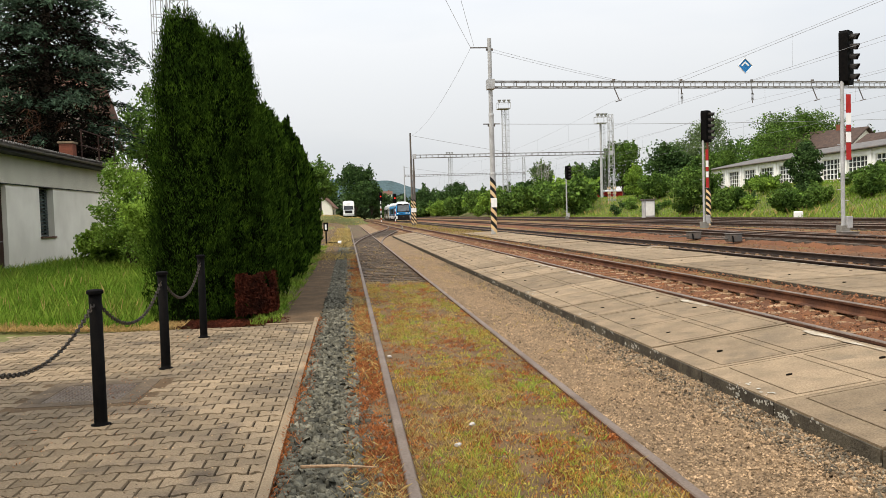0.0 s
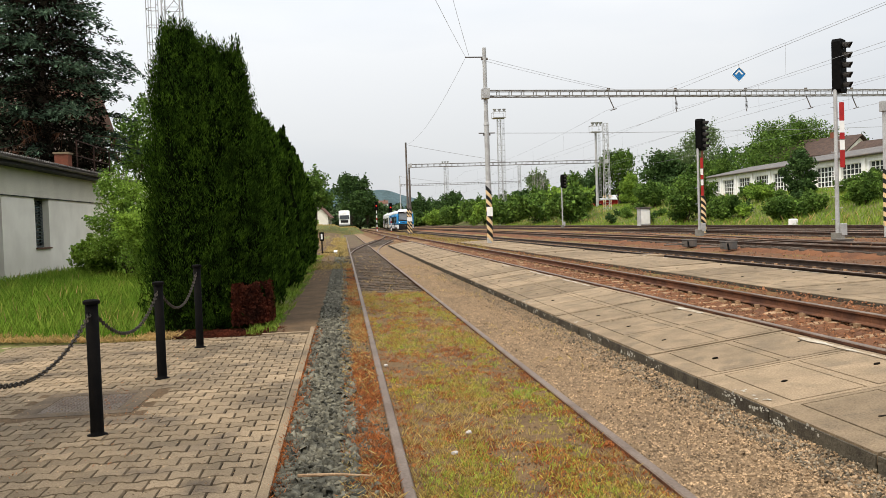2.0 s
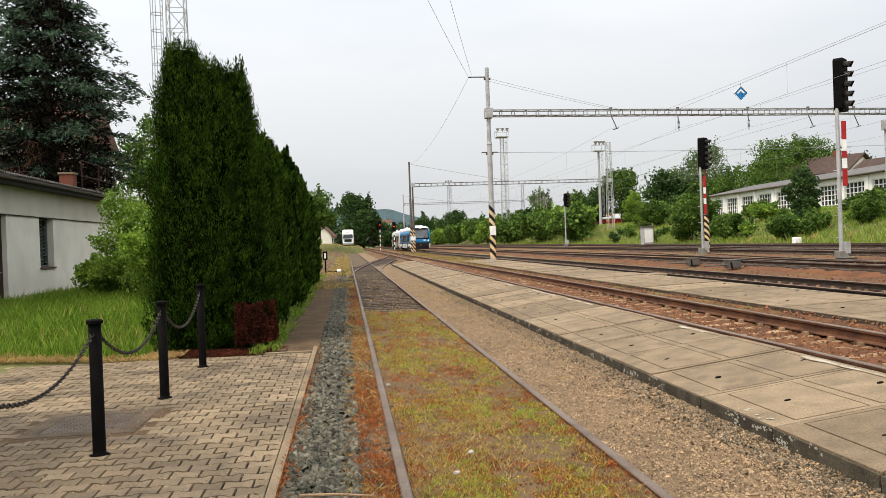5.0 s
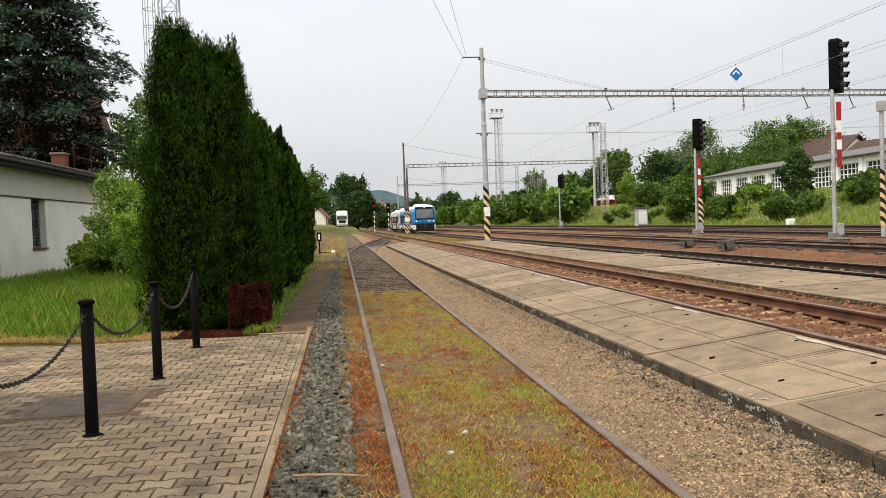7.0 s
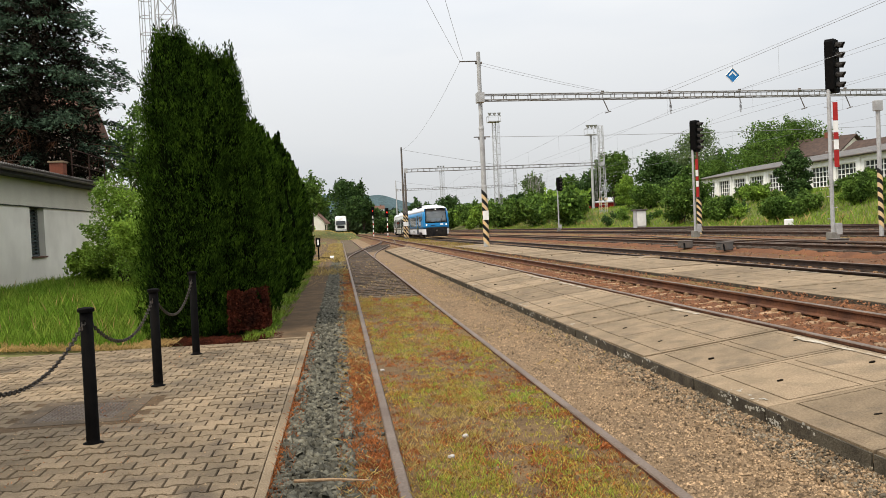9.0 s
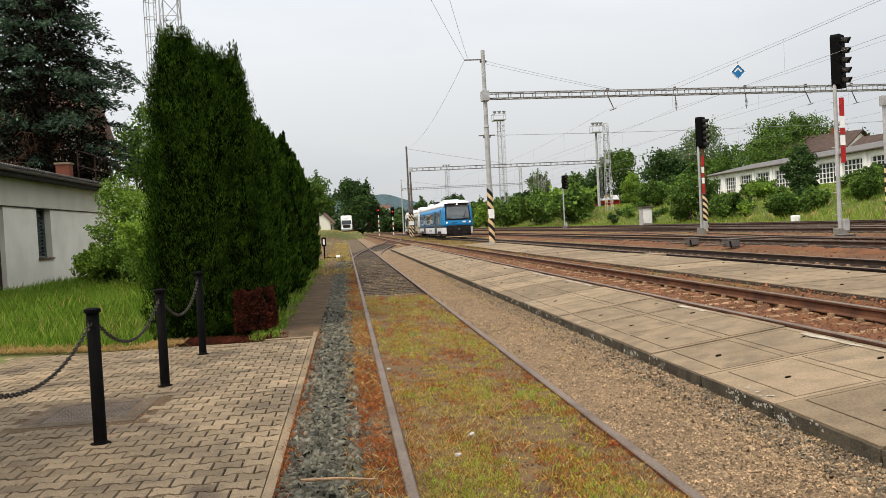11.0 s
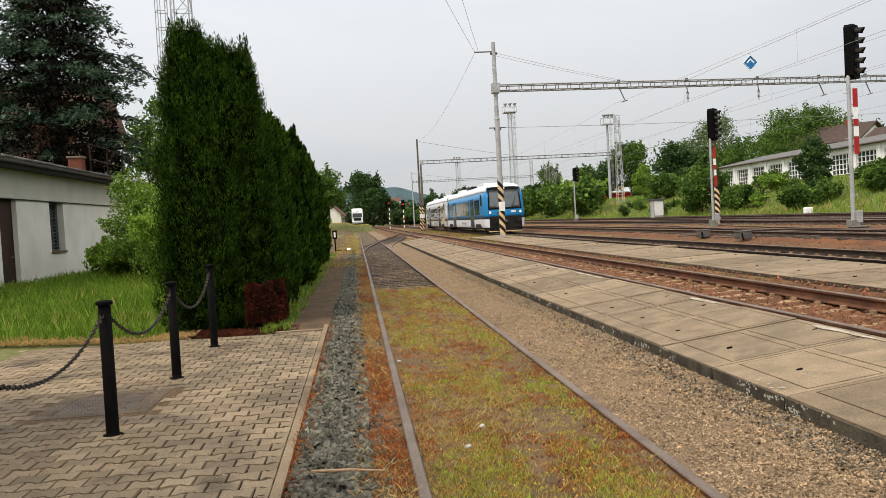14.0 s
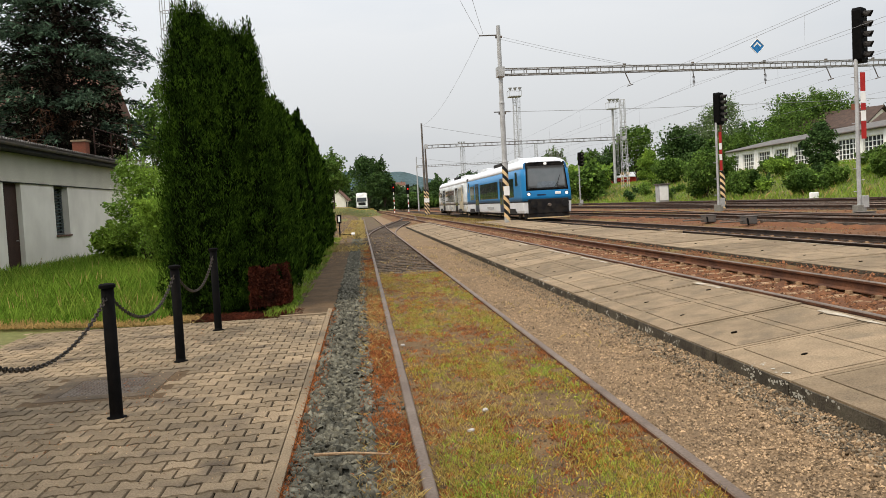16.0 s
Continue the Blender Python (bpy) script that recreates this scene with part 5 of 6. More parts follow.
def steel_mast(label, x, y, top, r=0.14, bands=True, metal=None):
    z0 = 0.3
    t = thing("catenary_mast", label, "mast", pose(x, y, z0), "catenary masts")
    bm = bmesh.new()
    bar(bm, (0, 0, -0.4), (0, 0, 3.3), r * 1.15, r * 1.15, 16)
    part("lower_tube", bm, metal or GALV, t)
    bm = bmesh.new()
    bar(bm, (0, 0, 3.3), (0, 0, 6.5), r, r, 16)
    bar(bm, (0, 0, 6.5), (0, 0, top - z0), r * 0.85, r * 0.78, 16)
    bar(bm, (0, 0, 3.26), (0, 0, 3.36), r * 1.25, r * 1.05, 16)
    bar(bm, (0, 0, 6.42), (0, 0, 6.56), r * 1.15, r * 0.95, 16)
    part("upper_tube", bm, metal or GALV, t)
    if bands:
        hazard(t, r * 1.15, 0.12, 2.95)
        part("number_plate", box(bmesh.new(), -0.16, 0.16, -r * 1.15 - 0.03, -r * 1.15 - 0.012, 1.45, 1.95), WHITE_PAINT, t, "small white plate with unreadable marks")
    return t


m1 = steel_mast("tall grey steel catenary mast with black and yellow bands", 7.95, 45.0, 10.9)
bm = bmesh.new()
bar(bm, (-1.05, 0, 10.1), (0.0, 0, 10.1), 0.035)
bar(bm, (-0.18, 0, 10.0), (0.18, 0, 10.0), 0.07)
part("cross_arm", bm, DARK_STEEL, m1, "dark steel cross arm")
bm = bmesh.new()
bar(bm, (-0.45, 0, 5.98), (0.45, 0, 5.98), 0.03)
bar(bm, (-0.2, 0, 5.9), (0.2, 0, 5.9), 0.06)
part("cross_arm", bm, DARK_STEEL, m1, "dark steel cross arm")


def gantry_beam(label, p, q, n, deep=0.3):
    t = thing("gantry_beam", label, "gantry", pose(*p), "gantry beams over the tracks")
    part("girder", lattice_beam(bmesh.new(), (0, 0, 0), Vector(q) - Vector(p), deep, 0.5, n, 0.045), GREY_STEEL, t, "grey lattice girder")
    for s in (0.0, 1.0):
        c = (Vector(q) - Vector(p)) * s
        part("clamp", box(bmesh.new(), c.x - 0.2, c.x + 0.2, c.y - 0.3, c.y + 0.3, c.z - 0.26, c.z + 0.26), GALV, t)
    return t


b1 = gantry_beam("long dark lattice beam spanning the yard between masts", (7.95, 45.0, 8.41), (34.5, 47.1, 8.41), 38)
for k, dx in enumerate((7.1, 11.15, 15.55, 19.45, 22.5)):
    y = dx * 2.1 / 26.55
    bm = bmesh.new()
    bar(bm, (dx, y, 0.15), (dx, y, 0.3), 0.09)
    if k in (1, 2):
        bar(bm, (dx, y, -0.15), (dx + 0.03, y, -0.5), 0.03)
        for j in range(6):
            bar(bm, (dx + 0.04, y, -0.5 - j * 0.07), (dx + 0.04, y, -0.53 - j * 0.07), 0.085, 0.05)
        bar(bm, (dx + 0.04, y, -0.9), (dx + 0.04, y, -1.05), 0.025)
    else:
        bar(bm, (dx, y, -0.15), (dx + 0.3, y, -0.85), 0.03)
        bar(bm, (dx + 0.1, y, -0.95), (dx + 0.45, y, -0.85), 0.025)
    part("hanger", bm, DARK_STEEL, b1, "insulator hanger")

r1 = thing("lattice_mast", "grey lattice mast carrying the gantry beam end", "mast", pose(34.5, 47.1, 2.3), "lattice masts")
part("lattice", lattice_mast(bmesh.new(), 8.0, 0.6, 0.35, 14, 0.06), GALV, r1)

for y, xl, xr, top, z0, zb in ((100.0, 8.0, 33.0, 13.2, 1.9, 8.4), (182.0, 12.6, 39.5, 13.6, 3.0, 9.9)):
    if y < 120:
        steel_mast("weathered brown catenary mast with black and yellow foot", xl - 0.22, y, 11.2, 0.13, True, DARK_STEEL)
        steel_mast("weathered brown catenary mast with black and yellow foot", xl + 0.28, y + 2.5, 8.8, 0.13, True, DARK_STEEL)
    else:
        steel_mast("slender grey catenary mast far down the line", xl, y, 12.0, 0.13, False)
    gantry_beam("distant grey lattice beam over the yard", (xl + 0.2, y, zb), (xr, y + 1.5, zb + 0.05), 34, 0.35)
    t = thing("lattice_mast", "grey lattice mast with banded foot on the bank", "mast", pose(xr, y + 1.5, z0), "lattice masts")
    part("lattice", lattice_mast(bmesh.new(), top - z0, 0.75, 0.5, 16, 0.06), GALV, t)
    for i in range(4):
        a = ((-0.37, -0.37), (0.37, -0.37), (0.37, 0.37), (-0.37, 0.37))[i]
        for k in range(4):
            part("warning_band", bar(bmesh.new(), (a[0], a[1], 0.2 + k * 0.6), (a[0], a[1], 0.5 + k * 0.6), 0.07), YELLOW_PAINT, t, "yellow foot band")


# ---- floodlight towers ----
def light_tower(label, x, y, z0, h, lattice, head=2.2, slim=1.0):
    t = thing("floodlight_tower", label, "light tower", pose(x, y, z0), "floodlight towers")
    bm = bmesh.new()
    if lattice:
        lattice_mast(bm, h, 1.2 * slim, 0.75 * slim, 20, 0.06)
    else:
        bar(bm, (0, 0, 0), (0, 0, h), 0.22, 0.16, 12)
    part("mast", bm, GALV, t)
    bm = bmesh.new()
    for i in range(int(h / 0.9)):
        for a, b in zip(np.linspace(-2.2, 2.2, 6), np.linspace(-2.2, 2.2, 6)[1:]):
            rod(bm, (1.0 + 0.36 * math.cos(a), 0.36 * math.sin(a), 1.5 + i * 0.9), (1.0 + 0.36 * math.cos(b), 0.36 * math.sin(b), 1.5 + i * 0.9), 0.03)
    for a in np.linspace(-2.2, 2.2, 5):
        rod(bm, (1.0 + 0.36 * math.cos(a), 0.36 * math.sin(a), 1.5), (1.0 + 0.36 * math.cos(a), 0.36 * math.sin(a), h), 0.03)
    for i in range(int(h / 0.35)):
        rod(bm, (0.8, -0.2, 0.5 + i * 0.35), (0.8, 0.2, 0.5 + i * 0.35), 0.025)
    tight = slim if lattice else 0.5
    bmesh.ops.scale(bm, vec=(tight, tight, 1), verts=bm.verts)
    part("caged_ladder", bm, GALV, t, "ladder with safety cage")
    bm = bmesh.new()
    box(bm, -head / 2, head / 2, -head / 2, head / 2, h, h + 0.12)
    for s in (-1, 1):
        for u in (-1, 1):
            rod(bm, (s * head / 2, u * head / 2, h), (s * head / 2, u * head / 2, h + 1.0), 0.05)
        rod(bm, (s * head / 2, -head / 2, h + 1), (s * head / 2, head / 2, h + 1), 0.05)
        rod(bm, (-head / 2, s * head / 2, h + 1), (head / 2, s * head / 2, h + 1), 0.05)
    part("platform", bm, GALV, t, "railed service platform")
    for i, a in enumerate((-0.7, 0.0, 0.7)):
        bm = bmesh.new()
        lathe(bm, [(0.06, 0.1), (0.12, 0.25), (0.3, 0.55), (0.33, 0.62)], 12, (a * head * 0.55, -head * 0.4, h + 0.8))
        part("floodlight", bm, GALV, t)
    return t


light_tower("tall lattice floodlight tower behind the yard", 25.9, 135, 0.6, 17.6, True, 2.0, 0.68)
light_tower("slim floodlight tower with a lamp platform", 37.5, 120, 3.0, 11.0, False, 1.5)
light_tower("distant lattice floodlight tower", 29.8, 240, 0.6, 17.0, True, 2.0, 0.75)
light_tower("grey lattice tower with caged ladder behind the hedge", -9.0, 46.0, 0.1, 22.0, True).matrix_basis = pose(-8.6, 46.0, 0.1, 0, 0, 180)


# ---- signals ----
VISOR = material("dark_grey_visor_paint", (0.05, 0.047, 0.045), 0.6, rgb2=(0.09, 0.08, 0.072), scale=6, fine=40, bump=0.05)

CONC_GREY = material("grey_cast_concrete", (0.3, 0.29, 0.26), 0.93, rgb2=(0.2, 0.19, 0.165), scale=3, fine=40, bump=0.4)


def signal(label, x, y, z0, pole, heads, scale=1.0, band=None, strip=True):
    t = thing("railway_signal", label, "signal", pose(x, y, z0), "light signals")
    pitch = 0.335 * scale
    hh = heads * pitch + 0.12
    bm = bmesh.new()
    bar(bm, (0, 0, 0), (0, 0, pole), 0.068 * scale, 0.064 * scale, 14)
    for k in range(int(pole / 0.4)):
        s = 1 if k % 2 else -1
        bar(bm, (0, 0, 0.6 + k * 0.38), (s * 0.2, -0.02, 0.6 + k * 0.38), 0.012, seg=5)
    part("pole", bm, GALV, t, "grey steel pole with steps")
    bm = bmesh.new()
    box(bm, -0.16, 0.16, -0.16, 0.16, -0.25, 0.14, bev=0.015)
    part("foot", bm, CONC_GREY, t, "concrete foot")
    bm = bmesh.new()
    box(bm, 0.05, 0.24, -0.18, 0.08, 0.05, 0.45, bev=0.015)
    part("terminal_box", bm, GALV, t, "grey junction box")
    bm = bmesh.new()
    w = 0.32 * scale
    o = [(-w, 0.1), (-w * 0.75, 0.0), (w * 0.75, 0.0), (w, 0.1), (w, hh - 0.1), (w * 0.75, hh), (-w * 0.75, hh), (-w, hh - 0.1)]
    loft(bm, [[(0.26 * scale + u, yy, pole - 0.1 + v) for u, v in o] for yy in (-0.2, -0.13, 0.08)])
    head = part("signal_head", bm, BLACK_PAINT, t, "black signal head")
    head.matrix_basis = pose(0, 0, 0, 0, 0, 40)
    for i in range(heads):
        zc = pole - 0.1 + 0.06 + pitch * (i + 0.5)
        bm = bmesh.new()
        bar(bm, (0.26 * scale, -0.201, zc), (0.26 * scale, -0.215, zc), 0.095 * scale, seg=14)
        part("lens", bm, LENS_DARK, head, "unlit lens")
        bm = bmesh.new()
        arc = np.linspace(math.radians(-25), math.radians(205), 12)
        r, rings = 0.125 * scale, []
        for yy, cut in ((-0.2, 0), (-0.5, 1)):
            rings.append([(0.26 * scale + r * math.cos(a), yy if not cut else yy + 0.10 * (1 - max(math.sin(a), 0)), zc + r * math.sin(a) - 0.03 * cut) for a in arc])
        loft(bm, rings, closed=False, cap=False)
        bmesh.ops.solidify(bm, geom=bm.faces[:], thickness=0.008)
        part("visor", bm, VISOR, head, "dark grey lamp visor")
    if strip:
        for i, (a, b, mm) in enumerate(((0.0, 0.62, RED_PAINT), (0.64, 1.0, WHITE_PAINT), (1.02, 2.0 * 0.62, RED_PAINT), (1.27, 1.6, WHITE_PAINT), (1.62, 2.2, RED_PAINT))):
            z1 = pole - 0.45 - a * 1.0 * scale
            z2 = pole - 0.45 - b * 1.0 * scale
            part("marker_board", box(bmesh.new(), 0.07, 0.24 * scale, -0.12, -0.1, z2, z1), mm, t, "red board" if mm is RED_PAINT else "white board")
    return t


signal("tall five-lamp railway signal with red and white boards", 16.72, 26.6, 0.55, 5.0, 5, 1.0)
signal("five-lamp railway signal on a banded pole", 16.85, 38.0, 0.6, 4.0, 5, 0.82)
signal("distant dark railway signal on a slender pole", 21.95, 82.0, 0.7, 3.9, 4, 0.95, strip=False)
t = thing("catenary_mast", "slim mast with yellow and black foot behind the signal", "mast", pose(18.2, 40.5, 0.45), "catenary masts")
part("upper_tube", bar(bmesh.new(), (0, 0, 0), (0, 0, 4.6), 0.07, 0.06), RAIL, t)
hazard(t, 0.12, 0.0, 1.9)
t = thing("catenary_mast", "slim grey mast with banded foot at the bank", "mast", pose(18.09, 26.0, 0.5), "catenary masts")
part("lower_tube", bar(bmesh.new(), (0, 0, 0), (0, 0, 4.2), 0.075, 0.07), GALV, t)
hazard(t, 0.08, 0.3, 2.2)
part("lamp_bracket", box(bmesh.new(), -0.13, 0.13, -0.1, 0.1, 4.2, 4.55, bev=0.02), GALV, t)

for x, y, z0 in ((6.6, 165, 0.0), (8.55, 150, -0.7)):
    t = thing("railway_signal", "far red-lit railway signal", "signal", pose(x, y, z0), "light signals")
    part("pole", bar(bmesh.new(), (0, 0, 0), (0, 0, 4.4), 0.09, 0.08), WHITE_PAINT, t, "red and white pole")
    hd = part("signal_head", box(bmesh.new(), -0.3, 0.3, -0.15, 0.15, 4.3, 6.0, bev=0.05), BLACK_PAINT, t)
    part("lens", bar(bmesh.new(), (0, -0.17, 5.2), (0, -0.15, 5.2), 0.14), LAMP_RED, hd, "lit red lens")
    for k in range(4):
        part("band", bar(bmesh.new(), (0, 0, 0.6 + k * 0.9), (0, 0, 1.0 + k * 0.9), 0.1), BLACK_BAND if k % 2 else RED_PAINT, t)

# dwarf signal by the siding
t = thing("dwarf_signal", "small black and white turnout signal beside the siding", "signal", pose(-1.25, 48.0, -0.08))
part("pole", bar(bmesh.new(), (0, 0, 0), (0, 0, 0.9), 0.04), BLACK_PAINT, t)
hd = part("lantern", box(bmesh.new(), -0.13, 0.13, -0.12, 0.12, 0.75, 1.25, bev=0.03), BLACK_PAINT, t)
part("arrow_plate", box(bmesh.new(), -0.05, 0.05, -0.13, -0.122, 0.85, 1.15), WHITE_PAINT, hd, "white plate")
part("lever", bar(bmesh.new(), (0, 0, 0.1), (0.7, 0, 0.08), 0.035), BLACK_PAINT, t)
part("weight", bar(bmesh.new(), (0.65, 0, 0.09), (0.85, 0, 0.09), 0.1), WHITE_PAINT, t)

# diamond sign on the overhead wire
t = thing("catenary_sign", "blue diamond sign with a white edge on overhead wire", "sign", pose(18.5, 37.0, 7.9))
dia = lambda s, y: [(0, y, s), (s, y, 0), (0, y, -s), (-s, y, 0)]
part("plate", loft(bmesh.new(), [dia(0.36, -0.012), dia(0.36, 0.0)]), SIGN_BLUE, t, "blue enamel plate")
bm = bmesh.new()
for a, b in zip(dia(0.35, -0.018), dia(0.35, -0.018)[1:] + dia(0.35, -0.018)[:1]):
    bar(bm, a, b, 0.018, seg=6)
part("border", bm, WHITE_PAINT, t, "white border")
part("symbol", loft(bmesh.new(), [[(-0.2, y, 0.02), (0.0, y, 0.21), (0.2, y, 0.02), (0.14, y, -0.02), (0, y, 0.12), (-0.14, y, -0.02)] for y in (-0.018, -0.013)]), WHITE_PAINT, t, "white chevron mark")
part("hook", bar(bmesh.new(), (0, 0, 0.36), (0, 0, 0.46), 0.012), DARK_STEEL, t)


# ---- overhead wires ----
def wire(label, p, q, sag=0.0, r=0.008, n=14):
    t = thing("overhead_wire", label, "wire", pose(0, 0, 0), "overhead wires")
    p, q = Vector(p), Vector(q)
    pts = [p.lerp(q, i / n) - Vector((0, 0, sag * 4 * (i / n) * (1 - i / n))) for i in range(n + 1)]
    d = (q - p).to_track_quat("Z", "Y").to_matrix()
    bm = loft(bmesh.new(), [[c + d @ Vector((r * math.cos(k * 1.2566), r * math.sin(k * 1.2566), 0)) for k in range(5)] for c in pts])
    part("cable", bm, WIRE, t)
    return t


for k, x in enumerate((15.0, 19.1, 23.5, 27.4)):
    for a, b, za, zb in ((-12, 46, 7.9, 7.5), (46, 101, 7.5, 7.6), (101, 141, 7.6, 7.6)):
        w = wire("dark carrier wire of the overhead line", (x, a, za), (x, b, zb), 0.55, 0.0055)
        wire("dark contact wire of the overhead line", (x, a, 6.1), (x, b, 6.1), 0.03, 0.006)
        bm = bmesh.new()
        for i in range(1, 6):
            u = i / 6
            bar(bm, (x, a + (b - a) * u, 6.1), (x, a + (b - a) * u, za + (zb - za) * u - 0.55 * 4 * u * (1 - u)), 0.004, seg=4)
            part("dropper", bm, WIRE, w)
            bm = bmesh.new()
        bm.free()
wire("thin carrier wire holding the diamond sign", (18.5, -8, 8.36), (18.5, 46, 8.36), 0.0, 0.009)
wire("feeder wire rising from mast arm towards the station", (6.93, 45, 10.4), (-1.2, 12, 10.6), 0.25)
wire("second feeder wire rising from mast arm", (7.1, 45, 10.5), (0.3, 12, 10.8), 0.25)
wire("feeder wire running from mast to mast", (6.93, 45, 10.4), (7.8, 100, 10.9), 0.9)
wire("stay rope from the mast head to beam", (7.95, 45, 10.35), (15.6, 45.6, 8.6), 0.05)
wire("second stay rope from the mast head", (7.95, 45, 10.2), (15.2, 45.6, 8.6), 0.05)
wire("cross-span wire over the tracks", (7.95, 45, 6.28), (34.5, 47, 6.4), 0.12, 0.012)
wire("stay rope of the second gantry", (8.0, 100, 10.9), (20, 100.8, 8.7), 0.05, 0.02)
wire("stay rope of a far gantry", (12.6, 182, 11.8), (24, 182.8, 10.1), 0.05, 0.025)

# ---- small yard furniture ----
t = thing("relay_cabinet", "grey metal relay cabinet with a flat lid", "cabinet", pose(24.5, 66, 0.72))
part("body", box(bmesh.new(), -0.42, 0.42, -0.4, 0.4, -0.1, 1.35, bev=0.02), GALV, t)
part("lid", box(bmesh.new(), -0.52, 0.52, -0.5, 0.5, 1.35, 1.45, bev=0.02), DARK_STEEL, t, "dark lid")
part("door", box(bmesh.new(), -0.36, 0.36, -0.42, -0.402, 0.1, 1.28), WHITE_PAINT, t)
t = thing("marker_stone", "small white-painted marker stone by the bank", "marker", pose(25.0, 44.0, 0.55))
part("body", box(bmesh.new(), -0.22, 0.22, -0.15, 0.15, -0.05, 0.48, bev=0.06), WHITE_PAINT, t)
for x, y in ((13.0, 27.0), (13.1, 30.5), (15.9, 25.0)):
    t = thing("point_machine", "dark steel point machine with pale box beside track", "point machine", pose(x, y, 0.3), "point machines")
    part("housing", box(bmesh.new(), -0.2, 0.2, -0.25, 0.25, -0.05, 0.2, bev=0.03), DARK_STEEL, t)
    part("cover", box(bmesh.new(), -0.22, 0.22, -0.26, 0.26, 0.2, 0.235, bev=0.012), DARK_STEEL, t)
    part("rod", bar(bmesh.new(), (-0.2, 0, 0.05), (-1.0, 0, 0.05), 0.025), DARK_STEEL, t)
    part("cable_bend", bar(bmesh.new(), (-0.15, -0.24, 0.15), (-0.18, -0.38, -0.05), 0.03), BLACK_PAINT, t)
t = thing("cable_duct", "pale concrete cable pit cover beside the rails", "cable pit", pose(9.3, 24.5, 0.1))
part("lid", box(bmesh.new(), -0.36, 0.3, -0.3, 0.3, -0.05, 0.2, bev=0.02), CONCRETE, t)


# ---- long white workshop on the bank ----
def workshop():
    a, d = Vector((41.35, 60.0, 0)), Vector((2.34, 37.4, 0)).normalized()
    ang = math.degrees(math.atan2(d.y, d.x))
    t = thing("workshop", "long white workshop hall with many-paned windows", "building", pose(a.x, a.y, 3.05, 0, 0, ang))
    # local x runs along the wall, y into the building
    L0, L1, z1, w0, w1 = -24.0, 37.0, 2.6, 0.4, 2.12
    spans = [(-22.45 + 4.2 * i, -19.45 + 4.2 * i) for i in range(14)]
    bm = bmesh.new()
    x = L0
    for s0, s1 in spans:
        box(bm, x, s0, -0.4, 0.0, -0.6, z1)
        box(bm, s0, s1, -0.4, 0.0, -0.6, w0 - 0.02)
        box(bm, s0, s1, -0.4, 0.0, w1 + 0.02, z1)
        x = s1
    box(bm, x, L1, -0.4, 0.0, -0.6, z1)
    box(bm, L0, L1, -12.0, -11.7, -0.6, z1)
    box(bm, L0, L0 + 0.4, -11.7, -0.4, -0.6, z1)
    box(bm, L1 - 0.4, L1, -11.7, -0.4, -0.6, z1)
    part("wall", bm, WHITE_PAINT, t, "white rendered wall")
    for s0, s1 in spans:
        part("pilaster", box(bmesh.new(), s1 + 0.4, s1 + 0.8, 0.0, 0.12, -0.6, z1 - 0.1), WHITE_PAINT, t)
        w = part("window", box(bmesh.new(), s0, s1, -0.22, -0.19, w0, w1), GLASS_DARK, t, "dark panes in white bars")
        for i in range(6):
            xx = s0 + (s1 - s0) * i / 5
            part("glazing_bar", box(bmesh.new(), xx - 0.032, xx + 0.032, -0.19, -0.13, w0 - 0.01, w1 + 0.01), WHITE_PAINT, w)
        for i in range(5):
            zz = w0 + (w1 - w0) * i / 4
            part("glazing_bar", box(bmesh.new(), s0, s1, -0.186, -0.134, zz - 0.03, zz + 0.03), WHITE_PAINT, w)
        part("sill", box(bmesh.new(), s0 - 0.1, s1 + 0.1, -0.12, 0.08, w0 - 0.12, w0 - 0.03), CONCRETE, w)
    bm = bmesh.new()
    loft(bm, [[(x, 0.35, z1), (x, 0.37, z1 + 0.14), (x, -6.0, z1 + 1.35), (x, -12.6, z1 + 0.14), (x, -12.6, z1), (x, -6, z1 + 1.1)] for x in (L0 - 0.5, L1 + 0.5)])
    part("roof", bm, ROOF_GREY, t, "low-pitched grey roof")
    part("gutter", bar(bmesh.new(), (L0 - 0.5, 0.42, z1 + 0.06), (L1 + 0.5, 0.42, z1 + 0.06), 0.08), DARK_STEEL, t)
    return t


workshop()


def gable_house(label, x, y, z, w, dpt, h, roof, turn, wall=PLASTER, tile=TILE_RED):
    t = thing("house", label, "house", pose(x, y, z, 0, 0, turn), "houses beyond the bank")
    part("wall", loft(bmesh.new(), [[(xx, 0, -1), (xx, 0, h), (xx, dpt / 2, h + roof - 0.15), (xx, dpt, h), (xx, dpt, -1)] for xx in (-w / 2, w / 2)]), wall, t)
    for y0, y1 in ((-0.6, dpt / 2), (dpt + 0.6, dpt / 2)):
        z0 = h - roof * 0.6 / (dpt / 2)
        part("roof", loft(bmesh.new(), [[(xx, y0, z0), (xx, y1, h + roof), (xx, y1, h + roof + 0.18), (xx, y0, z0 + 0.18)] for xx in (-w / 2 - 0.5, w / 2 + 0.5)]), tile, t, "tiled roof slope")
    part("chimney", box(bmesh.new(), w * 0.2, w * 0.2 + 0.8, dpt / 2 - 0.4, dpt / 2 + 0.4, h + roof - 1, h + roof + 0.8), BRICK, t)
    for i in range(int(w / 3)):
        q = part("window", box(bmesh.new(), -w / 2 + 1 + i * 3, -w / 2 + 2.2 + i * 3, -0.03, 0.05, h - 2.2, h - 0.8), GLASS_DARK, t)
        part("sill", box(bmesh.new(), -w / 2 + 0.9 + i * 3, -w / 2 + 2.3 + i * 3, -0.1, 0.0, h - 2.3, h - 2.21), WHITE_PAINT, q)
    return t


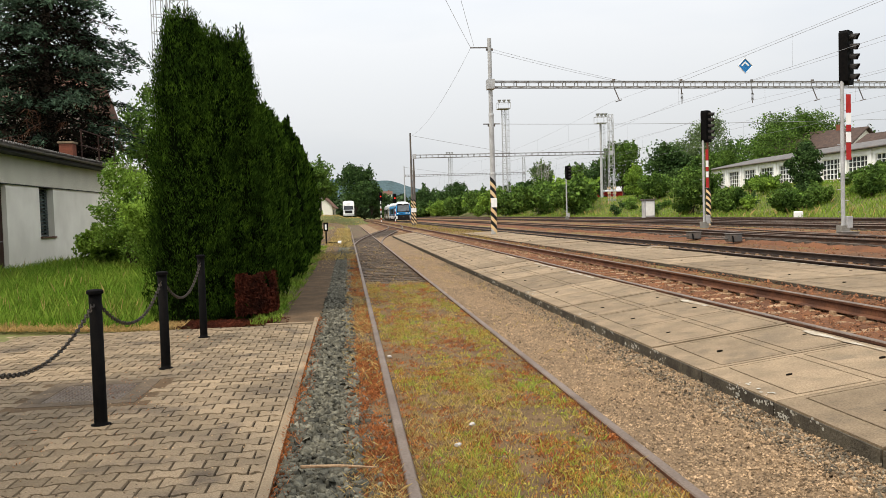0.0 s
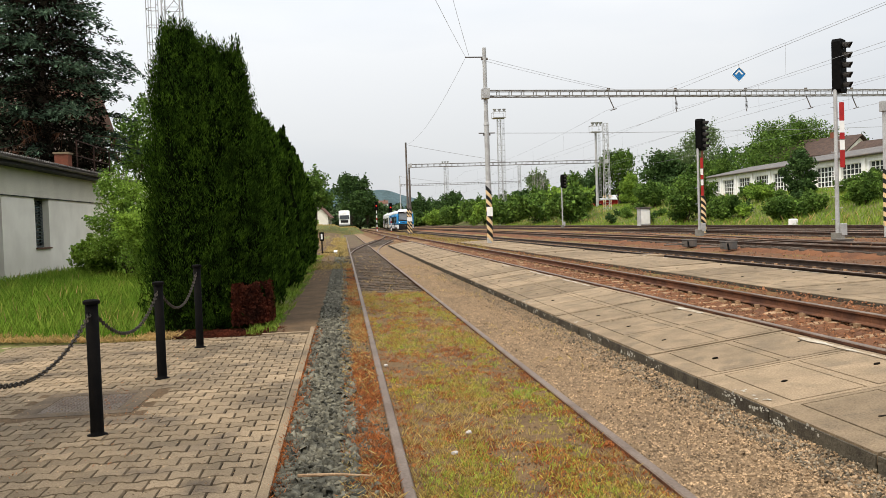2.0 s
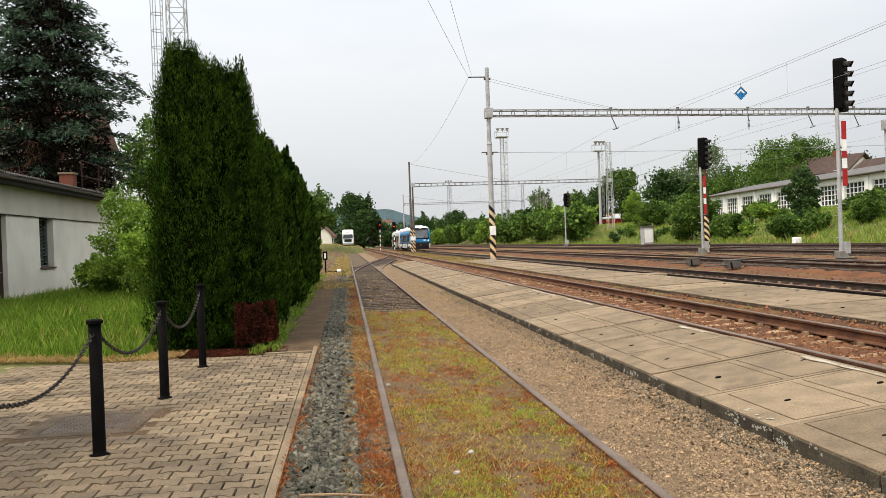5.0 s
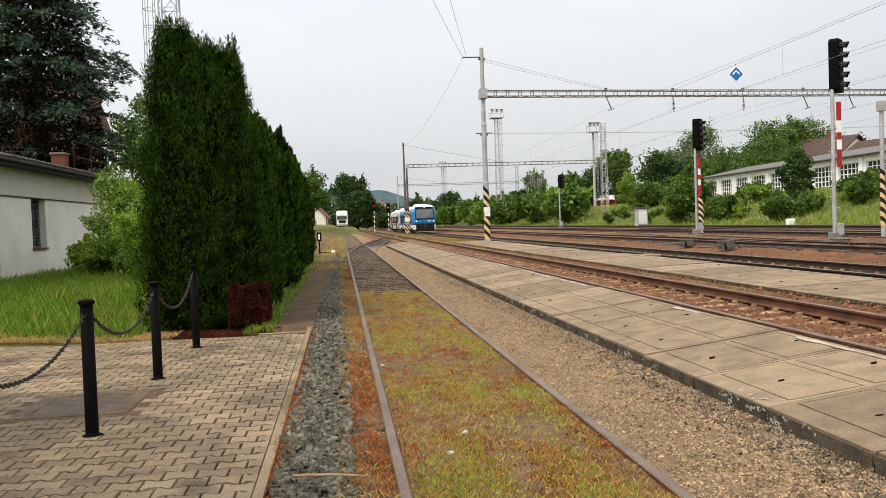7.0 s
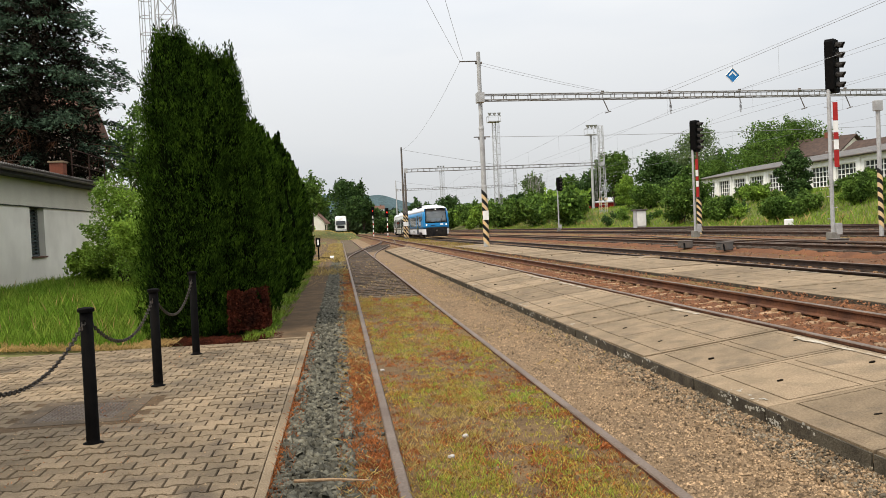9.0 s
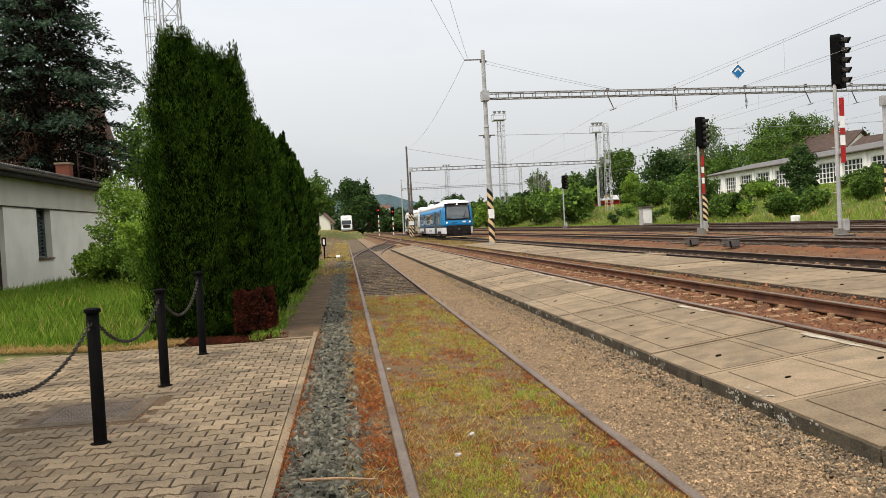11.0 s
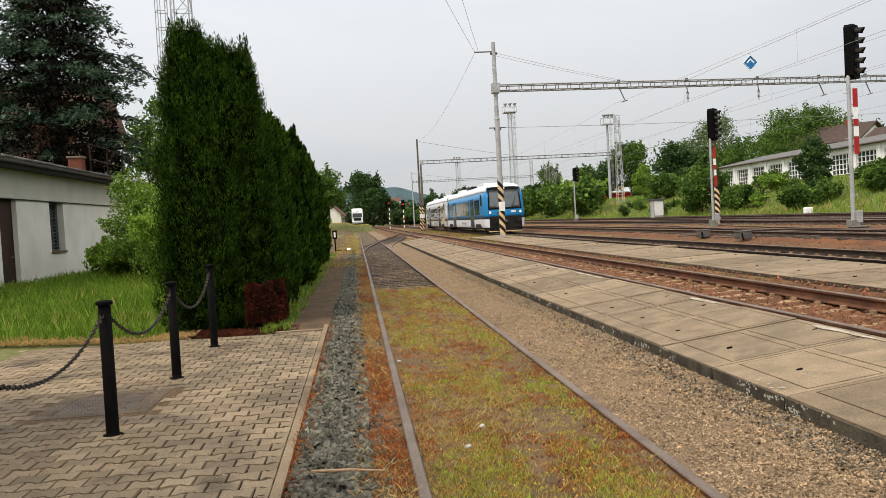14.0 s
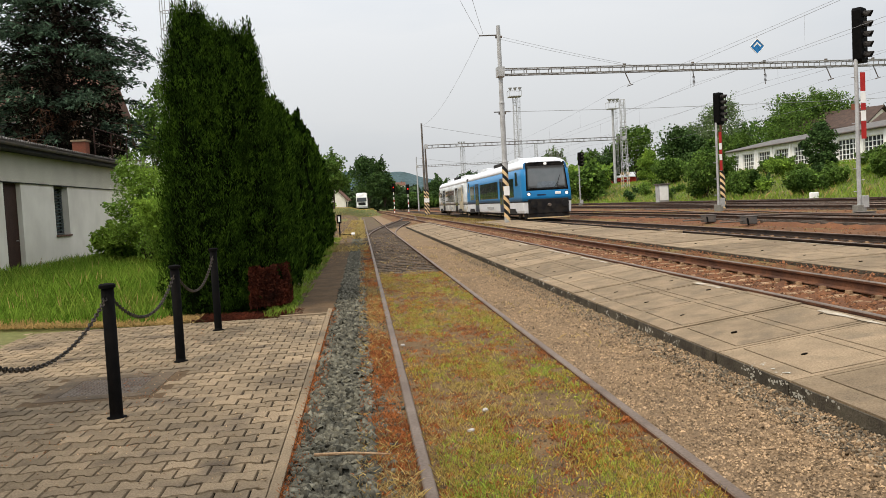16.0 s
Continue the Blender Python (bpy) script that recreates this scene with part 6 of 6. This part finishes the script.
gable_house("brown-roofed house rising behind the workshop", 65.0, 92, 4.4, 16, 9, 3.0, 2.6, -75, PLASTER, TILE_BROWN)
gable_house("second brown-roofed house among trees", 64.5, 112, 6.6, 13, 9, 2.6, 2.4, -60, PLASTER, TILE_BROWN)
gable_house("low shed with a pale metal roof and red lorry", 44, 152, 3.8, 14, 6, 0.9, 0.7, -20, RED_PAINT, GALV)
gable_house("small white cottage with a red roof by the road", -3.0, 190, 1.3, 6, 4.6, 2.6, 2.4, 84)

gable_house("pale distant house below the hill", 30, 640, 15.0, 9, 8, 2.5, 2.2, 0, PLASTER, TILE_RED)

# ---- parked lorry at the end of the siding ----
t = thing("lorry", "white lorry parked facing the yard on raised road", "lorry", pose(0.3, 187, 1.2))
bm = bmesh.new()
loft(bm, [[(-1.22, 0.0 + o, 0.7), (1.22, 0.0 + o, 0.7), (1.22, 0.0 + o, 1.7), (1.15, 0.25 + o, 2.9), (1.0, 0.7 + o, 3.7), (-1.0, 0.7 + o, 3.7), (-1.15, 0.25 + o, 2.9), (-1.22, 0.0 + o, 1.7)] for o in (0.0, 1.6)])
part("cab", bm, WHITE_PAINT, t, "white cab")
part("windscreen", loft(bmesh.new(), [[(-1.08, -0.01, 1.75), (1.08, -0.01, 1.75), (1.02, 0.2, 2.6), (-1.02, 0.2, 2.6)], [(-1.08, -0.04, 1.76), (1.08, -0.04, 1.76), (1.02, 0.17, 2.61), (-1.02, 0.17, 2.61)]]), GLASS_DARK, t, "dark windscreen")
part("grille", box(bmesh.new(), -0.8, 0.8, -0.06, -0.01, 0.95, 1.55, bev=0.02), TRAIN_DARK, t, "dark grille")
part("bumper", box(bmesh.new(), -1.22, 1.22, -0.12, 0.3, 0.35, 0.72, bev=0.04), GALV, t)
part("body", box(bmesh.new(), -1.25, 1.25, 2.0, 9.5, 0.9, 3.6, bev=0.03), WHITE_PAINT, t, "white box body")
for s in (-1, 1):
    for yy in (0.9, 7.8):
        wh = part("wheel", bar(bmesh.new(), (s * 1.2, yy, 0.5), (s * 0.9, yy, 0.5), 0.5, seg=18), TRAIN_DARK, t)
        part("rim", bar(bmesh.new(), (s * 1.21, yy, 0.5), (s * 1.19, yy, 0.5), 0.28, seg=14), GALV, wh)
    part("mirror", box(bmesh.new(), s * 1.42 - 0.1, s * 1.42 + 0.1, -0.05, 0.05, 1.9, 2.7, bev=0.02), TRAIN_DARK, t)

# ---- trees and shrubs ----
G = "trees beyond the yard"
for lab, x, y, h, r, mat, n, leaf, foot in (
        ("round green tree beside the far siding", 2.2, 205, 13.0, 5.2, LEAF_DARK, 7000, 0.45, 0.12),
        ("dark green tree behind the white lorry", 6.0, 212, 9.0, 4.0, LEAF_DARK, 4000, 0.45, 0.1),
        ("green tree at the end of the hedge", -4.8, 150, 10.5, 3.4, LEAF, 5000, 0.36, 0.2),
        ("dark tree near the far road", -9.5, 165, 12.5, 4.5, LEAF_DARK, 5000, 0.4, 0.12),
        ("dense dark tree beyond the far road", -7, 215, 11, 5, LEAF_DARK, 5000, 0.5, 0.08),
        ("tall birch group behind the workshop", 62.5, 116, 8.6, 4.8, LEAF, 9000, 0.24, 0.1),
        ("leafy tree behind the workshop roof", 57, 122, 6.2, 3.6, LEAF, 7000, 0.26, 0.1),
        ("leafy green tree by the brown-roofed house", 69.5, 117, 10.6, 5.0, LEAF, 7000, 0.26, 0.1),
        ("full leafy tree above the workshop", 66.0, 121, 11.5, 5.0, LEAF, 7000, 0.28, 0.08),
        ("pale airy willow beyond the bank", 57, 126, 12.0, 4.3, LEAF_PALE, 5200, 0.25, 0.22),
        ("pale airy willow beside the other one", 53.5, 127, 9.0, 3.2, LEAF_PALE, 3600, 0.25, 0.2),
        ("dense dark round tree beyond the bank", 46.4, 116, 7.9, 3.4, LEAF_DARK, 6500, 0.32, 0.05),
        ("dark leafy tree by the lattice mast", 44.5, 131, 10.0, 3.2, LEAF, 5200, 0.34, 0.1),
        ("dark green tree on the skyline", 41.5, 134, 7.2, 3.0, LEAF_DARK, 4200, 0.34, 0.1),
        ("slender tree on the skyline", 39.0, 138, 6.4, 2.6, LEAF, 3000, 0.34, 0.1),
        ("thin birch with pale stem", 35.5, 150, 8.0, 2.3, LEAF_PALE, 2200, 0.34, 0.25),
        ("dark skyline tree far down the line", 24, 250, 9.0, 5.0, LEAF_DARK, 4500, 0.5, 0.05),
        ("dark skyline tree beyond the towers", 31, 240, 9.0, 5.0, LEAF_DARK, 4500, 0.5, 0.05)):
    tree("broadleaf_tree", lab, x, y, h, r, mat, n, leaf, foot, z=(None if x > 20 or x < -20 else 1.6), group=G)
for i in range(4):
    t = thing("birch", "bare pale birch stem among bushes", "tree", pose(30.5 + i * 1.3, 132 + i * 3, 1.8), G)
    bm = bmesh.new()
    limb_mesh(bm, (0, 0, 0), (0.3, 0, 7.5), 0.12, 0.03, 0.2, 6, 5)
    for k in range(5):
        limb_mesh(bm, (0.1, 0, 3 + k * 0.8), (rng.normal() * 1.0, rng.normal(), 4.4 + k * 0.9), 0.04, 0.01, 0.2, 4, 2)
    part("trunk", bm, BIRCH, t)

for lab, x, y, h, r, mat, n, leaf in (
        ("dark conifer-like bush before the workshop wall", 30.6, 53, 4.2, 1.15, LEAF_DARK, 7000, 0.13),
        ("leafy bush on the grassy bank", 27.2, 49, 1.8, 1.2, LEAF, 6000, 0.14),
        ("leafy bush beside the darker one", 29.4, 49.5, 1.3, 1.0, LEAF, 5000, 0.14),
        ("small leafy bush on the bank", 31.0, 46.5, 2.1, 0.9, LEAF, 3600, 0.13),
        ("green bush near the slim mast", 34.0, 50, 1.4, 1.2, LEAF, 6000, 0.14),
        ("broad bush on the bank", 31.5, 40, 1.8, 1.6, LEAF, 6000, 0.14),
        ("large dark bush beside the relay cabinet", 26.8, 62.5, 4.2, 2.1, LEAF, 10000, 0.16),
        ("dense bush behind the banded signal", 29.0, 64, 2.0, 1.3, LEAF, 8000, 0.16),
        ("dense green bush next to the signal", 27.6, 58, 1.9, 1.3, LEAF, 6500, 0.15),
        ("light green bush below workshop windows", 33.5, 64, 1.5, 1.0, LEAF_LIGHT, 5000, 0.15),
        ("green bush below workshop windows", 36.0, 69, 1.2, 1.2, LEAF, 5000, 0.15),
        ("bush at the workshop corner", 33.5, 78, 2.6, 1.8, LEAF, 6000, 0.18),
        ("bush by the workshop end", 34.0, 88, 3.0, 2.0, LEAF, 6000, 0.2),
        ("light green young tree behind the lattice mast", 33.6, 94, 4.4, 1.3, LEAF_LIGHT, 4000, 0.18),
        ("low bush on the skyline of the bank", 33.0, 112, 2.4, 1.6, LEAF, 3500, 0.2)):
    shrub(lab, x, y, h, r, mat, n, leaf)
for i in range(26):
    y = 96 + i * 6.2
    shrub("leafy green bush in the thicket along the yard", 24.6 + 2.5 * rng.random() + (i % 3) * 2.6, y, 4.0 + 1.8 * rng.random(), 2.6 + 0.8 * rng.random(), LEAF_LIGHT if i % 4 == 1 else LEAF, 2000, 0.4, group="thicket along the yard", blobs=18)
for i in range(10):
    shrub("dense green bush before the far woods", 12 + i * 2.2 + rng.random(), 235 + 8 * rng.random(), 3.6 + 2 * rng.random(), 3.2, LEAF if i % 2 else LEAF_DARK, 2600, 0.45, group="thicket along the yard", z=0.2)
for i in range(5):
    shrub("low green growth beside the far road", -16 + i * 2.3, 172 + 6 * rng.random(), 1.2 + rng.random(), 1.6, LEAF_LIGHT, 1500, 0.3, group="growth by the road", z=1.6)


for i in range(34):
    y = 34 + i * 1.75 + rng.uniform(-0.8, 0.8)
    shrub("low tangled growth on the grassy bank", 26.2 + 9.5 * rng.random(), y, 0.55 + 0.8 * rng.random(), 0.55 + 0.6 * rng.random(), (LEAF, LEAF_LIGHT, LEAF_DARK, LEAF)[i % 4], 900, 0.12, group="low growth on the bank", blobs=9)


def woods(name, label, x0, x1, y, z, h, n, leaf, mat=WOODS, deep=14.0):
    """A far belt of trees: uneven crowns of many leaf clumps."""
    c = []
    m = int(n / 160)
    for i in range(m):
        cx = x0 + (x1 - x0) * (i + rng.random()) / m
        hh = h * rng.uniform(0.65, 1.1)
        r = h * rng.uniform(0.22, 0.4)
        d = unit(rng.normal(size=(160, 3))) * rng.uniform(0.6, 1, (160, 1))
        c.append(d * np.array([r, r, hh * 0.5]) + np.array([cx, y + rng.uniform(-deep, deep), z + hh * 0.5]))
    v, f = leaf_quads(np.concatenate(c), leaf)
    return quick(name, v, f, mat, None, label, "stuff", "woods")


woods("woods", "dark belt of woods behind the yard", -30, 60, 300, 0.5, 8, 22000, 1.1)
woods("woods", "dark wooded slope beyond the bank", 34, 75, 175, 3.0, 5.0, 12000, 0.7, LEAF_DARK, 10)
woods("woods", "woods behind the low building and the road", -90, -6, 235, 2.0, 12, 16000, 0.9, LEAF_DARK)
woods("woods", "belt of trees beyond the workshop", 60, 140, 150, 6.0, 8.5, 20000, 0.42, LEAF_DARK)

# far hills
for nm, x0, x1, y, z, lab in (("hill", -420, 330, 1900, 98, "hazy blue-green wooded hill on the horizon"), ("hill", -420, 80, 1200, 45, "hazy wooded ridge on the horizon")):
    xs = np.linspace(x0, x1, 60)
    u = (xs - x0) / (x1 - x0)
    top = z * np.sin(u * math.pi) ** 0.8 * (1 + 0.05 * np.sin(u * 19) + 0.03 * np.sin(u * 47))
    v = [(a, y, -5) for a in xs] + [(a, y + 200, max(b, 1)) for a, b in zip(xs, top)] + [(a, y + 700, -5) for a in xs]
    f = [(k * 60 + i, k * 60 + i + 1, (k + 1) * 60 + i + 1, (k + 1) * 60 + i) for k in range(2) for i in range(59)]
    raw(nm, v, f, HILL, None, lab, "structure", "hill")


# ---- railcar ----
def outline(z, front, L, half):
    """Plan outline of the body at one height, nose at y = front, tail mirrored."""
    pts = [(0.0, 0.0), (0.7, 0.015), (1.15, 0.06), (1.36, 0.18), (1.43, 0.45), (1.45, 1.0)]
    k = half / 1.45
    right = [(x * k, front + y) for x, y in pts]
    back = [(x * k, L - front - y) for x, y in reversed(pts)]
    loop = right + back
    return [(x, y, z) for x, y in loop] + [(-x, y, z) for x, y in reversed(loop[1:-1])]


def nose(z):
    return 0.0 if z < 1.35 else (min(z, 3.32) - 1.35) * 0.27


HALVES = ((1.1, 1.45), (1.35, 1.45), (1.9, 1.45), (2.5, 1.44), (2.92, 1.40), (3.12, 1.35), (3.32, 1.24), (3.46, 1.02), (3.55, 0.7), (3.6, 0.3))


def face_y(x, z):
    """How far back the nose skin lies at a place across the front."""
    k = np.interp(z, [q[0] for q in HALVES], [q[1] for q in HALVES]) / 1.45
    return nose(z) + float(np.interp(abs(x) / k, (0, 0.7, 1.15, 1.36, 1.43), (0, 0.015, 0.06, 0.18, 0.45)))


def skin(xs, zs, proud, yy, taper=0.0):
    """A thin panel that follows the nose, xs across and zs up, standing proud of it."""
    bm = bmesh.new()
    grid = []
    for z in zs:
        k = 1 - taper * (z - zs[0])
        grid.append([bm.verts.new((x * k, yy(face_y(x * k, z) - proud), z)) for x in xs])
    for r0, r1 in zip(grid, grid[1:]):
        for i in range(len(xs) - 1):
            bm.faces.new((r0[i], r0[i + 1], r1[i + 1], r1[i]))
    bmesh.ops.solidify(bm, geom=bm.faces[:], thickness=0.004)
    return bm


def railcar(label, upper, lower, roofm, plain):
    L = 25.0
    t = thing("railcar", label, "railcar", pose(S_THREE, 156, 0.27), "coupled railcars")
    body = part("body", loft(bmesh.new(), [outline(z, nose(z), L, h) for z, h in HALVES[:5]]), upper, t, "blue painted body" if not plain else "grey printed body film", True)
    part("skirt", loft(bmesh.new(), [outline(z, 0.03, L, h) for z, h in ((0.42, 1.38), (0.55, 1.42), (1.03, 1.45))]), lower, t, "white lower panels")
    part("belt", loft(bmesh.new(), [outline(z, 0.015, L, 1.448) for z in (1.03, 1.1)]), TRAIN_DARK, t, "dark belt line")
    part("roof", loft(bmesh.new(), [outline(z, nose(z) + o, L, h) for (z, h), o in zip(HALVES[4:], (0, 0, 0, 0.12, 0.4, 0.9))]), roofm, t, "white rounded roof", True)
    for a, b, hh in ((4.5, 8.0, 0.2), (11.0, 14.0, 0.24), (17.0, 20.5, 0.2)):
        part("roof_unit", box(bmesh.new(), -0.75, 0.75, a, b, 3.45, 3.54 + hh, bev=0.05), roofm if a != 11 else TRAIN_DARK, t, "roof equipment box")
    for f in (1, -1):
        yy = (lambda y: y) if f > 0 else (lambda y: L - y)
        zs, across = (1.68, 1.9, 2.2, 2.5, 2.75, 3.0, 3.15, 3.28), (-1.2, -1.12, -0.9, -0.6, -0.2, 0.2, 0.6, 0.9, 1.12, 1.2)
        part("screen_surround", skin(across, zs, 0.01, yy, 0.045), TRAIN_DARK, t, "black windscreen surround", True)
        ws = part("windscreen", skin([x * 0.93 for x in across], (1.76, 2.0, 2.3, 2.6, 2.85, 3.06), 0.018, yy, 0.045), SCREEN_GLASS, t, "large windscreen, sky reflection put into its grey", True)
        for s in (-1, 1):
            cheek = skin([s * x for x in (1.13, 1.18, 1.22, 1.25)], (2.9, 3.0, 3.1, 3.2, 3.28), 0.007, yy, 0.06)
            part("cheek", cheek, upper, t, "painted corner beside the windscreen")
        if f > 0:
            bm = bmesh.new()
            for p, q in (((0.3, 1.7), (0.62, 2.1)), ((0.62, 2.1), (0.78, 2.5)), ((0.5, 1.72), (0.66, 2.1))):
                bar(bm, (p[0], yy(face_y(*p) - 0.04), p[1]), (q[0], yy(face_y(*q) - 0.04), q[1]), 0.014)
            part("wiper", bm, TRAIN_DARK, ws)
            # pale patch on the opaque glass draws the dash and its reflection
            part("dash_cover", skin((-0.62, -0.5, -0.2, 0.2, 0.45, 0.55), (1.8, 1.95, 2.08, 2.16), 0.023, yy, 0.5), material("pale_dash_reflection", (0.34, 0.4, 0.46), 0.5), ws, "pale blue-grey patch for the dash and its reflection")
            part("screen_ledge", skin((-1.0, -0.6, 0.0, 0.6, 1.0), (1.77, 1.82), 0.026, yy), TRAIN_DARK, ws)
        lamp = yy(face_y(0, 3.17) - 0.02)
        part("top_lamp", box(bmesh.new(), -0.08, 0.08, lamp - 0.012, lamp + 0.012, 3.12, 3.23, bev=0.01), LAMP_ON if f > 0 and not plain else GLASS_DARK, t, "lit top lamp" if f > 0 and not plain else "")
        for s in (-1, 1):
            part("headlight", bar(bmesh.new(), (s * 1.08, yy(face_y(1.08, 1.48) - 0.03), 1.48), (s * 1.08, yy(0.14), 1.48), 0.085, seg=16), LAMP_ON if f > 0 and not plain else GLASS_DARK, t, "lit round headlight" if f > 0 and not plain else "round lamp")
            part("lamp_ring", bar(bmesh.new(), (s * 1.08, yy(face_y(1.08, 1.48) - 0.018), 1.48), (s * 1.08, yy(0.13), 1.48), 0.118, seg=16), TRAIN_DARK, t, "black lamp housing")
            bm = bmesh.new()
            bar(bm, (s * 0.88, yy(0.1), 0.92), (s * 0.88, yy(-0.3), 0.92), 0.09, seg=12)
            bar(bm, (s * 0.88, yy(-0.3), 0.92), (s * 0.88, yy(-0.36), 0.92), 0.2, seg=16)
            part("buffer", bm, TRAIN_DARK, t, "black buffer")
        part("bumper", box(bmesh.new(), -1.14, 1.14, min(yy(-0.08), yy(0.3)), max(yy(-0.08), yy(0.3)), 0.36, 1.2, bev=0.05), TRAIN_DARK, t, "black front apron")
        cp = part("coupler", bar(bmesh.new(), (0, yy(0.1), 0.85), (0, yy(-0.36), 0.85), 0.09), DARK_STEEL, t, "centre coupler")
        bm = bmesh.new()
        loft(bm, [[(-1.2, yy(0.12), z), (-0.7, yy(-0.1), z), (0.7, yy(-0.1), z), (1.2, yy(0.12), z), (0.7, yy(-0.06), z), (-0.7, yy(-0.06), z)] for z in (0.12, 0.36)])
        part("plough", bm, TRAIN_DARK, t, "black track plough")
        bm = bmesh.new()
        loft(bm, [[(-1.22, yy(0.1), z), (-0.7, yy(-0.115), z), (0.7, yy(-0.115), z), (1.22, yy(0.1), z), (0.7, yy(-0.105), z), (-0.7, yy(-0.105), z)] for z in (0.11, 0.17)])
        part("plough_edge", bm, YELLOW_PAINT, t, "yellow plough edge")
        part("emblem", box(bmesh.new(), 0.4, 0.74, min(yy(-0.005), yy(0.05)), max(yy(-0.005), yy(0.05)), 1.42, 1.57, bev=0.02), WHITE_PAINT, t, "white emblem patch")
        part("number_bars", box(bmesh.new(), -0.62, -0.12, min(yy(0.0), yy(0.05)), max(yy(0.0), yy(0.05)), 1.38, 1.46), TRAIN_NAVY, t, "dark lettering bars")
    for s in (-1, 1):
        x0, x1 = (1.446, 1.462) if s > 0 else (-1.462, -1.446)
        for a, b in ((2.7, 5.1), (8.4, 16.6), (19.9, 22.3)):
            w = part("window", box(bmesh.new(), x0, x1, a, b, 1.36, 2.46, bev=0.0), GLASS_DARK, t, "dark window band")
            for k in range(1, int((b - a) / 1.6)):
                yk = a + k * (b - a) / max(int((b - a) / 1.6), 1)
                part("window_post", box(bmesh.new(), x0 - 0.004, x1 + 0.004, yk - 0.03, yk + 0.03, 1.36, 2.46), TRAIN_DARK, w)
        for a, b in ((5.7, 7.6), (17.4, 19.3)):
            dd = part("door", box(bmesh.new(), x0, x1, a, b, 0.45, 2.6), TRAIN_NAVY if not plain else TRAIN_DARK, t, "dark double door")
            for k in (0, 1):
                part("door_window", box(bmesh.new(), x0 - 0.006, x1 + 0.006, a + 0.12 + k * 0.92, a + 0.86 + k * 0.92, 0.95, 2.4), GLASS_DARK, dd)
        for a, b in ((1.35, 2.05), (22.95, 23.65)):
            part("cab_window", loft(bmesh.new(), [[(xx, a + (0.28 if a < 5 else 0), 2.78), (xx, b - (0 if a < 5 else 0.28), 2.78), (xx, b, 2.0), (xx, a, 2.0)] for xx in (x0 - 0.01, x1)]), GLASS_DARK, t, "slanted cab side window")
        part("side_bars", box(bmesh.new(), x0, x1, 10.4, 13.2, 0.66, 0.82), GALV, t, "grey lettering bars")
    # skirt stays whole: black panels draw the shade of bogie cut-outs
    for s in (-1, 1):
        x0, x1 = (1.4, 1.462) if s > 0 else (-1.462, -1.4)
        for yb in (3.6, 21.4):
            cut = [(yb - 1.5, 0.36), (yb - 1.15, 0.68), (yb + 1.15, 0.68), (yb + 1.5, 0.36)]
            part("bogie_recess", loft(bmesh.new(), [[(xx, y, z) for y, z in cut] for xx in (x0, x1)]), TRAIN_DARK, t, "black panel, shade of a bogie cut-out")
    for yb in (3.6, 21.4):
        bg = part("bogie", box(bmesh.new(), -1.0, 1.0, yb - 1.5, yb + 1.5, 0.32, 0.55, bev=0.03), TRAIN_DARK, t, "dark bogie frame")
        for s in (-0.75, 0.75):
            for o in (-0.9, 0.9):
                part("wheel", bar(bmesh.new(), (s - 0.06, yb + o, 0.39), (s + 0.06, yb + o, 0.39), 0.385, seg=20), DARK_STEEL, bg, "steel wheel")
    part("underframe", box(bmesh.new(), -1.1, 1.1, 6.2, 18.8, 0.25, 0.5, bev=0.04), TRAIN_DARK, t, "dark underfloor equipment")
    return t


lead = railcar("blue and white diesel railcar with lit headlights", TRAIN_BLUE, TRAIN_WHITE, TRAIN_WHITE, False)
BEIGE_WRAP = material("beige_wrap_film", (0.5, 0.42, 0.28), 0.4, rgb2=(0.3, 0.26, 0.19), scale=1.4, fine=0, bump=0)
rear = railcar("railcar in grey printed film, coupled behind", TRAIN_GREY, TRAIN_GREY, TRAIN_WHITE, True)

for s in (-1, 1):
    part("cab_film", box(bmesh.new(), *((1.452, 1.458) if s > 0 else (-1.458, -1.452)), 1.5, 4.2, 0.5, 2.6), BEIGE_WRAP, rear, "beige printed cab film")


def motions():
    rows = [(0.0, 156.97), (2.0, 141.17), (4.0, 125.93), (6.0, 111.27), (8.0, 97.17), (10.0, 83.63), (12.0, 70.66), (14.0, 58.0), (16.0, 46.0)]
    walk(lead, [(t, pose(S_THREE, y, 0.27)) for t, y in rows])
    walk(rear, [(t, pose(S_THREE, y + 25.75, 0.27)) for t, y in rows])


motions()
